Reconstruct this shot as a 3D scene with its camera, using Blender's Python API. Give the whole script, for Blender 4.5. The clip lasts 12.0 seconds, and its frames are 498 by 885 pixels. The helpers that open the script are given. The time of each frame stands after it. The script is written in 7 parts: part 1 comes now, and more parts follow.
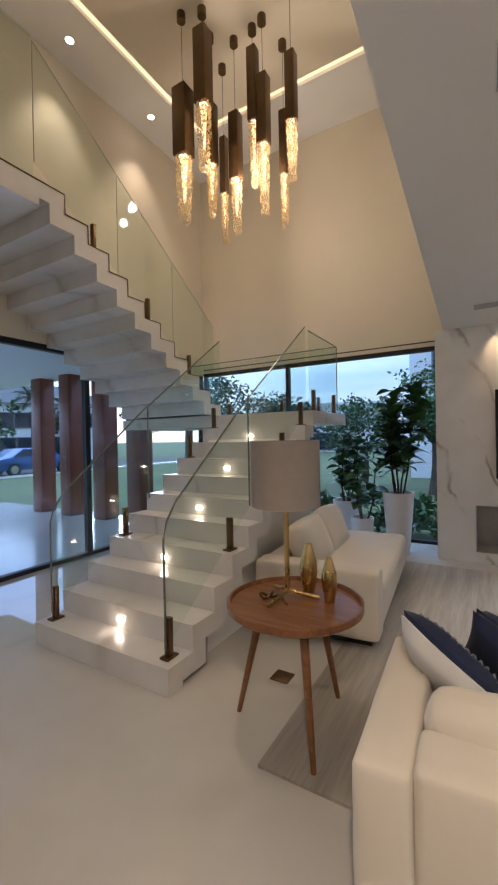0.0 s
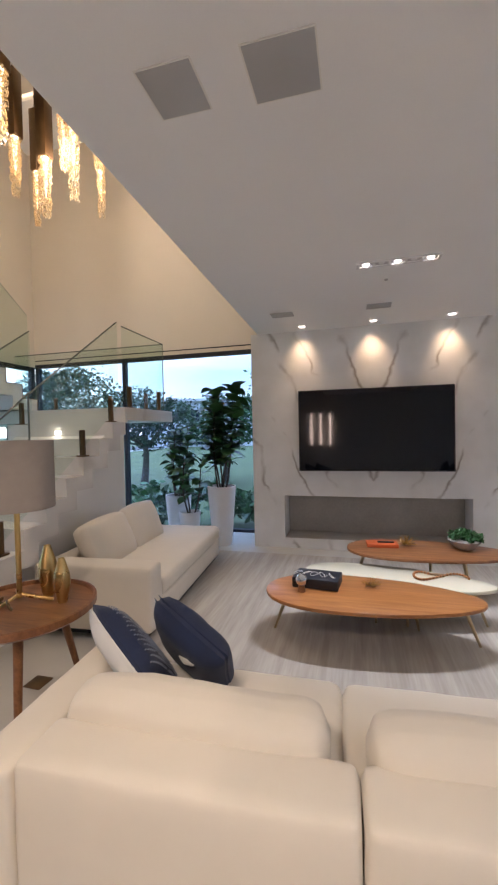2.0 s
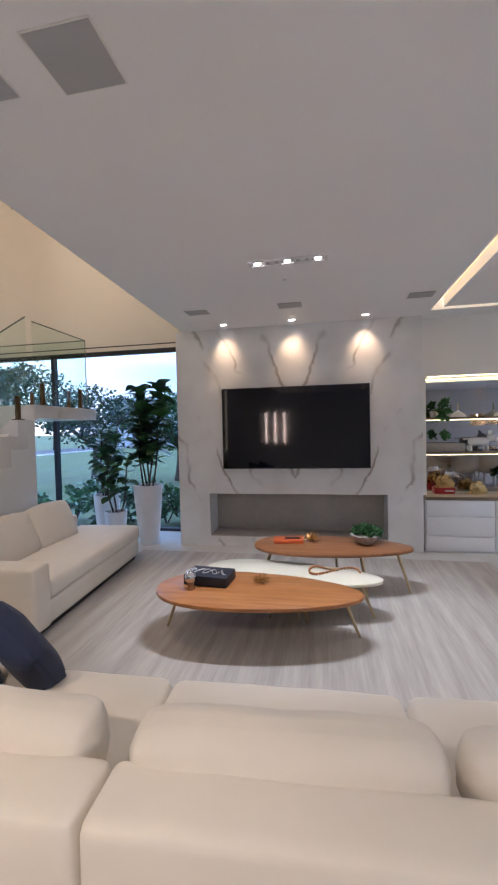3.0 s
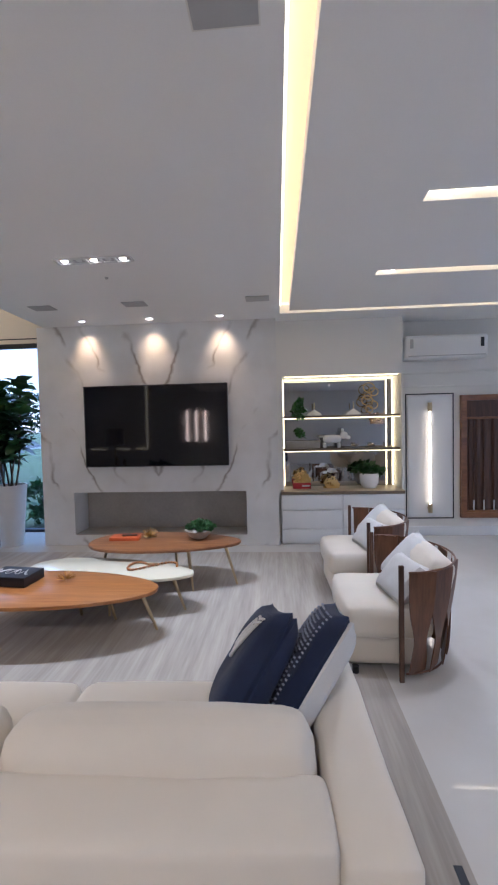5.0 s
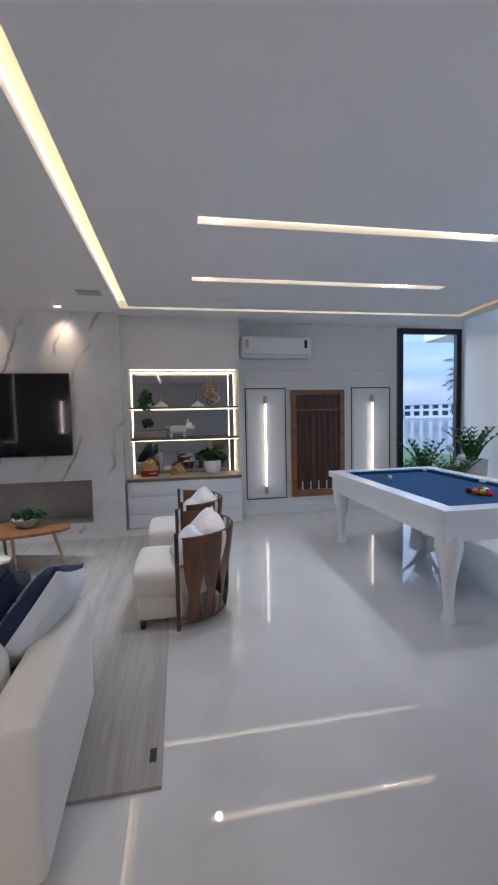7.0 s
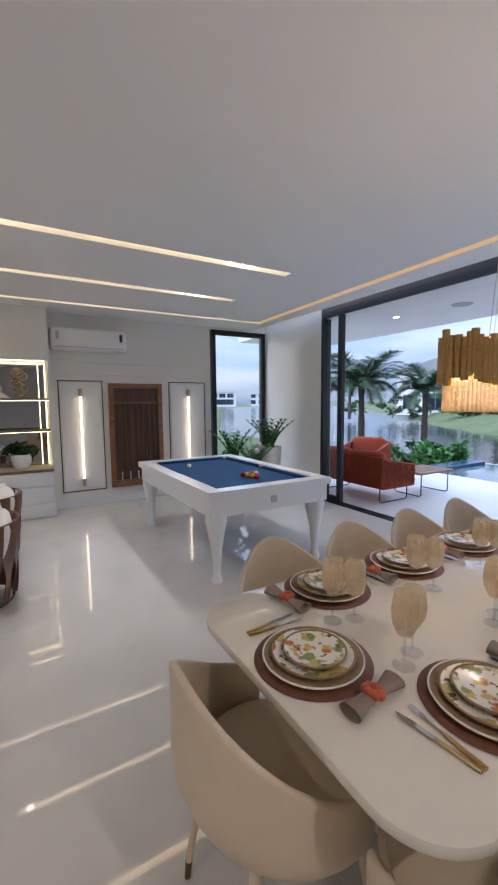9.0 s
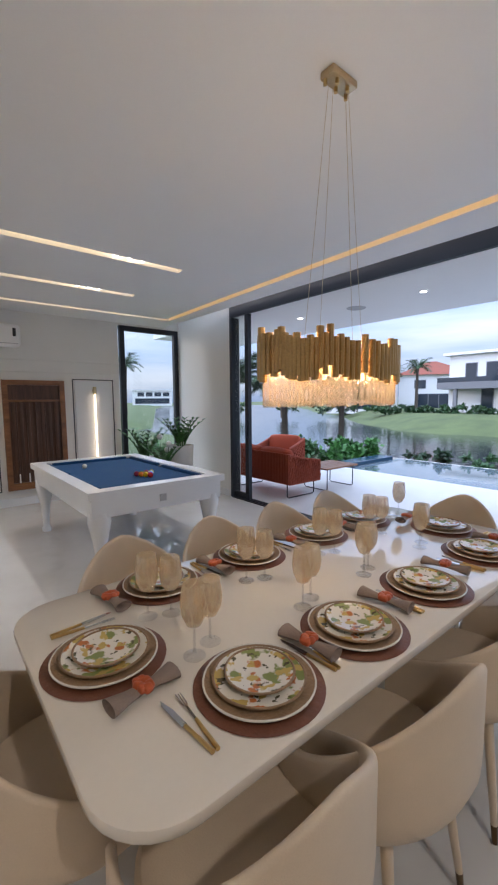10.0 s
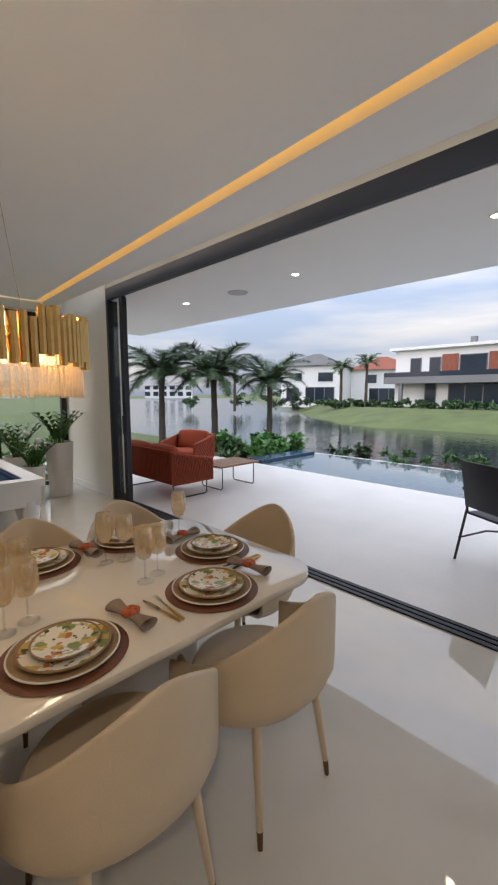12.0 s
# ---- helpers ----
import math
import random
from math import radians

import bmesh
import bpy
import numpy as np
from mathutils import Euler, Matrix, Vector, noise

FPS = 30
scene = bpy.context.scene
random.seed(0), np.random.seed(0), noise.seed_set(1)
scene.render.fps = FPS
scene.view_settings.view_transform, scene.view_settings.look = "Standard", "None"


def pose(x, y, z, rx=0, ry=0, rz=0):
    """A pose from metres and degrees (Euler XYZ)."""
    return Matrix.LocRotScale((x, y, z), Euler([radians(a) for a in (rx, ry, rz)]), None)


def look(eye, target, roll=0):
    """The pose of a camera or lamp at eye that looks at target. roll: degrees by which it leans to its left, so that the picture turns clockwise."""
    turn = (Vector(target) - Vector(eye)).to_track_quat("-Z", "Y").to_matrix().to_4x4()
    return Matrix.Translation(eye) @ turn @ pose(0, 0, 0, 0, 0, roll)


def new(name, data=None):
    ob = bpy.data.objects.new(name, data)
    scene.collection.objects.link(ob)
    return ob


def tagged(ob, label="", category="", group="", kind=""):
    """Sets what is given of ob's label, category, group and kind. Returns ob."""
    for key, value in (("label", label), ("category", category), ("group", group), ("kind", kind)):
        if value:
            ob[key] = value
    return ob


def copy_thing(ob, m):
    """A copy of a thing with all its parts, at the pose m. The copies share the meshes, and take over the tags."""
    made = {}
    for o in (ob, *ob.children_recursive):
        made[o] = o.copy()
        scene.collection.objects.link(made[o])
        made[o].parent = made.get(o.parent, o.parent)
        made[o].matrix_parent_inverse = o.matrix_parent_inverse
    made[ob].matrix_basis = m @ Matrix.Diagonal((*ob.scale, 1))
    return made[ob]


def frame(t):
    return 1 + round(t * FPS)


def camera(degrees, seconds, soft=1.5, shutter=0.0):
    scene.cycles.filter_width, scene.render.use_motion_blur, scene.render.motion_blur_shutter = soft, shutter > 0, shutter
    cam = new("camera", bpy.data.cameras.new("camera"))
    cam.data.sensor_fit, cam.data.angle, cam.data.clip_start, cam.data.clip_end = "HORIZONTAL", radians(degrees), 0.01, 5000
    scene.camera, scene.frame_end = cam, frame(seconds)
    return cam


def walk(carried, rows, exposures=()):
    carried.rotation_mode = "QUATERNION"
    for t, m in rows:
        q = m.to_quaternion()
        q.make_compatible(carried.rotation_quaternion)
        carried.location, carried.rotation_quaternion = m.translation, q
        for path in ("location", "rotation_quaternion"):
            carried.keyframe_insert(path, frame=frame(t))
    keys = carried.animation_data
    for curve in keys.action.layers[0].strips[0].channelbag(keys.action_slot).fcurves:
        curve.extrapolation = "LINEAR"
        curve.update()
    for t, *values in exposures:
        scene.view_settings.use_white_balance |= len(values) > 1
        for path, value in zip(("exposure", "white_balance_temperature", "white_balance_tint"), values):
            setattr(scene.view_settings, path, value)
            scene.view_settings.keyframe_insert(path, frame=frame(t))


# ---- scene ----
cam = camera(63.4, 12.0, soft=2.2)

PATH = [
    (0, (1.228, 0.635, 1.505), (0.207, 2.355, 1.49), -1.1),
    (0.5, (1.358, 0.658, 1.535), (0.535, 2.481, 1.498), -1.2),
    (1, (1.538, 0.702, 1.539), (0.849, 2.579, 1.491), -1.2),
    (1.5, (1.744, 0.799, 1.525), (1.153, 2.709, 1.47), -1.3),
    (2, (1.999, 0.893, 1.516), (1.485, 2.825, 1.463), -1.2),
    (2.2, (2.12, 0.916, 1.512), (1.635, 2.856, 1.459), -1.3),
    (2.5, (2.307, 0.951, 1.504), (1.868, 2.901, 1.448), -1.3),
    (3, (2.591, 1.028, 1.496), (2.213, 2.991, 1.433), -1.3),
    (3.2, (2.712, 1.072, 1.492), (2.355, 3.039, 1.427), -1.2),
    (4.8, (3.606, 1.103, 1.469), (3.431, 3.094, 1.393), -1.4),
    (5, (3.699, 1.095, 1.472), (3.557, 3.089, 1.394), -1.3),
    (5.5, (3.905, 1.035, 1.474), (3.877, 3.033, 1.395), -1.2),
    (6, (4.075, 0.927, 1.459), (4.181, 2.923, 1.379), -1.2),
    (6.5, (4.237, 0.809, 1.446), (4.449, 2.794, 1.342), -1.2),
    (7, (4.411, 0.7, 1.438), (4.751, 2.667, 1.311), -1.2),
    (7.2, (4.462, 0.649, 1.441), (4.867, 2.603, 1.307), -1.1),
    (8.8, (4.732, 0.187, 1.521), (5.678, 1.938, 1.322), -0.3),
    (9, (4.774, 0.15, 1.521), (5.783, 1.866, 1.32), -0.5),
    (9.5, (4.948, 0.045, 1.496), (6.101, 1.667, 1.296), -0.5),
    (10, (5.132, -0.098, 1.504), (6.39, 1.443, 1.296), -0.4),
    (10.5, (5.363, -0.273, 1.509), (6.702, 1.197, 1.298), -0.5),
    (11, (5.61, -0.393, 1.492), (6.985, 1.043, 1.273), -0.5),
    (11.5, (5.915, -0.452, 1.507), (7.306, 0.967, 1.277), -0.2),
    (12, (6.281, -0.473, 1.492), (7.674, 0.941, 1.251), -0.0),
]
EXPOSURES = [(0, 0.50, 6000, 17), (0.5, 0.62, 6100, 17), (2.5, 0.94, 5600, 20), (5, 0.9, 5200, 19), (7, 0.62, 5150, 17), (9, 0.71, 5800, 17), (10.5, 0.58, 6200, 16), (12, 0.37, 7350, 15)]
walk(cam, [(t, look(eye, target, roll)) for t, eye, target, roll in PATH], EXPOSURES)


# ---- world, sun, exposure ----
world = bpy.data.worlds.new("dusk_sky")
world.use_nodes = True
scene.world = world
wn, wl = world.node_tree.nodes, world.node_tree.links
sky = wn.new("ShaderNodeTexSky")
sky.sky_type, sky.sun_disc = 'NISHITA', False
sky.sun_elevation, sky.sun_rotation = radians(9), radians(315)
sky.dust_density, sky.ozone_density = 1.5, 2.0
cmap = wn.new("ShaderNodeMapping")
cmap.inputs["Scale"].default_value = (1.2, 1.2, 9.0)
ctex = wn.new("ShaderNodeTexNoise")
ctex.inputs["Scale"].default_value, ctex.inputs["Detail"].default_value = 1.6, 7.0
ctc = wn.new("ShaderNodeTexCoord")
cramp = wn.new("ShaderNodeValToRGB")
cramp.color_ramp.elements[0].position, cramp.color_ramp.elements[1].position = 0.30, 0.72
cramp.color_ramp.elements[0].color = (0.86, 0.86, 0.86, 1)
cramp.color_ramp.elements[1].color = (0.97, 0.97, 0.97, 1)
cmix = wn.new("ShaderNodeMix")
cmix.data_type = 'RGBA'
ctone = wn.new("ShaderNodeValToRGB")
ctone.color_ramp.elements[0].color, ctone.color_ramp.elements[1].color = (0.45, 0.60, 0.88, 1), (0.90, 0.95, 1.02, 1)
ctone.color_ramp.elements[0].position, ctone.color_ramp.elements[1].position = 0.36, 0.66
csep = wn.new("ShaderNodeSeparateXYZ")
cup = wn.new("ShaderNodeMapRange")
cup.inputs["From Min"].default_value, cup.inputs["From Max"].default_value = 0.0, 1.0
cup.inputs["To Min"].default_value, cup.inputs["To Max"].default_value = 2.2, 11.0
cwest = wn.new("ShaderNodeVectorMath")
cwest.operation = 'DOT_PRODUCT'
cwest.inputs[1].default_value = (-0.99, 0.14, 0.0)
cglow = wn.new("ShaderNodeMapRange")
cglow.inputs["From Min"].default_value, cglow.inputs["From Max"].default_value = 0.0, 1.0
cglow.inputs["To Min"].default_value, cglow.inputs["To Max"].default_value = 1.0, 2.0
cmul = wn.new("ShaderNodeMath")
cmul.operation = 'MULTIPLY'
cscale = wn.new("ShaderNodeVectorMath")
cscale.operation = 'SCALE'
wl.new(ctc.outputs["Generated"], cmap.inputs["Vector"])
wl.new(cmap.outputs["Vector"], ctex.inputs["Vector"])
wl.new(ctex.outputs["Fac"], cramp.inputs["Fac"])
wl.new(cramp.outputs["Color"], cmix.inputs[0])
wl.new(sky.outputs["Color"], cmix.inputs[6])
wl.new(ctex.outputs["Fac"], ctone.inputs["Fac"])
wl.new(ctc.outputs["Generated"], csep.inputs[0])
wl.new(csep.outputs["Z"], cup.inputs["Value"])
wl.new(ctone.outputs["Color"], cscale.inputs[0])
wl.new(ctc.outputs["Generated"], cwest.inputs[0])
wl.new(cwest.outputs["Value"], cglow.inputs["Value"])
wl.new(cup.outputs["Result"], cmul.inputs[0])
wl.new(cglow.outputs["Result"], cmul.inputs[1])
wl.new(cmul.outputs[0], cscale.inputs["Scale"])
wl.new(cscale.outputs["Vector"], cmix.inputs[7])
wl.new(cmix.outputs[2], wn["Background"].inputs["Color"])
wn["Background"].inputs["Strength"].default_value = 0.23

sun = new("sun", bpy.data.lights.new("sun", 'SUN'))
sun.data.energy, sun.data.angle, sun.data.color = 0.6, radians(15), (1.0, 0.93, 0.85)
sun.matrix_world = look((0, 0, 30), (24, -24, 24.6))


def lamp(name, kind, place, target, power, color, size=0.05, spread=60, blend=0.5):
    data = bpy.data.lights.new(name, kind)
    data.energy, data.color = power, color
    if kind == 'SPOT':
        data.spot_size, data.spot_blend, data.shadow_soft_size = radians(spread), blend, size
    elif kind == 'POINT':
        data.shadow_soft_size = size
    ob = new(name, data)
    ob.matrix_world = look(place, target)
    return ob


WARM = (1.0, 0.80, 0.56)
AMBER = (1.0, 0.66, 0.34)
CREAM = (0.96, 0.97, 0.96)
HALF = (1.0, 0.90, 0.76)
# spots over the television wall
for sx in (1.36, 2.2, 3.05):
    lamp("wall_spot", 'SPOT', (sx, 5.86, 2.77), (sx, 6.03, 2.44), 8.5, AMBER, 0.015, 72, 1.0)
# strip of spots over the coffee tables
for sx in (2.05, 2.3, 2.56):
    lamp("strip_spot", 'SPOT', (sx, 4.12, 2.76), (sx + 0.05, 4.15, 0), 42, CREAM, 0.03, 80, 0.7)
# downlights in the ceiling slots
for sx, sy in ((4.7, 3.55), (4.7, 4.72), (6.85, 3.55), (6.85, 4.72)):
    lamp("slot_spot", 'SPOT', (sx, sy, 2.775), (sx, sy, 0), 35, CREAM, 0.03, 95, 0.8)
# two stairwell downlights; the third spot is unseen fill added for the side sofa
for sx, sy, sw in ((-3.0, 3.75, 45), (-3.0, 5.1, 45), (-0.3, 2.6, 85)):
    lamp("high_spot", 'SPOT', (sx, sy, 6.26), (sx, sy + 0.05, 0), sw, WARM, 0.04, 75, 0.7)
# the glow of the stairwell pendants and of the dining chandelier
for sx, sy, sz in ((-1.25, 4.3, 4.45), (-0.6, 4.75, 4.65), (-1.15, 4.9, 4.6)):
    lamp("pendant_glow", 'POINT', (sx, sy, sz), (0, 0, 0), 13, WARM, 0.05)
for sx, sz, sw in ((6.25, 1.63, 0.7), (6.75, 1.63, 0.7), (6.3, 1.72, 1.8), (6.7, 1.72, 1.8)):
    lamp("chandelier_glow", 'POINT', (sx, 1.0, sz), (0, 0, 0), sw, WARM, 0.03)
# unseen fill added to brighten floor, seats and ceiling; no fixtures at these points
lamp("hall_spot", 'SPOT', (1.4, 0.3, 2.76), (0.9, 1.2, 0), 84, WARM, 0.04, 110, 0.8)
lamp("hall_spot", 'SPOT', (5.6, -1.2, 2.76), (5.8, -0.4, 0), 44, HALF, 0.04, 120, 0.8)
lamp("hall_spot", 'SPOT', (3.2, 0.3, 2.76), (3.2, 1.2, 0), 40, HALF, 0.04, 110, 0.8)

# ---- materials ----


def shader(name):
    m = bpy.data.materials.new(name)
    m.use_nodes = True
    return m, m.node_tree.nodes, m.node_tree.links, m.node_tree.nodes["Principled BSDF"]


def mat(name, base, rough=0.5, metal=0.0, vary=0.08, scale=4.0, grain=60.0, bump=0.02, stretch=(1, 1, 1), second=None,
        band=0.5, coat=0.0, spec=0.5, sheen=0.0, random=0.0):
    """Base colour varied at two scales, with fine relief."""
    m, n, l, b = shader(name)
    tc, mp = n.new("ShaderNodeTexCoord"), n.new("ShaderNodeMapping")
    mp.inputs["Scale"].default_value = stretch
    l.new(tc.outputs["Object"], mp.inputs["Vector"])
    big, fine = n.new("ShaderNodeTexNoise"), n.new("ShaderNodeTexNoise")
    big.inputs["Scale"].default_value, big.inputs["Detail"].default_value = scale, 5
    fine.inputs["Scale"].default_value, fine.inputs["Detail"].default_value = grain, 3
    for t in (big, fine):
        l.new(mp.outputs["Vector"], t.inputs["Vector"])
    ramp = n.new("ShaderNodeValToRGB")
    lo = tuple(max(0, c * (1 - vary * 2)) for c in base)
    hi = second or tuple(min(1, c * (1 + vary)) for c in base)
    ramp.color_ramp.elements[0].color, ramp.color_ramp.elements[1].color = (*lo, 1), (*hi, 1)
    ramp.color_ramp.elements[0].position, ramp.color_ramp.elements[1].position = band - 0.25, band + 0.25
    mx = n.new("ShaderNodeMath")
    mx.operation = 'MULTIPLY_ADD'
    mx.inputs[1].default_value, mx.inputs[2].default_value = 0.35, 0.0
    l.new(fine.outputs["Fac"], mx.inputs[0])
    add = n.new("ShaderNodeMath")
    add.operation = 'MULTIPLY_ADD'
    add.inputs[1].default_value = 0.65
    l.new(big.outputs["Fac"], add.inputs[0])
    l.new(mx.outputs[0], add.inputs[2])
    last = add
    if random:
        info = n.new("ShaderNodeObjectInfo")
        r = n.new("ShaderNodeMath")
        r.operation = 'MULTIPLY_ADD'
        r.inputs[1].default_value = random
        l.new(info.outputs["Random"], r.inputs[0])
        l.new(add.outputs[0], r.inputs[2])
        last = n.new("ShaderNodeMath")
        last.operation = 'SUBTRACT'
        last.inputs[1].default_value = random / 2
        l.new(r.outputs[0], last.inputs[0])
    l.new(last.outputs[0], ramp.inputs["Fac"])
    l.new(ramp.outputs["Color"], b.inputs["Base Color"])
    rr = n.new("ShaderNodeMapRange")
    rr.inputs["To Min"].default_value, rr.inputs["To Max"].default_value = rough * 0.85, min(1, rough * 1.15)
    l.new(big.outputs["Fac"], rr.inputs["Value"])
    l.new(rr.outputs["Result"], b.inputs["Roughness"])
    b.inputs["Metallic"].default_value = metal
    b.inputs["Coat Weight"].default_value = coat
    b.inputs["Coat Roughness"].default_value = 0.08
    b.inputs["Specular IOR Level"].default_value = spec
    b.inputs["Sheen Weight"].default_value = sheen
    if bump:
        bp = n.new("ShaderNodeBump")
        bp.inputs["Strength"].default_value, bp.inputs["Distance"].default_value = bump * 5, 0.004
        l.new(fine.outputs["Fac"], bp.inputs["Height"])
        l.new(bp.outputs["Normal"], b.inputs["Normal"])
    return m


def glow(name, color, strength):
    m, n, l, b = shader(name)
    b.inputs["Base Color"].default_value = (*color, 1)
    b.inputs["Emission Color"].default_value = (*color, 1)
    b.inputs["Emission Strength"].default_value = strength
    return m


def pane_glass(name, tint=(0.96, 0.98, 0.97), gain=1.0):
    """Clear sheet: straight through, with a gloss that grows at grazing angles."""
    m, n, l, b = shader(name)
    n.remove(b)
    tr, gl, mix, lw = (n.new("ShaderNodeBsdfTransparent"), n.new("ShaderNodeBsdfGlossy"), n.new("ShaderNodeMixShader"),
                       n.new("ShaderNodeLayerWeight"))
    tr.inputs["Color"].default_value = (*tint, 1)
    gl.inputs["Roughness"].default_value = 0.01
    lw.inputs["Blend"].default_value = 0.5
    up = n.new("ShaderNodeMath")
    up.operation = 'POWER'
    up.inputs[1].default_value = 4.0
    l.new(lw.outputs["Facing"], up.inputs[0])
    k = n.new("ShaderNodeMath")
    k.operation = 'MULTIPLY_ADD'
    k.inputs[1].default_value, k.inputs[2].default_value = 0.35 * gain, 0.03 * gain
    l.new(up.outputs[0], k.inputs[0])
    l.new(k.outputs[0], mix.inputs[0])
    l.new(tr.outputs[0], mix.inputs[1])
    l.new(gl.outputs[0], mix.inputs[2])
    l.new(mix.outputs[0], n["Material Output"].inputs["Surface"])
    return m


def marble(name, base, vein, scale=0.9, width=0.03, rough=0.12, turn=0.6, soft=0.5, fold=None, cloudy=0.88):
    """White stone with a few long, broken, slanting veins."""
    m, n, l, b = shader(name)
    tc, mp = n.new("ShaderNodeTexCoord"), n.new("ShaderNodeMapping")
    mp.inputs["Rotation"].default_value = (0.3, turn, 0.2)
    if fold is None:
        l.new(tc.outputs["Object"], mp.inputs["Vector"])
    else:
        # book-matched slabs: the pattern mirrors about the middle
        sep, off, ab, com = n.new("ShaderNodeSeparateXYZ"), n.new("ShaderNodeMath"), n.new("ShaderNodeMath"), n.new("ShaderNodeCombineXYZ")
        off.operation, off.inputs[1].default_value, ab.operation = 'SUBTRACT', fold, 'ABSOLUTE'
        l.new(tc.outputs["Object"], sep.inputs[0])
        l.new(sep.outputs["X"], off.inputs[0])
        l.new(off.outputs[0], ab.inputs[0])
        l.new(ab.outputs[0], com.inputs["X"])
        l.new(sep.outputs["Z"], com.inputs["Z"])
        l.new(com.outputs[0], mp.inputs["Vector"])
        mp.inputs["Rotation"].default_value = (0, turn, 0)
    wob = n.new("ShaderNodeTexNoise")
    wob.inputs["Scale"].default_value, wob.inputs["Detail"].default_value = 1.2, 4
    l.new(mp.outputs["Vector"], wob.inputs["Vector"])
    mixv = n.new("ShaderNodeMix")
    mixv.data_type = 'RGBA'
    mixv.blend_type = 'LINEAR_LIGHT'
    mixv.inputs[0].default_value = 0.24
    l.new(mp.outputs["Vector"], mixv.inputs[6])
    l.new(wob.outputs["Color"], mixv.inputs[7])
    wav = n.new("ShaderNodeTexWave")
    wav.wave_profile = 'SIN'
    wav.inputs["Scale"].default_value, wav.inputs["Distortion"].default_value = scale, 3.6
    wav.inputs["Detail"].default_value, wav.inputs["Detail Scale"].default_value = 6, 1.9
    l.new(mixv.outputs[2], wav.inputs["Vector"])
    r = n.new("ShaderNodeValToRGB")
    r.color_ramp.elements[0].position, r.color_ramp.elements[0].color = 0.0, (1, 1, 1, 1)
    r.color_ramp.elements[1].position, r.color_ramp.elements[1].color = width * 5, (0, 0, 0, 1)
    e = r.color_ramp.elements.new(width)
    e.color = (soft, soft, soft, 1)
    l.new(wav.outputs["Fac"], r.inputs["Fac"])
    brk = n.new("ShaderNodeTexNoise")
    brk.inputs["Scale"].default_value = 1.9
    l.new(mp.outputs["Vector"], brk.inputs["Vector"])
    br = n.new("ShaderNodeValToRGB")
    br.color_ramp.elements[0].position, br.color_ramp.elements[1].position = 0.44, 0.62
    l.new(brk.outputs["Fac"], br.inputs["Fac"])
    mul = n.new("ShaderNodeMath")
    mul.operation = 'MULTIPLY'
    l.new(r.outputs["Color"], mul.inputs[0])
    l.new(br.outputs["Color"], mul.inputs[1])
    cm = n.new("ShaderNodeMix")
    cm.data_type = 'RGBA'
    cm.inputs[6].default_value, cm.inputs[7].default_value = (*base, 1), (*vein, 1)
    l.new(mul.outputs[0], cm.inputs[0])
    cloud = n.new("ShaderNodeTexNoise")
    cloud.inputs["Scale"].default_value, cloud.inputs["Detail"].default_value = 2.3, 6
    l.new(tc.outputs["Object"], cloud.inputs["Vector"])
    cr = n.new("ShaderNodeValToRGB")
    cr.color_ramp.elements[0].color, cr.color_ramp.elements[1].color = (cloudy, cloudy * 0.99, cloudy * 0.97, 1), (1, 1, 1, 1)
    cr.color_ramp.elements[0].position, cr.color_ramp.elements[1].position = 0.3, 0.6
    l.new(cloud.outputs["Fac"], cr.inputs["Fac"])
    c2 = n.new("ShaderNodeMix")
    c2.data_type, c2.blend_type = 'RGBA', 'MULTIPLY'
    c2.inputs[0].default_value = 1
    l.new(cm.outputs[2], c2.inputs[6])
    l.new(cr.outputs["Color"], c2.inputs[7])
    l.new(c2.outputs[2], b.inputs["Base Color"])
    b.inputs["Roughness"].default_value = rough
    b.inputs["Specular IOR Level"].default_value = 1.0 if rough < 0.08 else 0.5
    return m


def stripes(name, a, c, along=(30, 1.2, 1), rough=0.9, scale=1.0, bump=0.3, gap=0.0):
    """Long streaks: woven rugs and wood grain."""
    m, n, l, b = shader(name)
    tc, mp = n.new("ShaderNodeTexCoord"), n.new("ShaderNodeMapping")
    mp.inputs["Scale"].default_value = along
    l.new(tc.outputs["Object"], mp.inputs["Vector"])
    t1, t2 = n.new("ShaderNodeTexNoise"), n.new("ShaderNodeTexNoise")
    t1.inputs["Scale"].default_value, t1.inputs["Detail"].default_value = scale, 6
    t2.inputs["Scale"].default_value, t2.inputs["Detail"].default_value = scale * 5, 3
    for t in (t1, t2):
        l.new(mp.outputs["Vector"], t.inputs["Vector"])
    mm = n.new("ShaderNodeMath")
    mm.operation = 'MULTIPLY_ADD'
    mm.inputs[1].default_value = 0.35
    l.new(t2.outputs["Fac"], mm.inputs[0])
    m2 = n.new("ShaderNodeMath")
    m2.operation = 'MULTIPLY'
    m2.inputs[1].default_value = 0.65
    l.new(t1.outputs["Fac"], m2.inputs[0])
    l.new(m2.outputs[0], mm.inputs[2])
    r = n.new("ShaderNodeValToRGB")
    r.color_ramp.elements[0].position, r.color_ramp.elements[1].position = 0.36, 0.64
    r.color_ramp.elements[0].color, r.color_ramp.elements[1].color = (*a, 1), (*c, 1)
    l.new(mm.outputs[0], r.inputs["Fac"])
    l.new(r.outputs["Color"], b.inputs["Base Color"])
    b.inputs["Roughness"].default_value = rough
    bp = n.new("ShaderNodeBump")
    bp.inputs["Strength"].default_value, bp.inputs["Distance"].default_value = bump, 0.004
    l.new(mm.outputs[0], bp.inputs["Height"])
    l.new(bp.outputs["Normal"], b.inputs["Normal"])
    return m


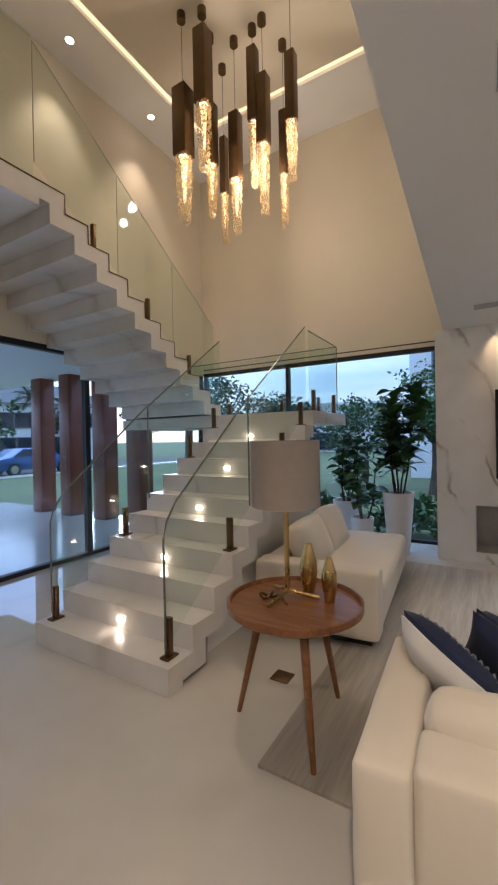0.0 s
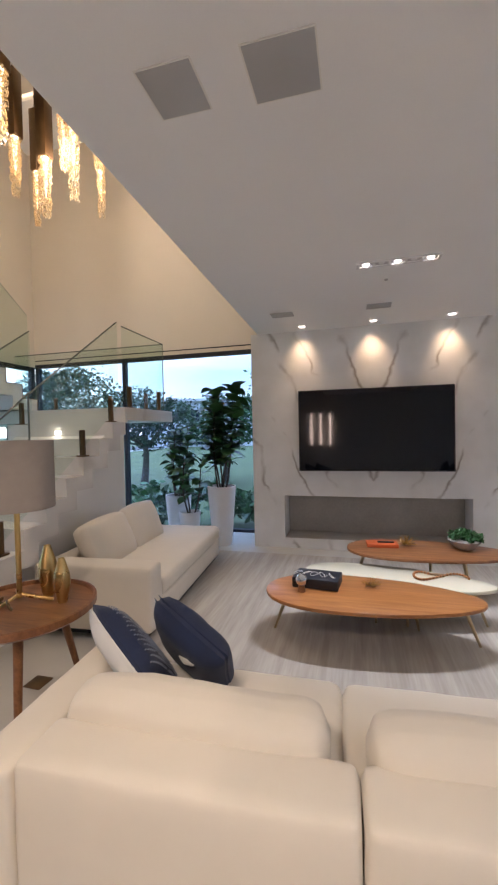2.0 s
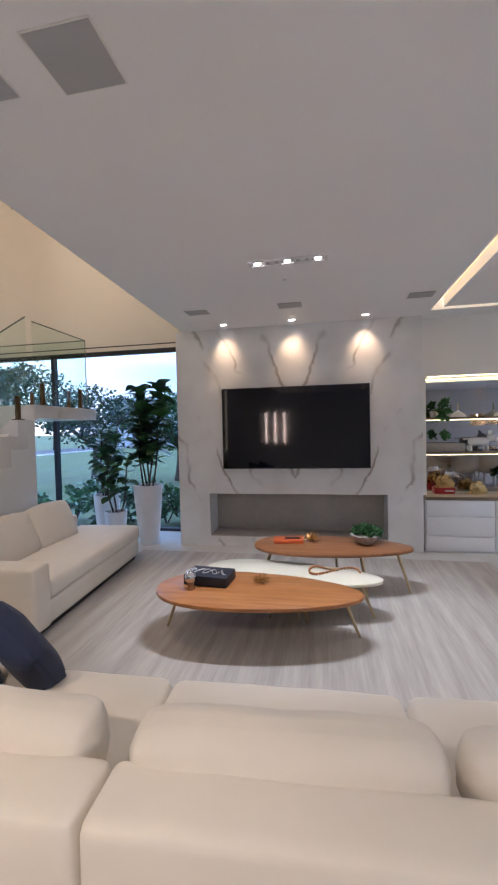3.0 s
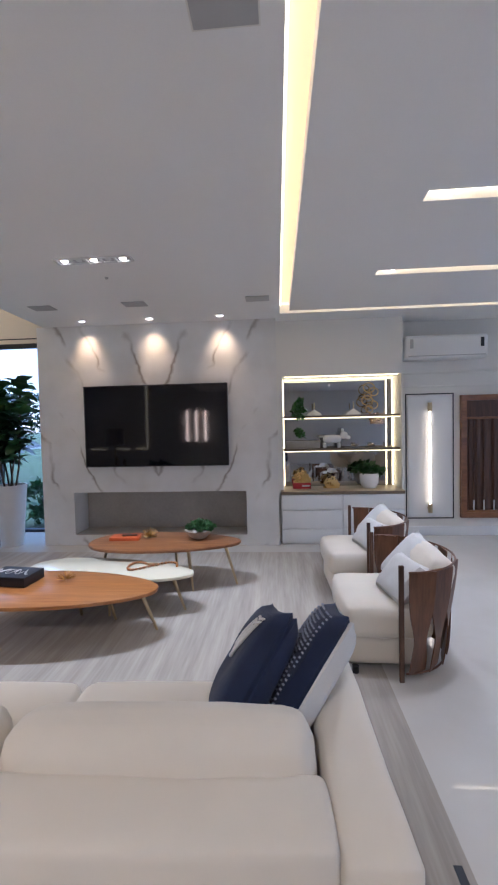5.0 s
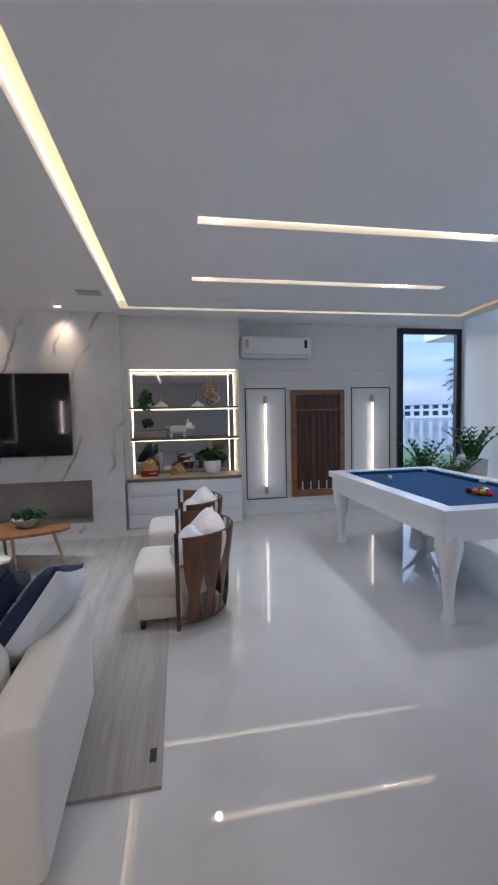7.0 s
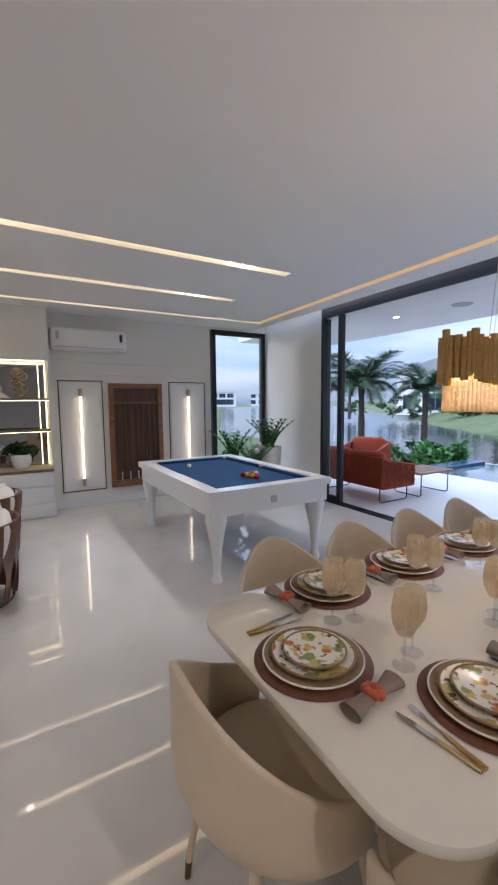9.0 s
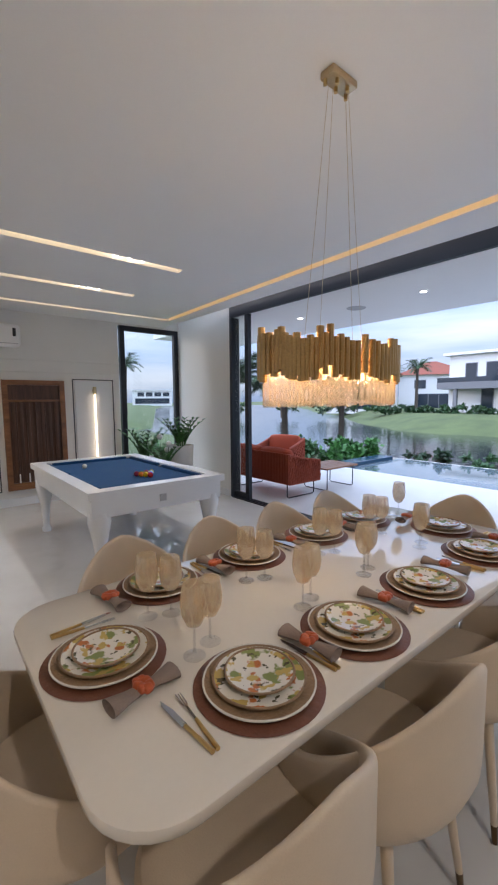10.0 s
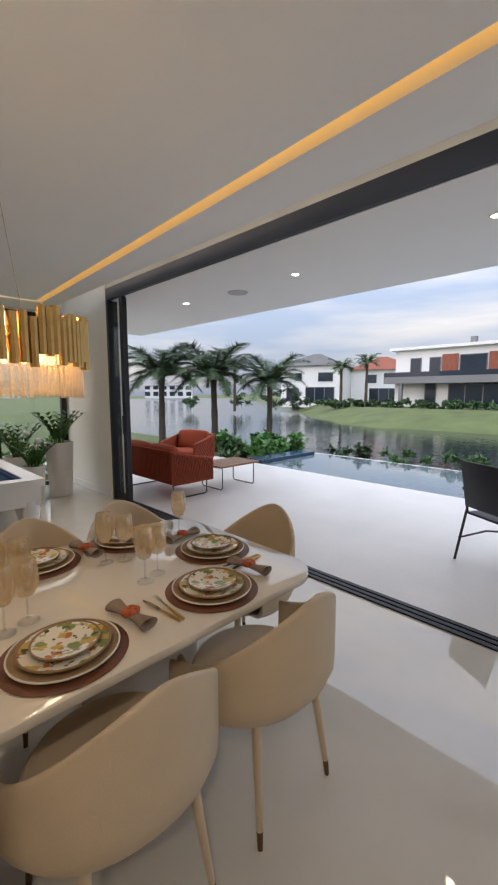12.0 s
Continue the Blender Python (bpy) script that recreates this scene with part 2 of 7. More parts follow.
M = dict(
    floor=marble("polished_porcelain", (0.62, 0.595, 0.545), (0.57, 0.54, 0.49), 0.30, 0.05, 0.025, 0.2, 0.3, cloudy=0.94),
    ceiling=mat("ceiling_paint", (0.86, 0.855, 0.84), 0.7, vary=0.02, scale=0.8, grain=180, bump=0.01),
    wall=mat("white_wall_paint", (0.78, 0.76, 0.71), 0.6, vary=0.03, scale=1.2, grain=150, bump=0.015),
    beige=mat("beige_wall_paint", (0.74, 0.67, 0.55), 0.7, vary=0.04, scale=0.9, grain=150, bump=0.015),
    marble=marble("veined_marble", (0.80, 0.79, 0.77), (0.34, 0.30, 0.26), 0.78, 0.013, 0.28, -0.45, 0.5, 2.2),
    concrete=mat("grey_niche_stone", (0.42, 0.385, 0.34), 0.5, vary=0.12, scale=3, grain=40, bump=0.03),
    stone=marble("stair_stone", (0.76, 0.73, 0.68), (0.60, 0.56, 0.50), 0.3, 0.02, 0.22, 0.4, 0.3),
    black=mat("black_aluminium", (0.010, 0.012, 0.02), 0.5, 0.0, vary=0.1, grain=200, bump=0.005),
    screen=mat("television_glass", (0.003, 0.004, 0.009), 0.04, 0, vary=0.05, bump=0, spec=0.5),
    sofa=mat("cream_sofa_fabric", (0.76, 0.69, 0.575), 1.0, vary=0.03, scale=5, grain=700, bump=0.03, sheen=0.3, spec=0.1),
    navy=mat("navy_fabric", (0.012, 0.022, 0.065), 0.9, vary=0.2, scale=9, grain=380, bump=0.1, sheen=0.1),
    white_print=mat("white_print", (0.70, 0.69, 0.66), 0.95, vary=0.05, grain=300, bump=0.05),
    wood=stripes("walnut_veneer", (0.16, 0.062, 0.022), (0.30, 0.13, 0.048), (1.2, 14, 6), 0.35, 2.0, 0.08),
    oak=stripes("amber_wood_top", (0.29, 0.11, 0.03), (0.44, 0.19, 0.058), (1.0, 12, 6), 0.28, 2.0, 0.06),
    dark_wood=stripes("dark_walnut", (0.055, 0.024, 0.012), (0.12, 0.052, 0.026), (12, 12, 0.9), 0.45, 2.0, 0.1),
    band_wood=stripes("band_walnut", (0.085, 0.034, 0.016), (0.19, 0.08, 0.036), (9, 9, 1.0), 0.38, 2.0, 0.08),
    column=stripes("varnished_column", (0.16, 0.035, 0.018), (0.30, 0.085, 0.04), (9, 9, 0.7), 0.3, 2.0, 0.1),
    rug=stripes("streaked_rug", (0.30, 0.268, 0.225), (0.42, 0.38, 0.325), (5.5, 0.35, 1), 0.95, 2.2, 0.12),
    old_gold=mat("aged_gold", (0.60, 0.38, 0.15), 0.38, 1.0, vary=0.15, scale=14, grain=160, bump=0.02),
    thread=mat("pale_thread", (0.30, 0.33, 0.40), 0.95, vary=0.1, bump=0),
    gold=mat("brushed_gold", (0.62, 0.42, 0.16), 0.28, 1.0, vary=0.1, scale=10, grain=200, bump=0.02),
    bronze=mat("bronze_metal", (0.16, 0.10, 0.05), 0.38, 0.9, vary=0.15, scale=8, grain=120, bump=0.02),
    brass=mat("pale_brass", (0.55, 0.43, 0.26), 0.3, 1.0, vary=0.08, scale=10, grain=160, bump=0.01),
    white=mat("white_lacquer", (0.80, 0.80, 0.79), 0.22, vary=0.015, scale=2, grain=80, bump=0.004),
    matte_white=mat("matte_white_planter", (0.72, 0.70, 0.67), 0.6, vary=0.05, scale=6, grain=90, bump=0.03),
    cream=mat("cream_tabletop", (0.74, 0.68, 0.58), 0.04, vary=0.02, scale=2, grain=60, bump=0, coat=0.5),
    ivory=mat("ivory_lacquer", (0.72, 0.68, 0.52), 0.12, vary=0.02, scale=2, grain=60, bump=0, coat=0.3),
    chair=mat("cream_chair_leather", (0.64, 0.52, 0.375), 0.5, vary=0.05, scale=7, grain=300, bump=0.04),
    felt=mat("blue_billiard_felt", (0.003, 0.047, 0.132), 0.95, vary=0.06, scale=8, grain=500, bump=0.05),
    lampshade=mat("grey_linen_shade", (0.36, 0.31, 0.27), 0.9, vary=0.06, scale=20, grain=380, bump=0.08),
    leaf=mat("dark_leaf", (0.05, 0.14, 0.045), 0.38, vary=0.3, scale=12, grain=60, bump=0.03, random=0.5),
    leaf2=mat("bright_leaf", (0.06, 0.175, 0.04), 0.4, vary=0.3, scale=12, grain=60, bump=0.03, random=0.5),
    bark=mat("bark", (0.085, 0.065, 0.05), 0.9, vary=0.25, scale=9, grain=40, bump=0.15),
    soil=mat("soil", (0.045, 0.032, 0.022), 0.95, vary=0.3, scale=20, grain=80, bump=0.15),
    glass=pane_glass("clear_glass"),
    tinted_glass=pane_glass("tinted_glass", (0.76, 0.87, 0.97)),
    rail_glass=pane_glass("rail_glass", (0.93, 0.97, 0.94), 1.0),
    glass_edge=mat("green_glass_edge", (0.17, 0.18, 0.15), 0.15, vary=0.1, bump=0),
    pale_edge=mat("pale_glass_edge", (0.40, 0.40, 0.32), 0.15, vary=0.1, bump=0),
    terracotta=mat("terracotta_rope", (0.30, 0.055, 0.022), 0.85, vary=0.15, scale=8, grain=120, bump=0.2),
    red_cushion=mat("rust_cushion", (0.36, 0.06, 0.022), 0.9, vary=0.08, scale=8, grain=320, bump=0.06),
    paving=mat("pale_paving", (0.72, 0.70, 0.67), 0.3, vary=0.06, scale=1.5, grain=50, bump=0.02),
    porch_stone=mat("porch_stone", (0.62, 0.61, 0.59), 0.16, vary=0.10, scale=1.2, grain=40, bump=0.02, coat=0.3),
    grass=mat("lawn", (0.08, 0.122, 0.036), 0.95, vary=0.25, scale=0.7, grain=25, bump=0.3, second=(0.13, 0.165, 0.055)),
    hedge=mat("hedge_leaf", (0.05, 0.12, 0.04), 0.6, vary=0.4, scale=5, grain=30, bump=0.1, random=0.4),
    road=mat("asphalt", (0.06, 0.06, 0.065), 0.85, vary=0.12, scale=1, grain=60, bump=0.05),
    water=mat("lake_water", (0.012, 0.022, 0.026), 0.05, vary=0.2, scale=0.4, grain=3.0, bump=0.06),
    pool_water=mat("pool_water", (0.14, 0.18, 0.20), 0.03, vary=0.1, scale=0.6, grain=5.0, bump=0.05),
    house_white=mat("render_white", (0.72, 0.72, 0.72), 0.8, vary=0.04, scale=0.4, grain=8, bump=0.02),
    house_grey=mat("render_grey", (0.18, 0.18, 0.19), 0.8, vary=0.08, scale=0.4, grain=8, bump=0.02),
    roof=mat("clay_roof", (0.26, 0.075, 0.045), 0.85, vary=0.12, scale=1, grain=12, bump=0.1),
    roof_grey=mat("slate_roof", (0.12, 0.12, 0.12), 0.8, vary=0.12, scale=1, grain=12, bump=0.1),
    dark_glass=mat("dark_window_glass", (0.02, 0.03, 0.045), 0.06, vary=0.1, bump=0),
    mirror=mat("smoked_mirror", (0.42, 0.42, 0.43), 0.03, 1.0, vary=0.01, bump=0),
    porcelain=mat("printed_porcelain", (0.74, 0.70, 0.62), 0.15, vary=0.02, bump=0),
    placemat=mat("brown_placemat", (0.16, 0.055, 0.026), 0.45, vary=0.15, scale=20, grain=120, bump=0.1),
    woven=mat("woven_charger", (0.31, 0.195, 0.10), 0.6, vary=0.2, scale=30, grain=140, bump=0.2),
    napkin=mat("brown_napkin", (0.28, 0.21, 0.165), 0.9, vary=0.15, scale=20, grain=250, bump=0.1),
    orange=mat("orange_lacquer", (0.50, 0.095, 0.022), 0.4, vary=0.08, grain=90, bump=0.01),
    plastic=mat("white_plastic", (0.78, 0.78, 0.77), 0.35, vary=0.02, grain=90, bump=0.003),
    grey_grille=mat("grey_grille", (0.46, 0.46, 0.46), 0.7, vary=0.05, scale=4, grain=700, bump=0.08),
    steel=mat("dark_steel", (0.05, 0.05, 0.055), 0.35, 0.8, vary=0.1, bump=0.01),
    cove=glow("warm_led", (1.0, 0.74, 0.40), 0.36),
    cove_soft=glow("pale_led", (1.0, 0.78, 0.44), 0.75),
    cove_amber=glow("amber_led", (1.0, 0.56, 0.085), 0.85),
    tape=glow("tape_led", (1.0, 0.82, 0.52), 2.3),
    tube=glow("tube_led", (1.0, 0.80, 0.54), 2.4),
    hall_tube=glow("hall_tube_led", (1.0, 0.74, 0.55), 15.0),
    shelf_led=glow("shelf_led", (1.0, 0.80, 0.42), 2.1),
    bulb=glow("spot_lens", (1.0, 0.90, 0.74), 14.0),
    crystal_core=glow("crystal_filament", (1.0, 0.70, 0.34), 1.0),
    small_bulb=glow("frosted_bulb", (1.0, 0.72, 0.36), 2.4),
)

# wind ripples of the lake, long across the wind
rip = M["water"].node_tree
for nd in rip.nodes:
    if nd.bl_idname == "ShaderNodeBump":
        nd.inputs["Distance"].default_value, nd.inputs["Strength"].default_value = 0.05, 0.28

# ---- mesh helpers ----


def part(name, bm, material, parent=None, label="", smooth=True, at=None, kind=""):
    """Links a bmesh as one mesh object under a thing or a part."""
    me = bpy.data.meshes.new(name)
    bmesh.ops.recalc_face_normals(bm, faces=bm.faces)
    bm.to_mesh(me)
    bm.free()
    if smooth:
        me.shade_smooth()
        me.set_sharp_from_angle(angle=radians(38))
    me.materials.append(M[material] if isinstance(material, str) else material)
    ob = new(name, me)
    if parent:
        ob.parent = parent
    if at is not None:
        ob.matrix_basis = at
    if label or kind:
        tagged(ob, label, kind=kind)
    return ob


def again(ob, parent, at):
    """Another object on the same mesh."""
    o = new(ob.name.split(".")[0], ob.data)
    o.parent, o.matrix_basis = parent, at
    return o


def thing(name, label, category, at=(0, 0, 0), turn=0, group="", kind=""):
    ob = new(name)
    ob.empty_display_size = 0.1
    ob.matrix_basis = pose(*at, 0, 0, turn)
    return tagged(ob, label, category, group, kind)


def box(x0, x1, y0, y1, z0, z1, bevel=0.0, seg=2, bm=None):
    b = bmesh.new()
    bmesh.ops.create_cube(b, size=1)
    for v in b.verts:
        v.co = ((x0 + x1) / 2 + v.co.x * (x1 - x0), (y0 + y1) / 2 + v.co.y * (y1 - y0), (z0 + z1) / 2 + v.co.z * (z1 - z0))
    if bevel:
        bmesh.ops.bevel(b, geom=b.edges, offset=min(bevel, 0.45 * min(x1 - x0, y1 - y0, z1 - z0)), segments=seg, profile=0.5, affect='EDGES')
    if bm is None:
        return b
    join(bm, b)
    return bm


def join(bm, other, m=None):
    vs = [bm.verts.new(m @ v.co if m else v.co) for v in other.verts]
    other.verts.index_update()
    for f in other.faces:
        bm.faces.new([vs[v.index] for v in f.verts])
    other.free()


def cells(xs, ys, solid, z0, z1, swap=None):
    """A slab out of a grid of cells, open where solid says so. swap maps (u, v, w) to the world."""
    bm = bmesh.new()
    swap = swap or (lambda u, v, w: (u, v, w))
    cache = {}

    def vert(i, j, k):
        if (i, j, k) not in cache:
            cache[(i, j, k)] = bm.verts.new(swap(xs[i], ys[j], (z0, z1)[k]))
        return cache[(i, j, k)]
    nx, ny = len(xs) - 1, len(ys) - 1

    def full(i, j):
        return 0 <= i < nx and 0 <= j < ny and solid((xs[i] + xs[i + 1]) / 2, (ys[j] + ys[j + 1]) / 2)
    for i in range(nx):
        for j in range(ny):
            if not full(i, j):
                continue
            for k in (0, 1):
                bm.faces.new([vert(i, j, k), vert(i + 1, j, k), vert(i + 1, j + 1, k), vert(i, j + 1, k)])
            for di, dj, a, c in ((-1, 0, (0, 0), (0, 1)), (1, 0, (1, 0), (1, 1)), (0, -1, (0, 0), (1, 0)), (0, 1, (0, 1), (1, 1))):
                if not full(i + di, j + dj):
                    p, q = (i + a[0], j + a[1]), (i + c[0], j + c[1])
                    bm.faces.new([vert(*p, 0), vert(*q, 0), vert(*q, 1), vert(*p, 1)])
    return bm


def slab(x0, x1, y0, y1, z0, z1, holes=(), swap=None):
    xs = sorted({x0, x1, *[h[0] for h in holes], *[h[1] for h in holes]})
    ys = sorted({y0, y1, *[h[2] for h in holes], *[h[3] for h in holes]})
    xs, ys = [x for x in xs if x0 <= x <= x1], [y for y in ys if y0 <= y <= y1]
    return cells(xs, ys, lambda x, y: not any(h[0] < x < h[1] and h[2] < y < h[3] for h in holes), z0, z1, swap)


def wall_y(x0, x1, z0, z1, y0, y1, holes=()):
    return slab(x0, x1, z0, z1, y0, y1, holes, lambda u, v, w: (u, w, v))


def wall_x(y0, y1, z0, z1, x0, x1, holes=()):
    return slab(y0, y1, z0, z1, x0, x1, holes, lambda u, v, w: (w, u, v))


def lathe(profile, seg=24, m=None):
    """Turned shape from (radius, height) pairs."""
    bm = bmesh.new()
    rings = []
    for r, z in profile:
        if r < 1e-5:
            rings.append([bm.verts.new((0, 0, z))])
        else:
            rings.append([bm.verts.new((r * math.cos(2 * math.pi * i / seg), r * math.sin(2 * math.pi * i / seg), z)) for i in range(seg)])
    for a, b in zip(rings, rings[1:]):
        for i in range(seg):
            j = (i + 1) % seg
            q = [a[i % len(a)], a[j % len(a)], b[j % len(b)], b[i % len(b)]]
            q = [v for k, v in enumerate(q) if v not in q[:k]]
            if len(q) > 2:
                bm.faces.new(q)
    if m:
        bmesh.ops.transform(bm, matrix=m, verts=bm.verts)
    return bm


def rod(a, b, r0, r1=None, seg=10, bm=None):
    a, b = Vector(a), Vector(b)
    r1 = r0 if r1 is None else r1
    m = Matrix.Translation(a) @ (b - a).to_track_quat('Z', 'Y').to_matrix().to_4x4()
    d = (b - a).length
    o = lathe([(0, 0), (r0, 0), (r1, d), (0, d)], seg, m)
    if bm is None:
        return o
    join(bm, o)
    return bm


def sweep(points, r, seg=8, closed=False, taper=None):
    """A round bar along points."""
    bm = bmesh.new()
    ps = [Vector(p) for p in points]
    n = len(ps)
    rings = []
    up = Vector((0.13, 0.31, 0.94))
    for i, p in enumerate(ps):
        d = (ps[(i + 1) % n] - ps[i - 1]) if closed else (ps[min(i + 1, n - 1)] - ps[max(i - 1, 0)])
        d.normalize()
        u = d.cross(up).normalized()
        w = d.cross(u)
        k = r * (taper(i / max(1, n - 1)) if taper else 1)
        rings.append([bm.verts.new(p + k * (math.cos(2 * math.pi * j / seg) * u + math.sin(2 * math.pi * j / seg) * w)) for j in range(seg)])
    for i in range(n if closed else n - 1):
        a, b = rings[i], rings[(i + 1) % n]
        for j in range(seg):
            bm.faces.new([a[j], a[(j + 1) % seg], b[(j + 1) % seg], b[j]])
    if not closed:
        bm.faces.new(rings[0])
        bm.faces.new(rings[-1])
    return bm


def soft(sx, sy, sz, r, puff=0.0, n=9, wrinkle=0.0, seed=0, m=None):
    """Upholstery: a box with round edges, swelled on its faces; its base centre at the origin."""
    bm = bmesh.new()
    bmesh.ops.create_cube(bm, size=2)
    bmesh.ops.subdivide_edges(bm, edges=bm.edges, cuts=n, use_grid_fill=True)
    h = Vector((sx / 2, sy / 2, sz / 2))
    r = min(r, min(h) * 0.98)
    # grid lines crowd into the rounded edges
    m2 = n + 1

    def line(t, b):
        i = round((t + 1) / 2 * m2)
        j = min(i, m2 - i)
        d = (0, 0.3 * r, r)[j] if j < 3 else r + (b - r) * (j - 2) / (m2 / 2 - 2)
        return -b + d if i <= m2 / 2 else b - d
    for v in bm.verts:
        c = v.co.copy()
        p = Vector([line(a, b) for a, b in zip(c, h)])
        core = Vector([max(-b + r, min(b - r, a)) for a, b in zip(p, h)])
        d = p - core
        q = core + (d.normalized() * r if d.length > 1e-6 else d)
        s = [1 - (a / b) ** 2 for a, b in zip(q, h)]
        q = q + Vector([math.copysign(1, q[i]) * puff * (abs(c[i]) > 0.98) * max(0, s[(i + 1) % 3]) * max(0, s[(i + 2) % 3]) for i in range(3)])
        if wrinkle:
            q += wrinkle * Vector((noise.noise(q * 7 + Vector((seed, 0, 0))), noise.noise(q * 7 + Vector((0, seed, 5))), noise.noise(q * 6 + Vector((9, 0, seed)))))
        v.co = q + Vector((0, 0, h.z))
    if m:
        bmesh.ops.transform(bm, matrix=m, verts=bm.verts)
    return bm


def pillow(w, h, d, n=14, seed=0, m=None):
    """A scatter cushion standing in the xz plane, thick along y, with pointed corners."""
    bm = bmesh.new()
    grid = {}
    for side in (1, -1):
        for i in range(n + 1):
            for j in range(n + 1):
                u, v = 2 * i / n - 1, 2 * j / n - 1
                edge = abs(u) == 1 or abs(v) == 1
                if side == -1 and edge:
                    grid[(i, j, -1)] = grid[(i, j, 1)]
                    continue
                pin = 1 - 0.07 * ((1 - u * u) if abs(v) > abs(u) else (1 - v * v)) * max(abs(u), abs(v)) ** 4
                t = d / 2 * (max(0, 1 - u ** 4) * max(0, 1 - v ** 4)) ** 0.5
                t *= 1 + 0.10 * noise.noise(Vector((u * 2, v * 2, seed + side)))
                grid[(i, j, side)] = bm.verts.new((u * w / 2 * pin, side * t, h / 2 + v * h / 2 * pin))
    for side in (1, -1):
        for i in range(n):
            for j in range(n):
                bm.faces.new([grid[(i, j, side)], grid[(i + 1, j, side)], grid[(i + 1, j + 1, side)], grid[(i, j + 1, side)]])
    if m:
        bmesh.ops.transform(bm, matrix=m, verts=bm.verts)
    return bm


def prism(poly, h0, h1, swap=None, bevel=0.0):
    """A plate with the outline poly, from h0 to h1."""
    bm = bmesh.new()
    swap = swap or (lambda a, b, c: (a, b, c))
    lo = [bm.verts.new(swap(x, y, h0)) for x, y in poly]
    hi = [bm.verts.new(swap(x, y, h1)) for x, y in poly]
    n = len(poly)
    bm.faces.new(lo)
    bm.faces.new(hi)
    for i in range(n):
        bm.faces.new([lo[i], lo[(i + 1) % n], hi[(i + 1) % n], hi[i]])
    if bevel:
        bmesh.ops.recalc_face_normals(bm, faces=bm.faces)
        rim = [e for e in bm.edges if any(len(f.verts) == n for f in e.link_faces)] if n > 4 else bm.edges[:]
        bmesh.ops.bevel(bm, geom=rim, offset=bevel, segments=2, profile=0.5, affect='EDGES')
    return bm


def structure(name, bm, material, label, category, smooth=False):
    return tagged(part(name, bm, material, smooth=smooth), label, category, kind="structure")


# ---- large structure ----
CEIL, HIGH, VOID = 2.78, 6.30, 0.80     # low ceiling, stairwell ceiling, edge of the void
BACK, LOUNGE, TVX0, TVX1 = 6.72, 6.05, 0.68, 3.70
PANEL, SLIDE, GLASS = 6.48, 8.87, -3.40

structure("floor", slab(-3.5, SLIDE, -3.6, 6.9, -0.15, 0.0), "floor", "polished cream porcelain floor with soft reflections", "floor")
COVES = [(3.75, 3.86, -3.2, 5.86), (3.75, 7.80, 5.76, 5.86)]
SLOTS = [(4.58, 7.24, 3.49, 3.60), (4.58, 7.26, 4.66, 4.77)]
ceil_holes = COVES + SLOTS
structure("ceiling", slab(0.95, 7.80, -3.6, 6.5, CEIL, CEIL + 0.14, ceil_holes), "ceiling", "matt white plaster ceiling with recessed light coves", "ceiling")


def cove_x(y):
    """Inner edge of the east cove, which runs slightly askew to the walls."""
    return 8.00 + 0.043 * y


structure("ceiling", prism([(7.80, -3.6), (cove_x(-3.6), -3.6), (cove_x(5.76), 5.76), (7.80, 5.76)], CEIL, CEIL + 0.14), "ceiling", "matt white ceiling strip inside the east cove", "ceiling")
structure("ceiling", prism([(cove_x(-3.6) + 0.10, -3.6), (8.56, -3.6), (8.56, 5.86), (cove_x(5.86) + 0.10, 5.86)], CEIL, CEIL + 0.14), "ceiling", "matt white ceiling strip between cove and sliding doors", "ceiling")
structure("ceiling", slab(7.80, 8.56, 5.86, 6.5, CEIL, CEIL + 0.14), "ceiling", "matt white ceiling over the corner plants", "ceiling")
EAST = [(cove_x(-3.6), -3.6), (cove_x(-3.6) + 0.10, -3.6), (cove_x(5.86) + 0.10, 5.86), (cove_x(5.86), 5.86)]
tagged(part("cove_light", prism(EAST, CEIL + 0.10, CEIL + 0.11), "cove_amber", smooth=False), "amber light strip set into the cove along the sliding doors", "cove light", "ceiling coves", "structure")
tagged(part("cove_light", box(7.80, cove_x(5.86), 5.76, 5.86, CEIL + 0.10, CEIL + 0.11), "cove_soft", smooth=False), "warm light strip at the corner of two coves", "cove light", "ceiling coves", "structure")
structure("ceiling", prism([(0.95, 0.0), (0.95, 6.5), (0.76, 6.5)], CEIL, CEIL + 0.14), "ceiling", "slanting edge of the white ceiling over the stairwell", "ceiling")
structure("ceiling", slab(8.56, 9.0, -3.6, 6.5, CEIL + 0.22, CEIL + 0.3), "ceiling", "white ceiling of the curtain recess", "ceiling")
structure("ceiling", slab(-3.5, 1.15, -3.6, 6.9, HIGH, HIGH + 0.15, [(-2.62, 0.05, 2.0, 5.78)]), "ceiling", "high beige ceiling over the stairwell", "ceiling")
structure("ceiling", slab(-2.8, 0.25, 1.8, 6.0, HIGH + 0.15, HIGH + 0.25), "ceiling", "recessed middle of the stairwell ceiling", "ceiling")
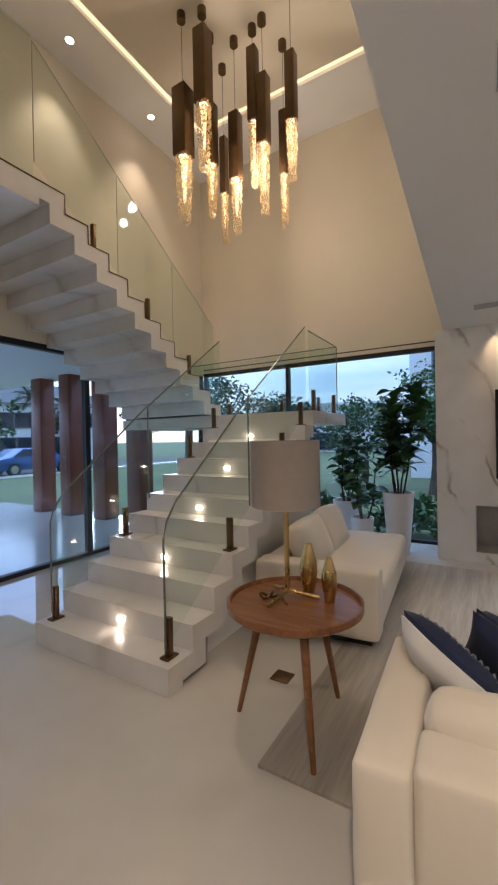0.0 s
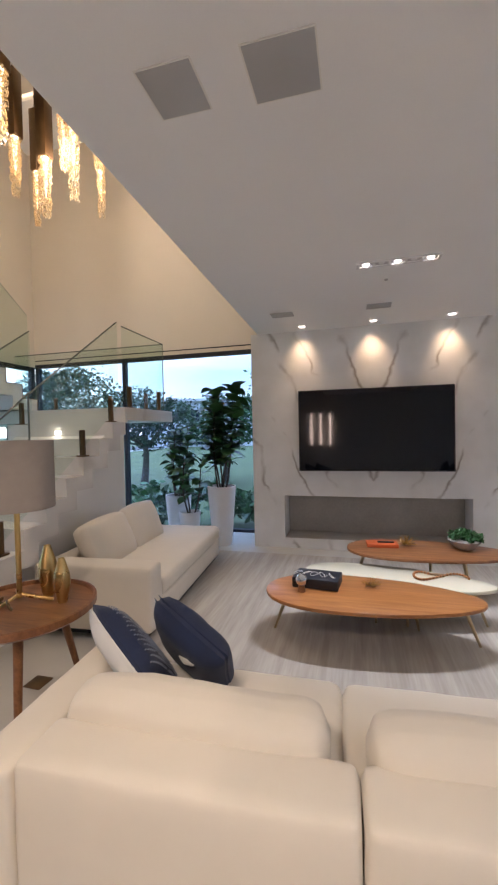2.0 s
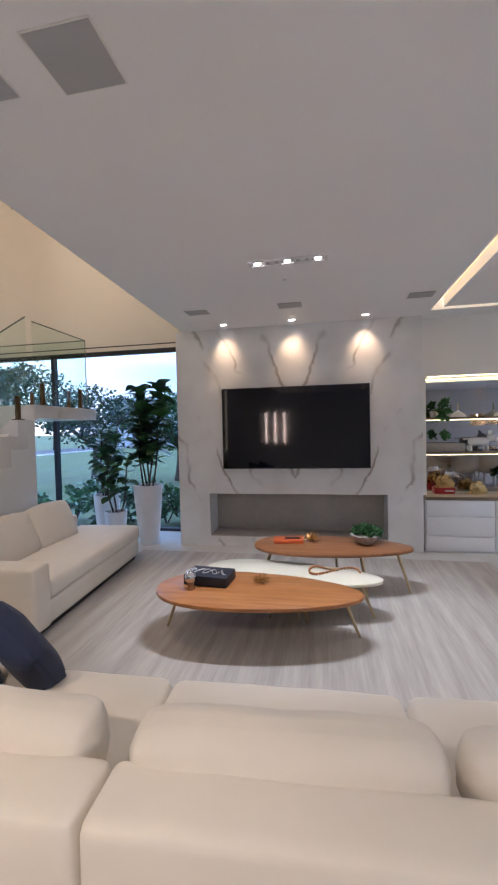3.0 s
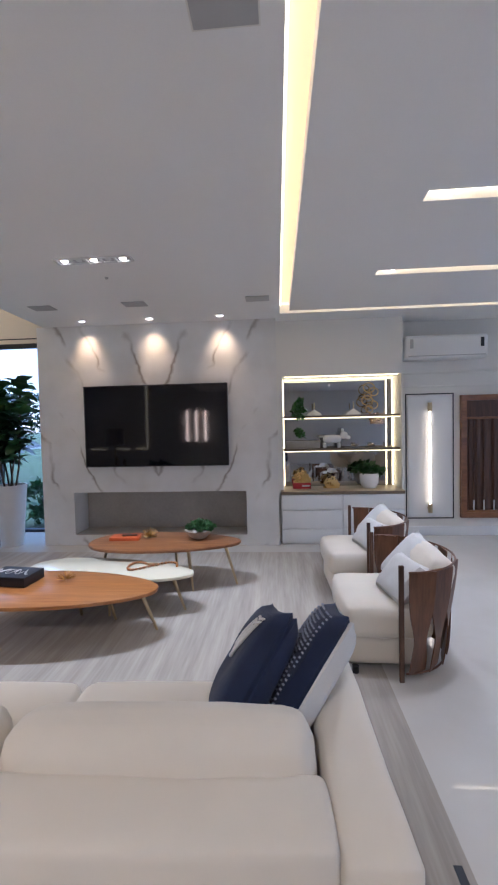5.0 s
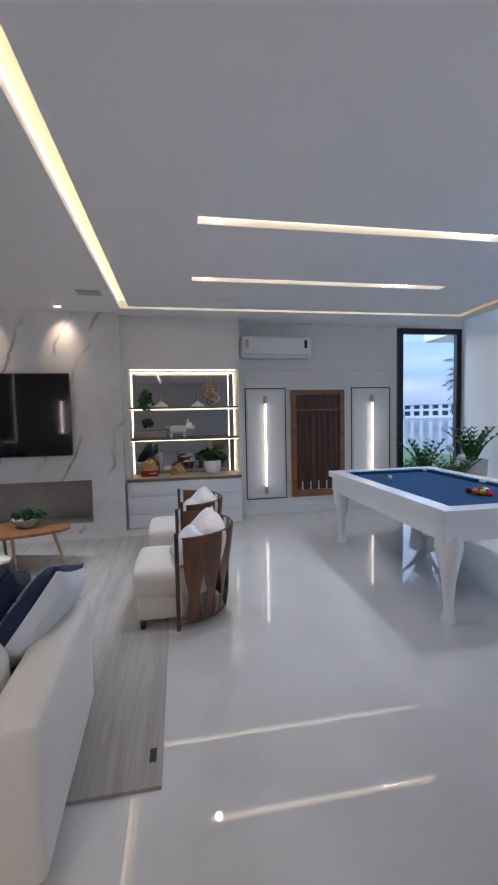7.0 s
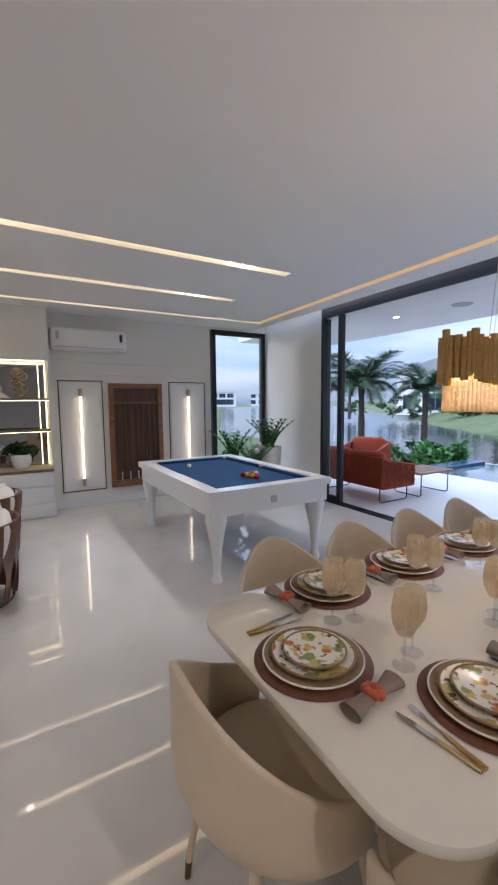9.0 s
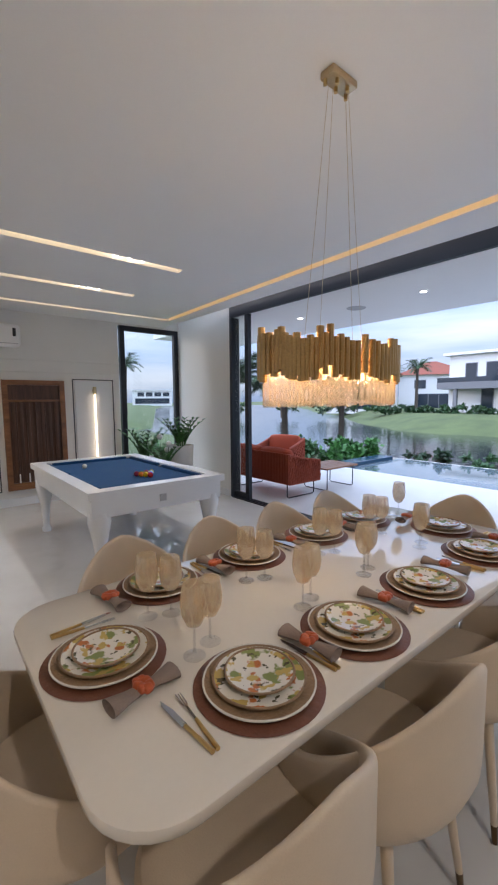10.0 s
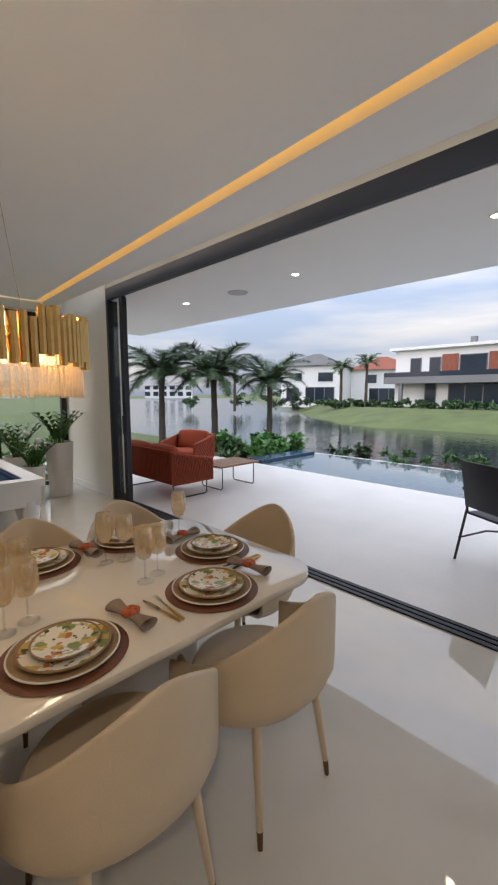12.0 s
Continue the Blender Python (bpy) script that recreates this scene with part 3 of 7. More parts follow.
# led strips lie on the recess, seen as one glowing line
strip = bmesh.new()
for x0, x1, y0, y1 in ((-2.62, -2.54, 2.0, 5.78), (-0.03, 0.05, 2.0, 5.78), (-2.54, -0.03, 5.70, 5.78)):
    box(x0, x1, y0, y1, HIGH + 0.05, HIGH + 0.06, bm=strip)
tagged(part("cove_light", strip, "cove_soft", smooth=False), "warm light strip round the recessed stairwell ceiling", "cove light", kind="structure")
inner = slab(-2.54, -0.03, 2.0, 5.70, HIGH + 0.02, HIGH + 0.10)
structure("ceiling", inner, "beige", "dropped beige panel inside the light cove", "ceiling")
for k, (x0, x1, y0, y1) in enumerate(COVES + SLOTS):
    if k == 0:
        y1 -= 0.1
    tagged(part("cove_light", box(x0, x1, y0, y1, CEIL + 0.10, CEIL + 0.11), "cove" if k == 0 else "cove_soft", smooth=False),
           "warm light strip set into a ceiling cove", "cove light", "ceiling coves", "structure")
# the bare led tapes, along one side of each cove
for x0, x1, y0, y1 in ((3.752, 3.764, -3.2, 5.74), (3.88, 7.80, 5.846, 5.858), (4.60, 7.22, 3.586, 3.598), (4.60, 7.24, 4.756, 4.768)):
    tagged(part("led_tape", box(x0, x1, y0, y1, CEIL + 0.055, CEIL + 0.06), "tape", smooth=False), "thin bright led tape along the side of a ceiling cove", "light strip", "led tapes", "structure")

structure("wall_stairwell", wall_y(-3.5, 1.15, 2.74, HIGH, BACK, BACK + 0.18), "beige", "tall warm beige stairwell wall", "wall")
structure("trim", box(GLASS + 0.06, TVX0, BACK - 0.004, BACK, 2.80, 2.815), "black", "thin dark reveal line over the stair window", "trim")
structure("wall_upper", wall_x(-3.6, BACK, 2.70, HIGH, GLASS - 0.15, GLASS + 0.05), "beige", "beige upper wall beside the stair", "wall")
structure("wall_void", wall_x(-3.6, BACK, CEIL + 0.14, HIGH, 0.95, 1.15), "wall", "white wall above the ceiling edge", "wall")
structure("wall_entry", wall_x(-3.6, 0.6, 0, 2.70, GLASS - 0.15, GLASS), "wall", "plain white wall", "wall")
structure("wall_south", wall_y(-3.5, SLIDE + 0.1, 0, HIGH, -3.75, -3.6), "wall", "plain white wall behind the dining area", "wall")
structure("wall_television", wall_y(TVX0, TVX1, 0, CEIL, LOUNGE, BACK + 0.1, [(1.09, 3.30, 0.13, 0.68)]), "marble", "white marble wall with grey-brown veins and a low niche", "wall")
niche = box(1.092, 3.298, LOUNGE + 0.36, LOUNGE + 0.40, 0.132, 0.678)
structure("niche_back", niche, "concrete", "grey stone back of the low niche", "niche")
structure("niche_floor", box(1.092, 3.298, LOUNGE + 0.004, LOUNGE + 0.36, 0.132, 0.14), "concrete", "grey stone floor of the low niche", "niche")
structure("wall_shelf", wall_y(TVX1, 5.25, 0, CEIL, 6.20, 6.52, [(3.77, 5.23, 0.652, 2.09)]), "wall", "white wall with a lit shelf niche", "wall")
structure("niche_mirror", box(3.77, 5.23, 6.522, 6.54, 0.66, 2.09), "mirror", "smoked mirror back of the shelf niche", "mirror")
structure("wall_panel", wall_y(5.25, 7.74, 0, CEIL, PANEL, PANEL + 0.2), "wall", "white panelled wall", "wall")
structure("wall_corner", wall_y(7.74, SLIDE + 0.2, 2.75, CEIL + 0.3, PANEL, PANEL + 0.2), "wall", "white lintel over the corner window", "wall")
structure("wall_east", wall_x(4.94, PANEL + 0.2, 0, CEIL + 0.3, SLIDE, SLIDE + 0.2), "wall", "cream wall beside the sliding doors", "wall")

# mouldings of the panel wall
for x0, x1, z0, z1 in ((5.36, 5.97, 0.22, 1.85), (6.99, 7.63, 0.22, 1.85)):
    groove = slab(x0, x1, z0, z1, PANEL - 0.006, PANEL, [(x0 + 0.014, x1 - 0.014, z0 + 0.014, z1 - 0.014)], lambda u, v, w: (u, w, v))
    structure("trim", groove, "steel", "thin dark inlay line of a wall panel", "trim")
    structure("trim", box(x0 + 0.03, x1 - 0.03, PANEL - 0.012, PANEL, z0 + 0.03, z1 - 0.03, 0.004), "white", "raised white lacquered wall panel", "trim")
structure("trim", box(5.26, 7.74, PANEL - 0.02, PANEL, 2.10, 2.13, 0.005), "wall", "white horizontal wall moulding", "trim")
structure("trim", box(5.26, 7.74, PANEL - 0.014, PANEL, 1.93, 1.95, 0.004), "wall", "white horizontal wall moulding", "trim")
structure("baseboard", box(5.26, 7.74, PANEL - 0.016, PANEL, 0.0, 0.12, 0.003), "white", "white baseboard", "baseboard")
structure("baseboard", box(SLIDE - 0.014, SLIDE, 4.98, PANEL, 0.0, 0.10, 0.003), "white", "white baseboard", "baseboard")


def window(name, label, axis, at, u0, u1, z0, z1, mullions=(), bar=0.06, depth=0.08, glass="tinted_glass"):
    """A glazed opening with black frame, in the plane axis = at."""
    w = thing(name, label, "window", kind="structure")

    def put(nm, a0, a1, b0, b1, d, material):
        bm = box(a0, a1, at - d / 2, at + d / 2, b0, b1) if axis == 'y' else box(at - d / 2, at + d / 2, a0, a1, b0, b1)
        o = part(nm, bm, material, w, smooth=False)
        return o
    put("window_frame", u0, u1, z1 - bar, z1, depth, "black")
    put("window_frame", u0, u1, z0, z0 + bar * 0.7, depth, "black")
    edges = [u0, *mullions, u1]
    for k, u in enumerate(edges):
        a = u if k == 0 else (u - bar if k == len(edges) - 1 else u - bar / 2)
        put("window_frame", a, a + bar, z0 + bar * 0.7, z1 - bar, depth - 0.004, "black")
    for a, b in zip(edges, edges[1:]):
        g = put("pane", a + 0.01, b - 0.01, z0 + 0.01, z1 - 0.01, 0.008, glass)
        g.visible_shadow = False
    return w


window("window_1", "tall black-framed window behind the stair", 'y', BACK + 0.03, GLASS + 0.06, TVX0, 0.0, 2.74, (-1.62,))
window("window_2", "black-framed glass doors to the porch", 'x', GLASS, 0.6, BACK, 0.0, 2.70, (2.3, 4.17), 0.07)
window("window_3", "narrow black-framed corner window", 'y', PANEL + 0.05, 7.78, SLIDE - 0.01, 0.0, 2.75, (), 0.08, glass="glass")

door = thing("door_1", "wide black sliding door standing open to the terrace", "sliding door", kind="structure")
part("header", box(SLIDE + 0.002, SLIDE + 0.05, -3.6, 4.94, 2.745, 2.90), "black", door, smooth=False)
structure("trim", box(SLIDE + 0.012, SLIDE + 0.055, -3.6, 4.94, 2.902, CEIL + 0.22), "beige", "beige lintel strip over the sliding doors", "trim")
part("jamb", box(SLIDE + 0.002, SLIDE + 0.14, 4.88, 4.94, 0, 2.74), "black", door, smooth=False)
part("stile", box(SLIDE + 0.01, SLIDE + 0.07, 4.50, 4.58, 0.02, 2.74), "black", door, smooth=False)
part("stile", box(SLIDE + 0.08, SLIDE + 0.13, 4.60, 4.66, 0.02, 2.74), "black", door, smooth=False)
part("rail", box(SLIDE + 0.02, SLIDE + 0.06, 4.58, 4.88, 0.02, 0.10), "black", door, smooth=False)
g = part("pane", box(SLIDE + 0.035, SLIDE + 0.045, 4.58, 4.88, 0.10, 2.74), "glass", door, smooth=False)
g.visible_shadow = False
part("handle", box(SLIDE - 0.02, SLIDE + 0.01, 4.52, 4.55, 0.95, 1.20, 0.004), "steel", door)
for k in range(3):
    part("track", box(SLIDE - 0.03 + 0.055 * k, SLIDE + 0.005 + 0.055 * k, -3.6, 4.88, 0.001, 0.012), "black", door, smooth=False)

# ---- stair ----
SX0, SX1, RISE, RUN, SY = -1.72, -0.40, 0.1645, 0.235, 2.40
LZ, LY0, LY1 = 11 * RISE, SY + 10 * RUN, 5.90
UX0, UX1 = GLASS + 0.06, -1.85
UY0 = LY0 + 0.35


def folded(x0, x1, steps, y0, z0, dy, thick=0.13, first=True):
    """A folded-plate flight: treads and risers of one thickness."""
    top, under = [], []
    for i in range(steps):
        top += [(y0 + dy * i, z0 + RISE * i), (y0 + dy * i, z0 + RISE * (i + 1))]
    end = y0 + dy * steps
    top.append((end, z0 + RISE * steps))
    s = math.copysign(thick, dy)
    under = [(end, z0 + RISE * steps - thick)]
    for i in range(steps - 1, 0, -1):
        under += [(y0 + dy * i + s, z0 + RISE * (i + 1) - thick), (y0 + dy * i + s, z0 + RISE * i - thick)]
    if first:
        under += [(y0 + s, z0 + RISE - thick), (y0 + s, z0)]
    else:
        under += [(y0 + s, z0 + RISE - thick), (y0 + s, z0 - thick), (y0, z0 - thick)]
    return prism(top + under, x0, x1, lambda a, b, c: (c, a, b))


stair = thing("staircase", "pale stone folded-plate staircase with glass rails and step lights", "staircase", kind="structure")
part("flight", folded(SX0, SX1, 10, SY, 0, RUN), "stone", stair, smooth=False)
K = RISE / RUN
part("closing_wall", prism([(SY + 2.2 * RUN, 0.0), (LY0 + 0.12, 0.0), (LY0 + 0.12, LZ - 0.142), (LY0 - RUN, LZ - 0.30), (SY + 2.2 * RUN, K * 1.2 * RUN - 0.06)], SX0 + 0.10, SX1 - 0.10, lambda a, b, c: (c, a, b)), "wall", stair, "white wall closing the space under the steps", smooth=False)
part("landing", prism([(UX0, LY0), (SX1, LY0), (SX1, LY1), (UX0, LY1)], LZ - 0.14, LZ), "stone", stair, smooth=False)
part("riser", box(SX0, SX1, LY0 - 0.001, LY0 + 0.05, LZ - RISE, LZ - 0.14), "stone", stair, smooth=False)
part("flight", folded(UX0, UX1, 11, UY0, LZ, -0.228, 0.14, False), "stone", stair, smooth=False)
UY1 = UY0 - 11 * 0.228
part("upper_floor", box(UX0, UX1, -3.55, UY1, LZ * 2 - 0.2, LZ * 2), "stone", stair, smooth=False)


def rail_panel(poly, x, axis='x'):
    sw = (lambda a, b, c: (c, a, b)) if axis == 'x' else (lambda a, b, c: (a, c, b))
    o = part("glass_panel", prism(poly, x - 0.006, x + 0.006, sw), "rail_glass", stair, smooth=False)
    o.visible_shadow = False
    pts = [sw(a, b, x) for a, b in poly]
    return o, pts


def rail_edge(pts, r=0.007, material="glass_edge"):
    part("glass_edge", sweep(pts, r, 6), material, stair)


def clamp(x, y, z):
    part("clamp", box(x - 0.035, x + 0.035, y - 0.05, y + 0.05, z, z + 0.014, 0.003), "bronze", stair)
    part("clamp_post", box(x - 0.022, x + 0.022, y - 0.018, y + 0.018, z + 0.012, z + 0.25, 0.004), "bronze", stair)


def flight_rail(x, cut):
    y0, y1 = SY + 0.08, LY0 + 0.02
    k = RISE / RUN
    base = RISE + 0.06
    a = [(y0, base), (cut, base + k * (cut - y0)), (cut, base + 0.90 + k * (cut - y0)), (y0 + 0.12, base + 0.84 + k * 0.08), (y0 + 0.03, base + 0.78), (y0, base + 0.68)]
    b = [(cut + 0.012, base + k * (cut - y0)), (y1, base + k * (y1 - y0)), (y1, base + 0.90 + k * (y1 - y0)), (cut + 0.012, base + 0.90 + k * (cut - y0))]
    _, pa = rail_panel(a, x)
    _, pb = rail_panel(b, x)
    rail_edge([pa[0], pa[5], pa[4], pa[3], pa[2]])
    rail_edge([pb[3], pb[2]])
    rail_edge([pa[1], pa[2]])


flight_rail(SX1 - 0.09, SY + 1.12)
flight_rail(SX0 + 0.09, SY + 1.12)
for i in (0, 3, 7, 9):
    for x in (SX1 - 0.09, SX0 + 0.09):
        clamp(x, SY + RUN * i + 0.11, RISE * (i + 1))
top_z = RISE + 0.06 + 0.90 + RISE / RUN * (LY0 + 0.02 - SY - 0.08)
_, pp = rail_panel([(LY0 + 0.12, LZ + 0.06), (LY1 - 0.06, LZ + 0.06), (LY1 - 0.06, top_z - 0.02), (LY0 + 0.12, top_z - 0.02)], SX1 - 0.09)
rail_edge([pp[3], pp[2], pp[1]])
for a, b in ((-2.9, -1.75), (-1.73, SX1 - 0.10)):
    _, pp = rail_panel([(a, LZ + 0.06), (b, LZ + 0.06), (b, top_z - 0.02), (a, top_z - 0.02)], LY1 - 0.06, 'y')
    rail_edge([pp[3], pp[2]])
for x, y in ((SX1 - 0.09, LY0 + 0.25), (SX1 - 0.09, LY1 - 0.2), (SX1 - 0.35, LY1 - 0.06), (-1.3, LY1 - 0.06), (-2.2, LY1 - 0.06)):
    clamp(x, y, LZ)
# glass of the upper flight, in three sheets
UR = 0.228
for y1, y0 in ((UY0 - 0.05, UY0 - 0.85), (UY0 - 0.865, UY0 - 1.65), (UY0 - 1.665, UY0 - 2.50)):
    k = RISE / UR
    za, zb = LZ + 0.02 + RISE + k * (UY0 - y1), LZ + 0.02 + RISE + k * (UY0 - y0)
    _, pp = rail_panel([(y1, za), (y0, zb), (y0, zb + 0.98), (y1, za + 0.98)], UX1 - 0.07)
    rail_edge([pp[3], pp[2]], 0.004, "pale_edge")
    rail_edge([pp[1], pp[2]], 0.004, "pale_edge")
_, pp = rail_panel([(UY0 - 2.515, LZ * 2 + 0.06), (0.2, LZ * 2 + 0.06), (0.2, LZ * 2 + 1.2), (UY0 - 2.515, LZ * 2 + 1.2)], UX1 - 0.07)
for i in (2, 5, 8):
    clamp(UX1 - 0.07, UY0 - UR * (i + 0.5), LZ + RISE * (i + 1))
clamp(UX1 - 0.07, 2.2, LZ * 2)
# dark line of the profile that holds the glass along the upper flight
zig = []
for i in range(11):
    zig += [(UX1 + 0.003, UY0 - UR * i, LZ + RISE * i), (UX1 + 0.003, UY0 - UR * i, LZ + RISE * (i + 1))]
zig.append((UX1 + 0.003, 0.0, LZ * 2))
part("trim_line", sweep(zig, 0.006, 5), "bronze", stair)
for i in range(0, 11, 2):
    y, z = SY + RUN * (i + 1), RISE * (i + 1)
    if i == 10:
        y, z = LY0 + 0.55, LZ
    cx = (SX0 + SX1) / 2
    if i < 10:
        part("step_light", box(cx - 0.03, cx + 0.03, y - 0.006, y - 0.001, z + 0.05, z + 0.08, 0.002), "bulb", stair, smooth=False)
        lamp("step_lamp", 'POINT', (cx, y - 0.035, z + 0.065), (cx, y, z), 0.15, WARM, 0.015)

# ---- living room ----
rug = tagged(part("rug", slab(0.30, 4.30, 2.22, 5.72, 0.001, 0.016), "rug", smooth=False), "greyish beige streaked rug lying on the porcelain floor", "rug")


def sofa_near():
    s = thing("sofa", "wide cream fabric sofa with three loose back cushions", "sofa", (0.868, 1.785, 0), 2.1)
    w, d = 3.12, 0.84
    part("plinth", box(0.06, w - 0.06, 0.06, d - 0.04, 0.016, 0.07), "steel", s)
    part("base", soft(w - 0.04, d - 0.03, 0.22, 0.03, 0.0, 8, m=pose(w / 2, d / 2 + 0.005, 0.07)), "sofa", s)
    for x in (0.0, w - 0.17):
        part("arm", soft(0.17, d + 0.01, 0.505, 0.028, 0.006, 10, 0.004, 3 + x, pose(x + 0.085, d / 2, 0.065)), "sofa", s)
    cuts = (0.17, 1.09, 2.04, w - 0.17)
    for k, (x0, x1) in enumerate(((0.17, 1.135), (1.14, w - 0.17))):
        part("back", soft(x1 - x0 - 0.004, 0.21, 0.53, 0.030, 0.006, 11, 0.003, k, pose((x0 + x1) / 2, 0.105, 0.065)), "sofa", s)
    for k in range(3):
        x0, x1 = cuts[k], cuts[k + 1]
        part("seat_cushion", soft(x1 - x0 - 0.012, d - 0.20, 0.16, 0.05, 0.018, 9, 0.005, 5 + k, pose((x0 + x1) / 2, d / 2 + 0.10, 0.275)), "sofa", s)
    for k, (x0, x1) in enumerate(((0.19, 1.045), (1.17, 2.03), (2.08, 2.92))):
        part("back_cushion", soft(x1 - x0, 0.21, 0.23, 0.075, 0.012, 11, 0.010, 9 + k, pose((x0 + x1) / 2, 0.305, 0.435, 6, 0, (-1, 1.5, -0.5)[k])), "sofa", s)
    return s


sofa_near()


def cushion(name, label, at, tilt, turn, lean, size=0.48, kind="print", leaf_size=1.0):
    c = thing(name, label, "cushion", at, turn, "scatter cushions")
    base = pose(0, 0, 0, tilt, lean, 0)
    part("cover", pillow(size, size, 0.14, 16, len(label), base), "navy", c)
    part("back_cover", pillow(size * 0.985, size * 0.985, 0.14, 16, len(label), base @ pose(0, 0.022, 0)), "white_print" if kind == "stitch" else "navy", c)
    rnd = random.Random(4)
    if kind == "stitch":
        for i in range(13):
            row = bmesh.new()
            for j in range(24):
                if rnd.random() < 0.12:
                    continue
                u, v = (-0.40 + 0.8 * i / 12) * size, (0.08 + 0.84 * j / 23) * size
                y = -0.070 * (max(0, 1 - (2 * u / size) ** 4) * max(0, 1 - (2 * v / size - 1) ** 4)) ** 0.5 * 1.06
                box(u - 0.001, u + 0.001, y - 0.004, y + 0.004, v - 0.0032, v + 0.0032, bm=row)
            bmesh.ops.transform(row, matrix=base, verts=row.verts)
            part("stitching", row, "thread", c, "white running stitches", smooth=False, kind="stuff")
    else:
        leaf = bmesh.new()
        for k in range(9):
            for s in (-1, 1):
                a, ln = radians(38 + 5 * k) * s, (0.10 - 0.007 * k) * leaf_size
                ox, oz = 0.03 + 0.012 * k * leaf_size, size * 0.48 + 0.020 * k * leaf_size + 0.09 * (1 - leaf_size)
                ex, ez = ox + ln * math.sin(a), oz + ln * math.cos(a)
                for f in (0.0, 0.5):
                    px, pz = ox + (ex - ox) * f, oz + (ez - oz) * f
                    y = -0.072 * (max(0.02, 1 - (2 * px / size) ** 4) * max(0.02, 1 - (2 * pz / size - 1) ** 4)) ** 0.5 - 0.003
                    rod((px, y, pz), (ox + (ex - ox) * (f + 0.5), y + 0.006 * f, oz + (ez - oz) * (f + 0.5)), 0.006 * leaf_size, 0.003 * leaf_size, 5, leaf)
        bmesh.ops.transform(leaf, matrix=base, verts=leaf.verts)
        part("leaf_print", leaf, "white_print", c, "white printed fern leaf")
    return c


cushion("cushion", "navy cushion with white stitches and cream back on the sofa", (1.09, 2.53, 0.445), -39, 154, -24, 0.40, "stitch")
cushion("cushion", "navy cushion with a white fern print on the sofa seat", (1.28, 2.60, 0.44), 33, -18, 24, 0.40, "print", 0.45)
cushion("cushion", "navy cushion with a white fern print on the sofa seat", (3.46, 2.42, 0.45), -36, -80, -20, 0.45)
cushion("cushion", "navy cushion with white stitches and cream back on the sofa", (3.67, 2.47, 0.45), -34, -92, -18, 0.44, "stitch")


def sofa_side():
    s = thing("sofa", "long cream fabric sofa standing beside the stair", "sofa", (-0.385, 3.40, 0), 4.2)
    d, ln = 0.95, 1.95
    part("plinth", box(0.06, d - 0.06, 0.06, ln - 0.04, 0.016, 0.07), "steel", s)
    part("base", soft(d - 0.02, ln - 0.04, 0.19, 0.03, 0, 8, m=pose(d / 2, ln / 2, 0.07)), "sofa", s)
    part("arm", soft(d, 0.21, 0.485, 0.03, 0.006, 10, 0.004, 3, pose(d / 2, 0.105, 0.065)), "sofa", s)
    part("back", soft(0.18, ln - 0.22, 0.47, 0.035, 0.006, 10, 0.004, 4, pose(0.09, ln / 2 + 0.11, 0.065)), "sofa", s)
    part("seat_cushion", soft(d - 0.18, ln - 0.21, 0.16, 0.05, 0.015, 14, 0.005, 2, pose(d / 2 + 0.09, ln / 2 + 0.115, 0.25)), "sofa", s)
    for k in range(2):
        part("back_cushion", soft(0.16, 0.645, 0.40, 0.045, 0.03, 9, 0.008, 6 + k, pose(0.35, 0.60 + 0.65 * k, 0.385, 0, -22, 0)), "sofa", s)


sofa_side()


def round_table():
    t = thing("side_table", "round walnut side table with raised rim on three splayed legs", "side table", (0.345, 2.56, 0))
    h, r = 0.645, 0.352
    part("tabletop", lathe([(0, h - 0.03), (r - 0.03, h - 0.03), (r, h - 0.01), (r, h + 0.022), (r - 0.012, h + 0.024), (r - 0.016, h), (0, h)], 64), "wood", t)
    for a in (-53, 68, 189):
        c, s = math.cos(radians(a)), math.sin(radians(a))
        part("leg", rod((0.18 * c, 0.18 * s, h - 0.03), (0.33 * c, 0.33 * s, 0.0), 0.024, 0.013, 14), "wood", t)
    lampt = thing("table_lamp", "brass tripod table lamp with grey drum shade, unlit", "lamp", (0.285, 2.60, h))
    part("stem", rod((0, 0, 0.03), (0, 0, 0.56), 0.014, None, 16), "gold", lampt)
    for a in (20, 140, 260):
        c, s = math.cos(radians(a)), math.sin(radians(a))
        part("foot", sweep([(0, 0, 0.05), (0.05 * c, 0.05 * s, 0.035), (0.17 * c, 0.17 * s, 0.012)], 0.009, 8), "gold", lampt)
    part("shade", lathe([(0.185, 0.50), (0.185, 0.85), (0.181, 0.85), (0.181, 0.50), (0.185, 0.50)], 56), "lampshade", lampt)
    part("finial", lathe([(0, 0.55), (0.02, 0.55), (0.02, 0.59), (0, 0.60)], 12), "gold", lampt)
    for x, y, k in ((0.36, 2.72, 1.0), (0.50, 2.66, 0.84)):
        v = thing("vase", "slender hammered bronze vase on the round table", "vase", (x, y, h), group="bronze vases")
        part("body", lathe([(0, 0), (0.03 * k, 0.002), (0.036 * k, 0.04 * k), (0.05 * k, 0.12 * k), (0.046 * k, 0.18 * k), (0.028 * k, 0.24 * k), (0.018 * k, 0.275 * k), (0.014 * k, 0.27 * k), (0, 0.22 * k)], 28), "gold", v)
    o = thing("ornament", "small twisted silver and bronze knot ornament on the round table", "ornament", (0.17, 2.53, h + 0.012))
    part("knot", sweep([(0.05 * math.cos(t * 0.7) + 0.012 * t, 0.028 * math.sin(t * 1.3), 0.012 + 0.016 * math.sin(t * 1.9)) for t in np.linspace(0, 9, 50)], 0.007, 6), "bronze", o)


round_table()

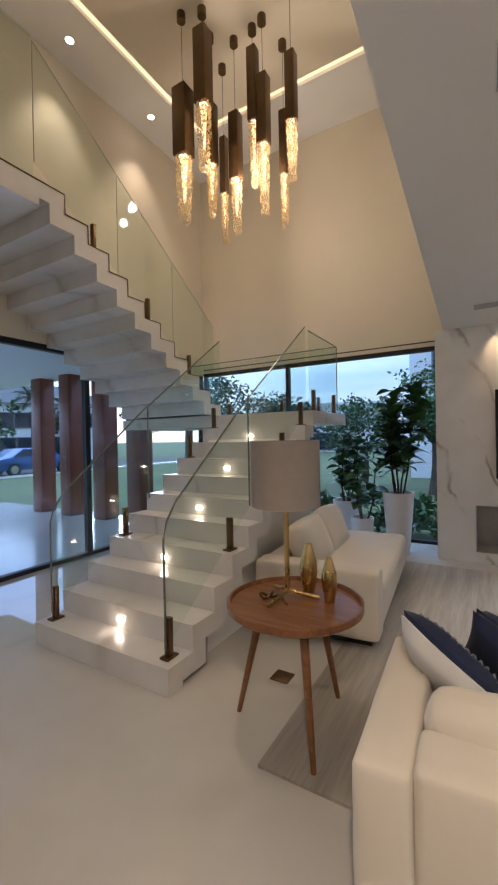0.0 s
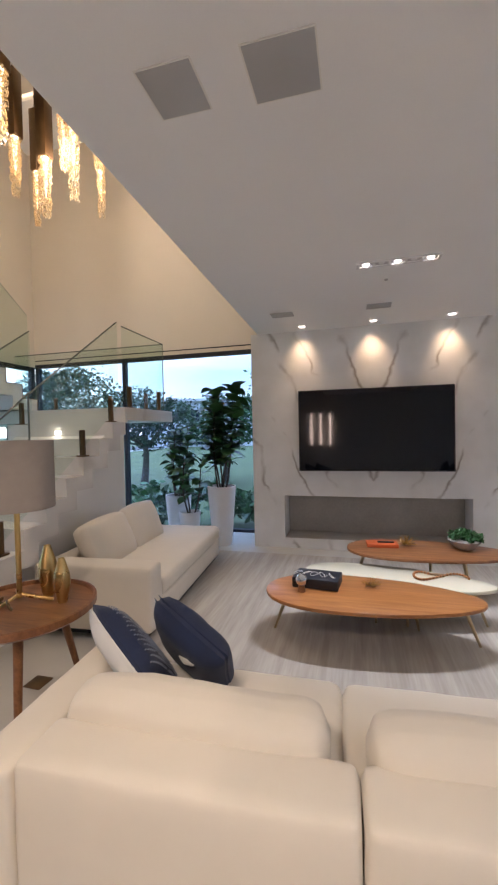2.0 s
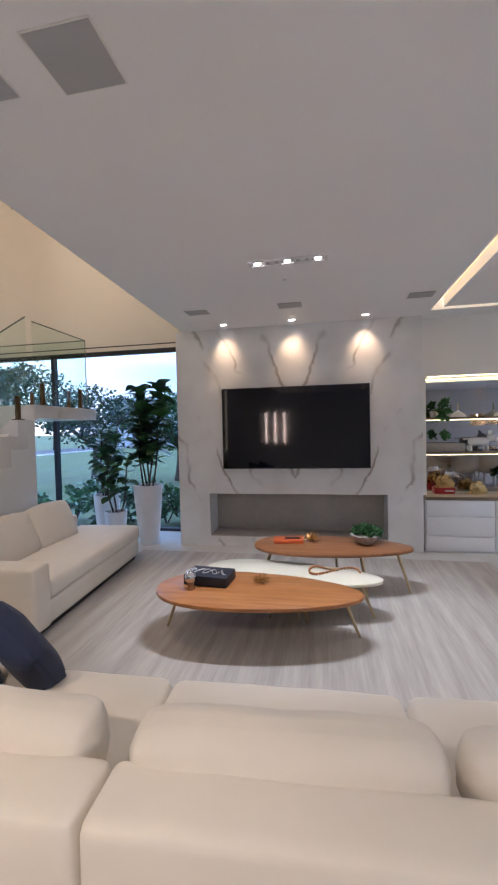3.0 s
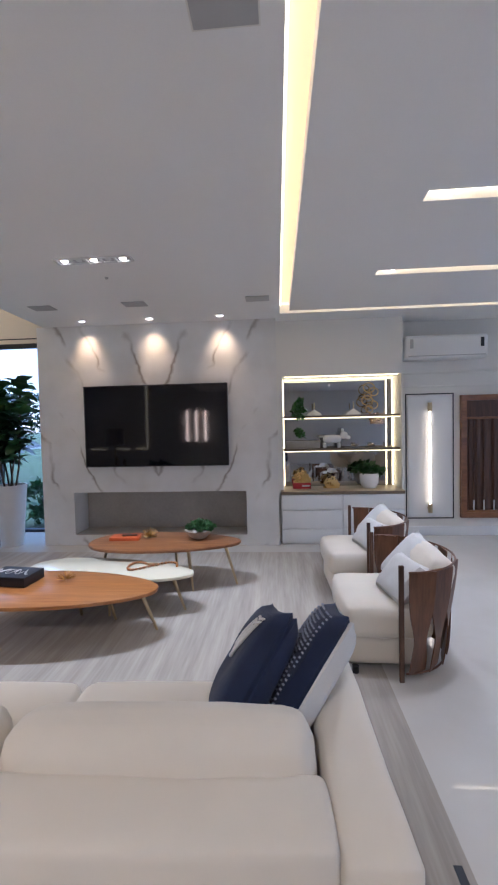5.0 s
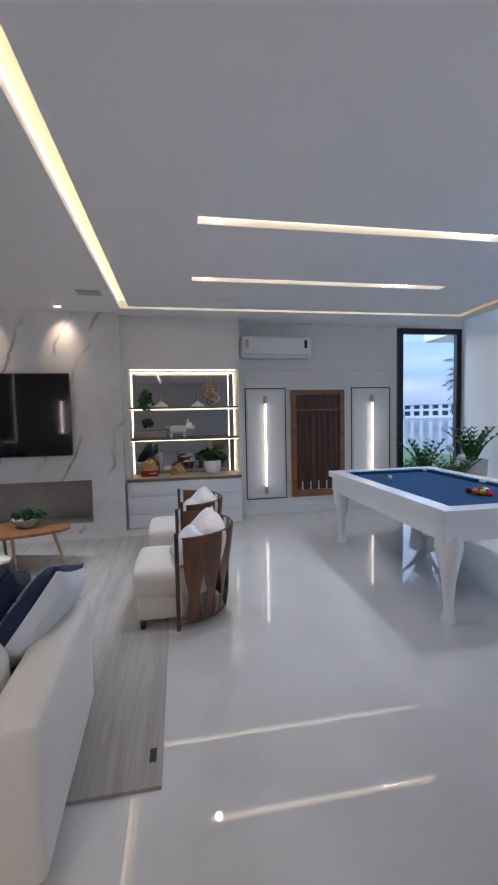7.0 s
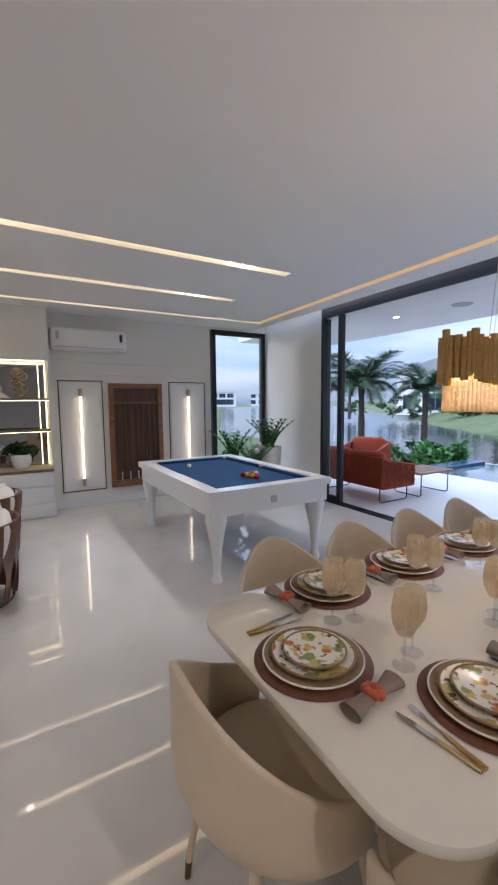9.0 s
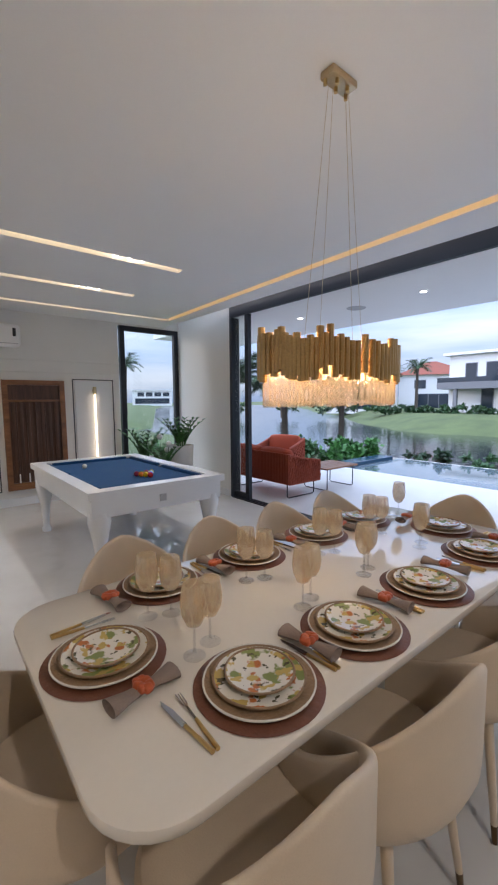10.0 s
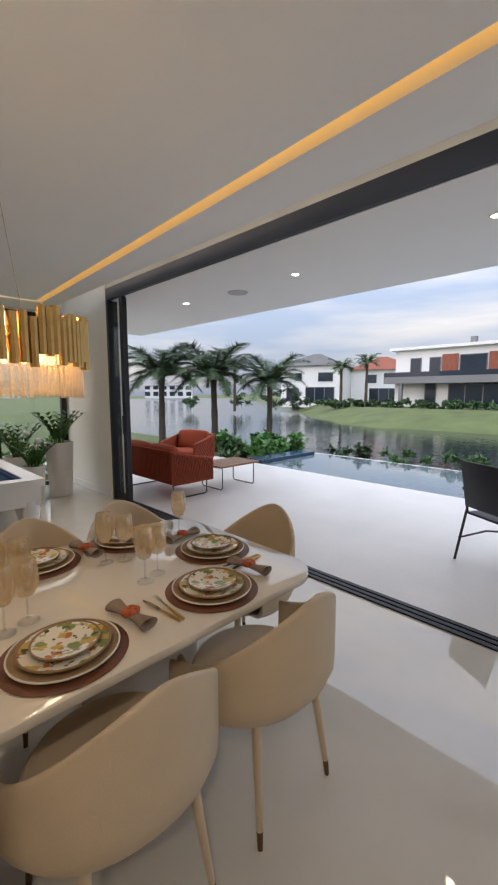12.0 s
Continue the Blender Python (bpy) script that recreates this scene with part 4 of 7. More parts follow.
outlet = thing("floor_box", "square brushed metal floor outlet flush with the floor", "floor outlet", (0.09, 2.91, 0))
part("lid", box(-0.06, 0.06, -0.06, 0.06, 0.001, 0.006, 0.002), "bronze", outlet)


def pebble(w, d, pts=40, skew=0.25):
    """Outline of a rounded, egg-shaped tabletop."""
    out = []
    for i in range(pts):
        a = 2 * math.pi * i / pts
        c, s = math.cos(a), math.sin(a)
        out.append((w / 2 * math.copysign(abs(c) ** 0.9, c), d / 2 * math.copysign(abs(s) ** 0.95, s) * (1 - skew * c)))
    return out


def coffee_table(at, turn, w, d, h, top, label, legs):
    t = thing("coffee_table", label, "coffee table", at, turn, "nested coffee tables")
    part("tabletop", prism(pebble(w, d), h - 0.028, h, bevel=0.008), top, t)
    for x, y in legs:
        part("leg", rod((x * 0.84, y * 0.75, h - 0.028), (x, y, 0.0), 0.017, 0.009, 12), "brass", t)
    return t


coffee_table((2.08, 3.86, 0.016), 0, 1.50, 0.66, 0.33, "oak", "egg-shaped amber wood coffee table on brass legs", ((-0.70, 0.02), (0.72, 0.05), (0.35, 0.20), (0.05, 0.26)))
coffee_table((2.28, 4.32, 0.016), -6, 1.46, 0.52, 0.30, "ivory", "egg-shaped cream glossy coffee table on brass legs", ((-0.62, 0.0), (0.66, -0.02), (0.1, -0.2), (0.1, 0.2)))
coffee_table((2.62, 4.80, 0.016), 0, 1.44, 0.62, 0.40, "wood", "egg-shaped walnut coffee table near the television wall", ((-0.66, 0.0), (0.68, -0.04), (0.3, -0.2), (0.05, 0.24)))

tv = thing("television", "large black flat television mounted on the marble wall", "television", (2.2, 6.0, 1.51))
part("screen", box(-0.89, 0.89, -0.022, -0.012, -0.49, 0.495, 0.002), "screen", tv, smooth=False)
part("bezel", slab(-0.9, 0.9, -0.502, 0.505, -0.026, 0.02, [(-0.89, 0.89, -0.49, 0.495)], lambda u, v, w: (u, w, v)), "steel", tv, smooth=False)
part("back_cover", box(-0.8, 0.8, 0.0, 0.046, -0.42, 0.42, 0.01), "steel", tv)


def armchair(at, turn):
    a = thing("armchair", "white upholstered armchair with a curved back of twisted wooden bands", "armchair", at, turn, "banded armchairs")
    part("base", soft(0.46, 0.50, 0.18, 0.03, 0.0, 9, m=pose(-0.05, 0, 0.03)), "sofa", a)
    part("seat_cushion", soft(0.51, 0.585, 0.20, 0.05, 0.015, 9, 0.005, 3, pose(-0.045, 0, 0.20)), "sofa", a)
    part("back_cushion", soft(0.17, 0.54, 0.30, 0.055, 0.02, 10, 0.01, 5, pose(0.20, 0.0, 0.37, 0, 16, 0)), "sofa", a)
    part("pillow", pillow(0.42, 0.38, 0.16, 12, 3, pose(0.06, 0.05, 0.385, -40, 12, -84)), "white_print", a)
    part("pillow", pillow(0.32, 0.28, 0.13, 12, 4, pose(-0.02, -0.14, 0.40, -40, 0, -78)), "white_print", a)
    for s in (-1, 1):
        part("post", box(-0.014, 0.014, s * 0.358 - 0.010, s * 0.358 + 0.010, 0.0, 0.665, 0.004), "dark_wood", a)
        part("foot", rod((-0.24, s * 0.27, 0), (-0.24, s * 0.27, 0.04), 0.02), "steel", a)

    def ring(phi, z):
        r = 0.315 + 0.075 * min(1, max(0, z) / 0.63) ** 0.55
        return Vector((0.02 + r * math.sin(phi), -r * math.cos(phi), z))
    n = 8
    for k in range(n):
        p0 = math.pi * (0.02 + 0.96 * k / n)
        p1 = math.pi * (0.02 + 0.96 * (k + 1) / n)
        bm = bmesh.new()
        rows = []
        for i in range(15):
            f = i / 14
            z = 0.03 + 0.605 * f
            half = (p1 - p0) / 2 * (0.99 - 0.36 * math.exp(-((f - 0.34) / 0.17) ** 2))
            mid = (p0 + p1) / 2
            tw = 0.016 * math.cos(math.pi * f)
            a0, a1 = ring(mid - half, z), ring(mid + half, z)
            nrm = (ring(mid, z) - Vector((0.02, 0, z))).normalized()
            rows.append([a0 + nrm * tw, a1 - nrm * tw, a1 - nrm * (tw + 0.006), a0 + nrm * (tw - 0.006)])
        vs = [[bm.verts.new(p) for p in r] for r in rows]
        for u, v in zip(vs, vs[1:]):
            for j in range(4):
                bm.faces.new([u[j], u[(j + 1) % 4], v[(j + 1) % 4], v[j]])
        bm.faces.new(vs[0])
        bm.faces.new(vs[-1])
        part("band", bm, "band_wood", a, "twisted wooden band")
    for z in (0.03, 0.635):
        part("rim", sweep([ring(math.pi * (0.01 + 0.98 * t / 24), z) for t in range(25)], 0.006, 6), "band_wood", a)
    return a


armchair((4.37, 3.72, 0.016), 0)
armchair((4.40, 4.72, 0.016), 2)

# ---- shelf niche and cabinet ----
M["shelf_wood"] = stripes("taupe_veneer", (0.13, 0.095, 0.06), (0.21, 0.16, 0.105), (1.0, 12, 12), 0.45, 2.0, 0.05)
M["pale_oak"] = stripes("pale_oak", (0.40, 0.31, 0.19), (0.55, 0.44, 0.29), (1.0, 12, 12), 0.4, 2.0, 0.05)
cab = thing("cabinet", "low white lacquered drawer cabinet under the lit shelves", "cabinet", (3.73, 6.08, 0))
part("body", box(0, 1.50, 0.02, 0.118, 0.0, 0.62), "white", cab, smooth=False)
part("plinth", box(0, 1.50, 0.03, 0.10, 0, 0.02), "steel", cab, smooth=False)
for x0, x1 in ((0.01, 0.74), (0.76, 1.49)):
    for z0, z1 in ((0.02, 0.185), (0.20, 0.42), (0.435, 0.615)):
        part("drawer", box(x0, x1, 0.0, 0.022, z0, z1, 0.004), "white", cab)
ctop = thing("countertop", "light oak counter under the lit shelves", "countertop", (3.73, 6.07, 0.62))
part("top", box(0, 1.50, 0.006, 0.445, 0.004, 0.04, 0.004), "pale_oak", ctop)
part("front_edge", box(0, 1.50, 0, 0.006, 0.0, 0.036, 0.001), "shelf_wood", ctop, "taupe lacquered edge")
for z in (1.16, 1.58):
    sh = thing("shelf", "thin taupe wooden shelf in the lit niche", "shelf", (3.775, 6.24, z), group="niche shelves")
    part("board", box(0, 1.45, 0, 0.27, -0.014, 0.014, 0.003), "shelf_wood", sh)
    part("edge_light", box(0, 1.45, 0.004, 0.016, -0.022, -0.014), "shelf_led", sh, smooth=False)
led = thing("niche_light", "warm light strips framing the shelf niche", "light strip", (0, 0, 0))
for b in ((3.775, 3.79, 6.50, 6.515, 0.67, 2.08), (5.20, 5.215, 6.50, 6.515, 0.67, 2.08), (5.12, 5.13, 6.50, 6.515, 0.67, 2.08), (3.80, 5.19, 6.50, 6.515, 2.065, 2.08), (3.80, 5.19, 6.22, 6.23, 2.075, 2.086)):
    part("strip", box(*b), "shelf_led", led, smooth=False)


def tube_lamp(x):
    t = thing("wall_lamp", "vertical lit glass tube lamp with brass ends on a white panel", "wall lamp", (x, PANEL - 0.012, 0), group="tube wall lamps")
    part("tube", rod((0, -0.05, 0.42), (0, -0.05, 1.62), 0.012, None, 18), "tube", t)
    for z0, z1 in ((0.31, 0.42), (1.62, 1.73)):
        part("end_cap", rod((0, -0.05, z0), (0, -0.05, z1), 0.027, None, 18), "brass", t)
        part("bracket", box(-0.02, 0.02, -0.05, 0.0, (z0 + z1) / 2 - 0.015, (z0 + z1) / 2 + 0.015), "brass", t)


for x in (0.45, 0.78, 1.11):
    t = thing("wall_lamp", "vertical lit glass tube lamp on the white wall", "wall lamp", (x, -3.6, 0.9), group="tube lamps of the hall")
    part("tube", rod((0, 0.05, 0.1), (0, 0.05, 1.2), 0.016, None, 16), "hall_tube", t)
    for z in (0.0, 1.2):
        part("end_cap", rod((0, 0.05, z), (0, 0.05, z + 0.1), 0.027, None, 16), "brass", t)
        part("bracket", box(-0.02, 0.02, 0.0, 0.05, z + 0.035, z + 0.065), "brass", t)
led = thing("doorway_light", "warm light strips framing a dark opening of the hall", "light strip", (0, -3.6, 0))
part("strip", box(-1.06, -1.04, 0.002, 0.014, 0.75, 3.10), "tape", led, "upright light strip", smooth=False)
for x0, x1 in ((-3.2, -2.6), (-2.3, -1.7), (-1.5, -1.06)):
    part("strip", box(x0, x1, 0.002, 0.014, 0.75, 0.765), "tape", led, smooth=False)
tube_lamp(5.65)
tube_lamp(7.31)

rack = thing("cue_rack", "walnut wall rack for billiard cues with white cue ends", "cue rack", (6.045, PANEL, 0.235))
part("frame", slab(0, 0.82, 0, 1.58, -0.05, 0.0, [(0.07, 0.75, 0.07, 1.51)], lambda u, v, w: (u, w, v)), "wood", rack, smooth=False)
part("back_board", box(0.07, 0.75, -0.012, -0.002, 0.07, 1.51), "dark_wood", rack, smooth=False)
part("rail", box(0.07, 0.75, -0.045, -0.012, 1.27, 1.30, 0.003), "wood", rack)
part("ledge", box(0.07, 0.75, -0.048, -0.012, 0.07, 0.10, 0.003), "wood", rack)
for k in range(7):
    part("slat", box(0.10 + 0.095 * k, 0.15 + 0.095 * k, -0.024, -0.012, 0.10, 1.27, 0.003), "dark_wood", rack)
for k in range(5):
    cue = thing("cue", "billiard cue standing in the wall rack", "billiard cue", (6.045 + 0.16 + 0.125 * k, PANEL - 0.034, 0.335), group="billiard cues")
    part("shaft", rod((0, 0, 0.13), (0, 0, 1.20), 0.008, 0.005, 8), "dark_wood", cue)
    part("butt", rod((0, 0, 0), (0, 0, 0.13), 0.010, 0.009, 8), "white", cue, "white butt")

ac = thing("air_conditioner", "white split air conditioner on the wall", "air conditioner", (5.79, PANEL, 2.26))
part("body", soft(1.0, 0.24, 0.29, 0.04, 0.0, 8, m=pose(0, -0.122, 0)), "plastic", ac)
part("flap", box(-0.46, 0.46, -0.246, -0.20, 0.03, 0.04, 0.003), "grey_grille", ac)
for x in (-0.42, 0.42):
    part("sticker", box(x - 0.02, x + 0.02, -0.2485, -0.2445, 0.13, 0.24), "steel" if x > 0 else "grey_grille", ac, smooth=False)


def pool_table():
    p = thing("billiard_table", "white lacquered billiard table with blue felt and curved legs", "billiard table", (6.73, 4.05, 0))
    w, d, h = 1.28, 2.06, 0.80
    rw = 0.13
    part("rail", slab(-w / 2, w / 2, -d / 2, d / 2, h - 0.06, h, [(-w / 2 + rw, w / 2 - rw, -d / 2 + rw, d / 2 - rw)]), "white", p, smooth=False)
    part("apron", slab(-w / 2 + 0.03, w / 2 - 0.03, -d / 2 + 0.03, d / 2 - 0.03, h - 0.22, h - 0.06, [(-w / 2 + 0.07, w / 2 - 0.07, -d / 2 + 0.07, d / 2 - 0.07)]), "white", p, smooth=False)
    part("bed", box(-w / 2 + 0.1, w / 2 - 0.1, -d / 2 + 0.1, d / 2 - 0.1, h - 0.10, h - 0.035), "felt", p, smooth=False)
    for x0, x1, y0, y1 in ((-w / 2 + rw, -w / 2 + rw + 0.045, -d / 2 + 0.2, -0.06), (-w / 2 + rw, -w / 2 + rw + 0.045, 0.06, d / 2 - 0.2),
                           (w / 2 - rw - 0.045, w / 2 - rw, -d / 2 + 0.2, -0.06), (w / 2 - rw - 0.045, w / 2 - rw, 0.06, d / 2 - 0.2),
                           (-w / 2 + 0.2, w / 2 - 0.2, -d / 2 + rw, -d / 2 + rw + 0.045), (-w / 2 + 0.2, w / 2 - 0.2, d / 2 - rw - 0.045, d / 2 - rw)):
        part("cushion_rail", box(x0, x1, y0, y1, h - 0.04, h - 0.006, 0.008), "felt", p)
    for x in (-1, 1):
        for y in (-1, 0, 1):
            part("pocket", lathe([(0, 0), (0.055, 0), (0.055, 0.006), (0, 0.006)], 18, pose(x * (w / 2 - rw + (0.0 if y else 0.01)), y * (d / 2 - rw), h - 0.034 if y else h - 0.034)), "black", p)
        for y in (-1, 1):
            prof = [(0.0, 0.62), (0.085, 0.62), (0.095, 0.54), (0.075, 0.44), (0.05, 0.30), (0.036, 0.14), (0.034, 0.07), (0.05, 0.035), (0.048, 0.0), (0, 0)]
            part("leg", lathe(prof[::-1], 20, pose(x * (w / 2 - 0.11), y * (d / 2 - 0.11), 0)), "white", p)
    part("badge", box(-0.03, 0.03, -d / 2 + 0.022, -d / 2 + 0.03, h - 0.16, h - 0.10), "grey_grille", p)
    rnd = random.Random(3)
    cols = [(0.6, 0.02, 0.02), (0.65, 0.4, 0.02), (0.02, 0.05, 0.4), (0.7, 0.2, 0.02), (0.01, 0.01, 0.01), (0.7, 0.68, 0.6), (0.2, 0.01, 0.04), (0.02, 0.2, 0.05)]
    mats = [mat("ball_resin", c, 0.08, vary=0.02, bump=0) for c in cols]
    spots = [(0.10 + 0.052 * (j - i / 2), -0.55 + 0.047 * i) for i in range(4) for j in range(i + 1)] + [(-0.22, 0.42)]
    for k, (x, y) in enumerate(spots):
        b = thing("billiard_ball", "glossy billiard ball resting on the blue felt", "billiard ball", (6.73 + x, 4.05 + y, h - 0.035), group="billiard balls")
        part("ball", lathe([(0.026 * math.sin(math.pi * i / 10), 0.026 - 0.026 * math.cos(math.pi * i / 10)) for i in range(11)], 16), mats[5] if k == len(spots) - 1 else mats[k % 8], b)


pool_table()

# ---- dining ----
TX0, TX1, TY0, TY1, TH = 5.32, 7.665, 0.475, 1.51, 0.755


def rounded(x0, x1, y0, y1, r, n=8):
    out = []
    for cx, cy, a0 in ((x1 - r, y1 - r, 0), (x0 + r, y1 - r, 90), (x0 + r, y0 + r, 180), (x1 - r, y0 + r, 270)):
        for i in range(n + 1):
            a = radians(a0 + 90 * i / n)
            out.append((cx + r * math.cos(a), cy + r * math.sin(a)))
    return out


dt = thing("dining_table", "long glossy cream dining table with rounded corners", "dining table", (0, 0, 0))
part("tabletop", prism(rounded(TX0, TX1, TY0, TY1, 0.165), TH - 0.03, TH, bevel=0.006), "cream", dt)
for x in (6.0, 7.06):
    part("pedestal", prism(rounded(x - 0.20, x + 0.20, 0.78, 1.17, 0.08), 0.0, TH - 0.03), "white", dt)


def dining_chair(at, turn):
    c = thing("dining_chair", "cream leather tub dining chair on tapered legs with metal tips", "chair", at, turn, "chairs round the dining table")
    # open side to -y; back to +y
    part("seat", lathe([(0, 0.358), (0.15, 0.366), (0.195, 0.40), (0.245, 0.455), (0.230, 0.478), (0.15, 0.488), (0, 0.488)], 32), "chair", c)
    bm = bmesh.new()
    rows = []
    n, k = 28, 8
    for i in range(n + 1):
        a = -1 + 2 * i / n
        phi = a * radians(112)
        crest = 0.835 - 0.275 * (3 * a * a - 2 * abs(a) ** 3) ** 0.85
        ring_o, ring_i = [], []
        for j in range(k + 1):
            f = j / k
            z = 0.34 + (crest - 0.34) * f
            r = 0.150 + 0.152 * (1 - (1 - min(1, f / 0.45)) ** 2.2) - 0.002 * f
            d = Vector((math.sin(phi), math.cos(phi), 0))
            thick = 0.035 * (1 - 0.35 * f)
            ring_o.append(d * r + Vector((0, 0.0, z)))
            ring_i.append(d * (r - thick) + Vector((0, 0.0, z)))
        top = [ring_o[-1].lerp(ring_i[-1], q) + Vector((0, 0, 0.013 * math.sin(math.pi * (0.12 + 0.76 * q)))) for q in (0.12, 0.3, 0.5, 0.7, 0.88)]
        rows.append(ring_o + top + ring_i[::-1])
    vs = [[bm.verts.new(p) for p in r] for r in rows]
    m = len(vs[0])
    for u, v in zip(vs, vs[1:]):
        for j in range(m):
            bm.faces.new([u[j], u[(j + 1) % m], v[(j + 1) % m], v[j]])
    bm.faces.new(vs[0])
    bm.faces.new(vs[-1])
    part("backrest", bm, "chair", c)
    part("seat_shell", lathe([(0, 0.332), (0.13, 0.334), (0.148, 0.342), (0.12, 0.36), (0, 0.362)], 32), "chair", c)
    for x in (-1, 1):
        for y in (-1, 1):
            leg = part("leg", rod((x * 0.155, y * 0.160, 0.40), (x * 0.186, y * 0.208, 0.06), 0.017, 0.011, 12), "chair", c)
            part("metal_tip", rod((x * 0.186, y * 0.208, 0.062), (x * 0.190, y * 0.214, 0.0), 0.0115, 0.009, 12), "bronze", leg)
    return c


first = dining_chair((7.31, 0.54, 0), 180)
for x, y in ((6.735, 0.54), (6.13, 0.555), (5.65, 0.575)):
    copy_thing(first, pose(x, y, 0, 0, 0, 180))
for x in (7.39, 6.88, 6.38, 5.86):
    copy_thing(first, pose(x, 1.51, 0, 0, 0, 0))
copy_thing(first, pose(5.39, 1.06, 0, 0, 0, 90))
copy_thing(first, pose(7.73, 1.07, 0, 0, 0, -90))


def floral(name):
    m, n, l, b = shader(name)
    tc = n.new("ShaderNodeTexCoord")
    base = None
    for k, (sc, col, lim) in enumerate(((15, (0.24, 0.28, 0.09), 0.585), (17, (0.50, 0.17, 0.05), 0.61), (21, (0.55, 0.40, 0.12), 0.60), (38, (0.10, 0.09, 0.05), 0.65))):
        t = n.new("ShaderNodeTexNoise")
        t.inputs["Scale"].default_value, t.inputs["Detail"].default_value = sc, 3.0
        mp = n.new("ShaderNodeMapping")
        mp.inputs["Location"].default_value = (k * 3.1, k * 1.7, k)
        l.new(tc.outputs["Object"], mp.inputs["Vector"])
        l.new(mp.outputs["Vector"], t.inputs["Vector"])
        r = n.new("ShaderNodeMath")
        r.operation = 'MULTIPLY_ADD'
        r.use_clamp = True
        r.inputs[1].default_value, r.inputs[2].default_value = 30.0, -30.0 * lim + 0.5
        l.new(t.outputs["Fac"], r.inputs[0])
        mx = n.new("ShaderNodeMix")
        mx.data_type = 'RGBA'
        mx.inputs[6].default_value, mx.inputs[7].default_value = (0.76, 0.72, 0.62, 1), (*col, 1)
        l.new(r.outputs[0], mx.inputs[0])
        if base:
            l.new(base.outputs[2], mx.inputs[6])
        base = mx
    l.new(base.outputs[2], b.inputs["Base Color"])
    b.inputs["Roughness"].default_value = 0.15
    return m


M["floral"] = floral("floral_glaze")


def plate_profile(r, h):
    return [(0, 0), (r * 0.55, 0), (r * 0.62, h * 0.25), (r, h), (r * 0.99, h + 0.003), (r * 0.6, h * 0.25 + 0.004), (0, 0.004)]


def setting(x, y, turn):
    """Placemat, charger, plates, napkin and cutlery of one diner; the edge of the table lies to -y."""
    m = pose(x, y, TH + 0.001, 0, 0, turn)

    def th(name, label, cat, dx, dy, dz, grp, t=0):
        o = thing(name, label, cat, (0, 0, 0), 0, grp)
        o.matrix_basis = m @ pose(dx, dy, dz, 0, 0, t)
        return o
    o = th("placemat", "round dark brown placemat on the dining table", "placemat", 0, 0, 0, "placemats")
    part("mat", lathe([(0, 0), (0.172, 0), (0.175, 0.002), (0.172, 0.004), (0, 0.004)], 40), "placemat", o)
    o = th("charger_plate", "round woven-look charger with beaded rim", "plate", 0, 0, 0.004, "charger plates")
    part("plate", lathe(plate_profile(0.148, 0.012), 48), "woven", o)
    part("rim", sweep([(0.148 * math.cos(a), 0.148 * math.sin(a), 0.0145) for a in np.linspace(0, 2 * math.pi, 41)[:-1]], 0.003, 6, True), "porcelain", o)
    o = th("dinner_plate", "white dinner plate with a floral border", "plate", 0, 0, 0.012, "dinner plates")
    part("plate", lathe(plate_profile(0.122, 0.014), 48), "floral", o)
    part("rim", sweep([(0.122 * math.cos(a), 0.122 * math.sin(a), 0.0165) for a in np.linspace(0, 2 * math.pi, 41)[:-1]], 0.0034, 6, True), "woven", o)
    o = th("side_plate", "smaller floral plate on top of the stack", "plate", 0.004, 0.003, 0.022, "side plates")
    part("plate", lathe(plate_profile(0.092, 0.014), 44), "floral", o)
    part("rim", sweep([(0.092 * math.cos(a), 0.092 * math.sin(a), 0.0165) for a in np.linspace(0, 2 * math.pi, 41)[:-1]], 0.0034, 6, True), "woven", o)
    o = th("napkin", "rolled brown napkin held by an orange flower ring", "napkin", 0.215, 0.02, 0.018, "napkins", 8)
    for s in (-1, 1):
        part("cloth", lathe([(0, 0), (0.014, 0.0), (0.018, 0.04), (0.030, 0.095), (0.020, 0.088), (0, 0.03)], 12, pose(0, 0, 0.004, -90 * s, 0, 0) @ Matrix.Diagonal((1.1, 0.62, 1, 1))), "napkin", o)
    for k in range(7):
        a = 2 * math.pi * k / 7
        part("ring_petal", soft(0.026, 0.026, 0.022, 0.010, 0, 3, m=pose(0.017 * math.cos(a), 0.016 * math.sin(a), 0.004, 20 * math.sin(a), 20 * math.cos(a), 0)), "orange", o)
    for k, nm in enumerate(("knife", "fork")):
        o = th(nm, "steel %s with bamboo-coloured handle on the table" % nm, "cutlery", -0.225 + 0.03 * k, 0.0, 0.0, nm + "s", 6 - 10 * k)
        part("handle", rod((0, -0.10, 0.005), (0, 0.0, 0.005), 0.0058, 0.0046, 8), "gold", o)
        if nm == "knife":
            part("blade", prism([(-0.008, 0.0), (0.006, 0.0), (0.008, 0.06), (0.002, 0.105), (-0.006, 0.09)], 0.004, 0.006), "brass_steel", o)
        else:
            part("stem", rod((0, 0.0, 0.005), (0, 0.055, 0.005), 0.0028, 0.003, 6), "brass_steel", o)
            for q in (-1, 0, 1):
                part("tine", rod((q * 0.005, 0.055, 0.005), (q * 0.006, 0.10, 0.006), 0.0018, 0.001, 5), "brass_steel", o)


M["brass_steel"] = mat("polished_steel", (0.62, 0.62, 0.62), 0.12, 1.0, vary=0.03, bump=0)
for x in (5.78, 6.19, 6.66, 7.20):
    setting(x, 0.66, 0)
for x in (5.85, 6.32, 6.80, 7.22):
    setting(x, 1.36, 180)
setting(5.505, 1.03, -90)
setting(7.45, 0.96, 90)


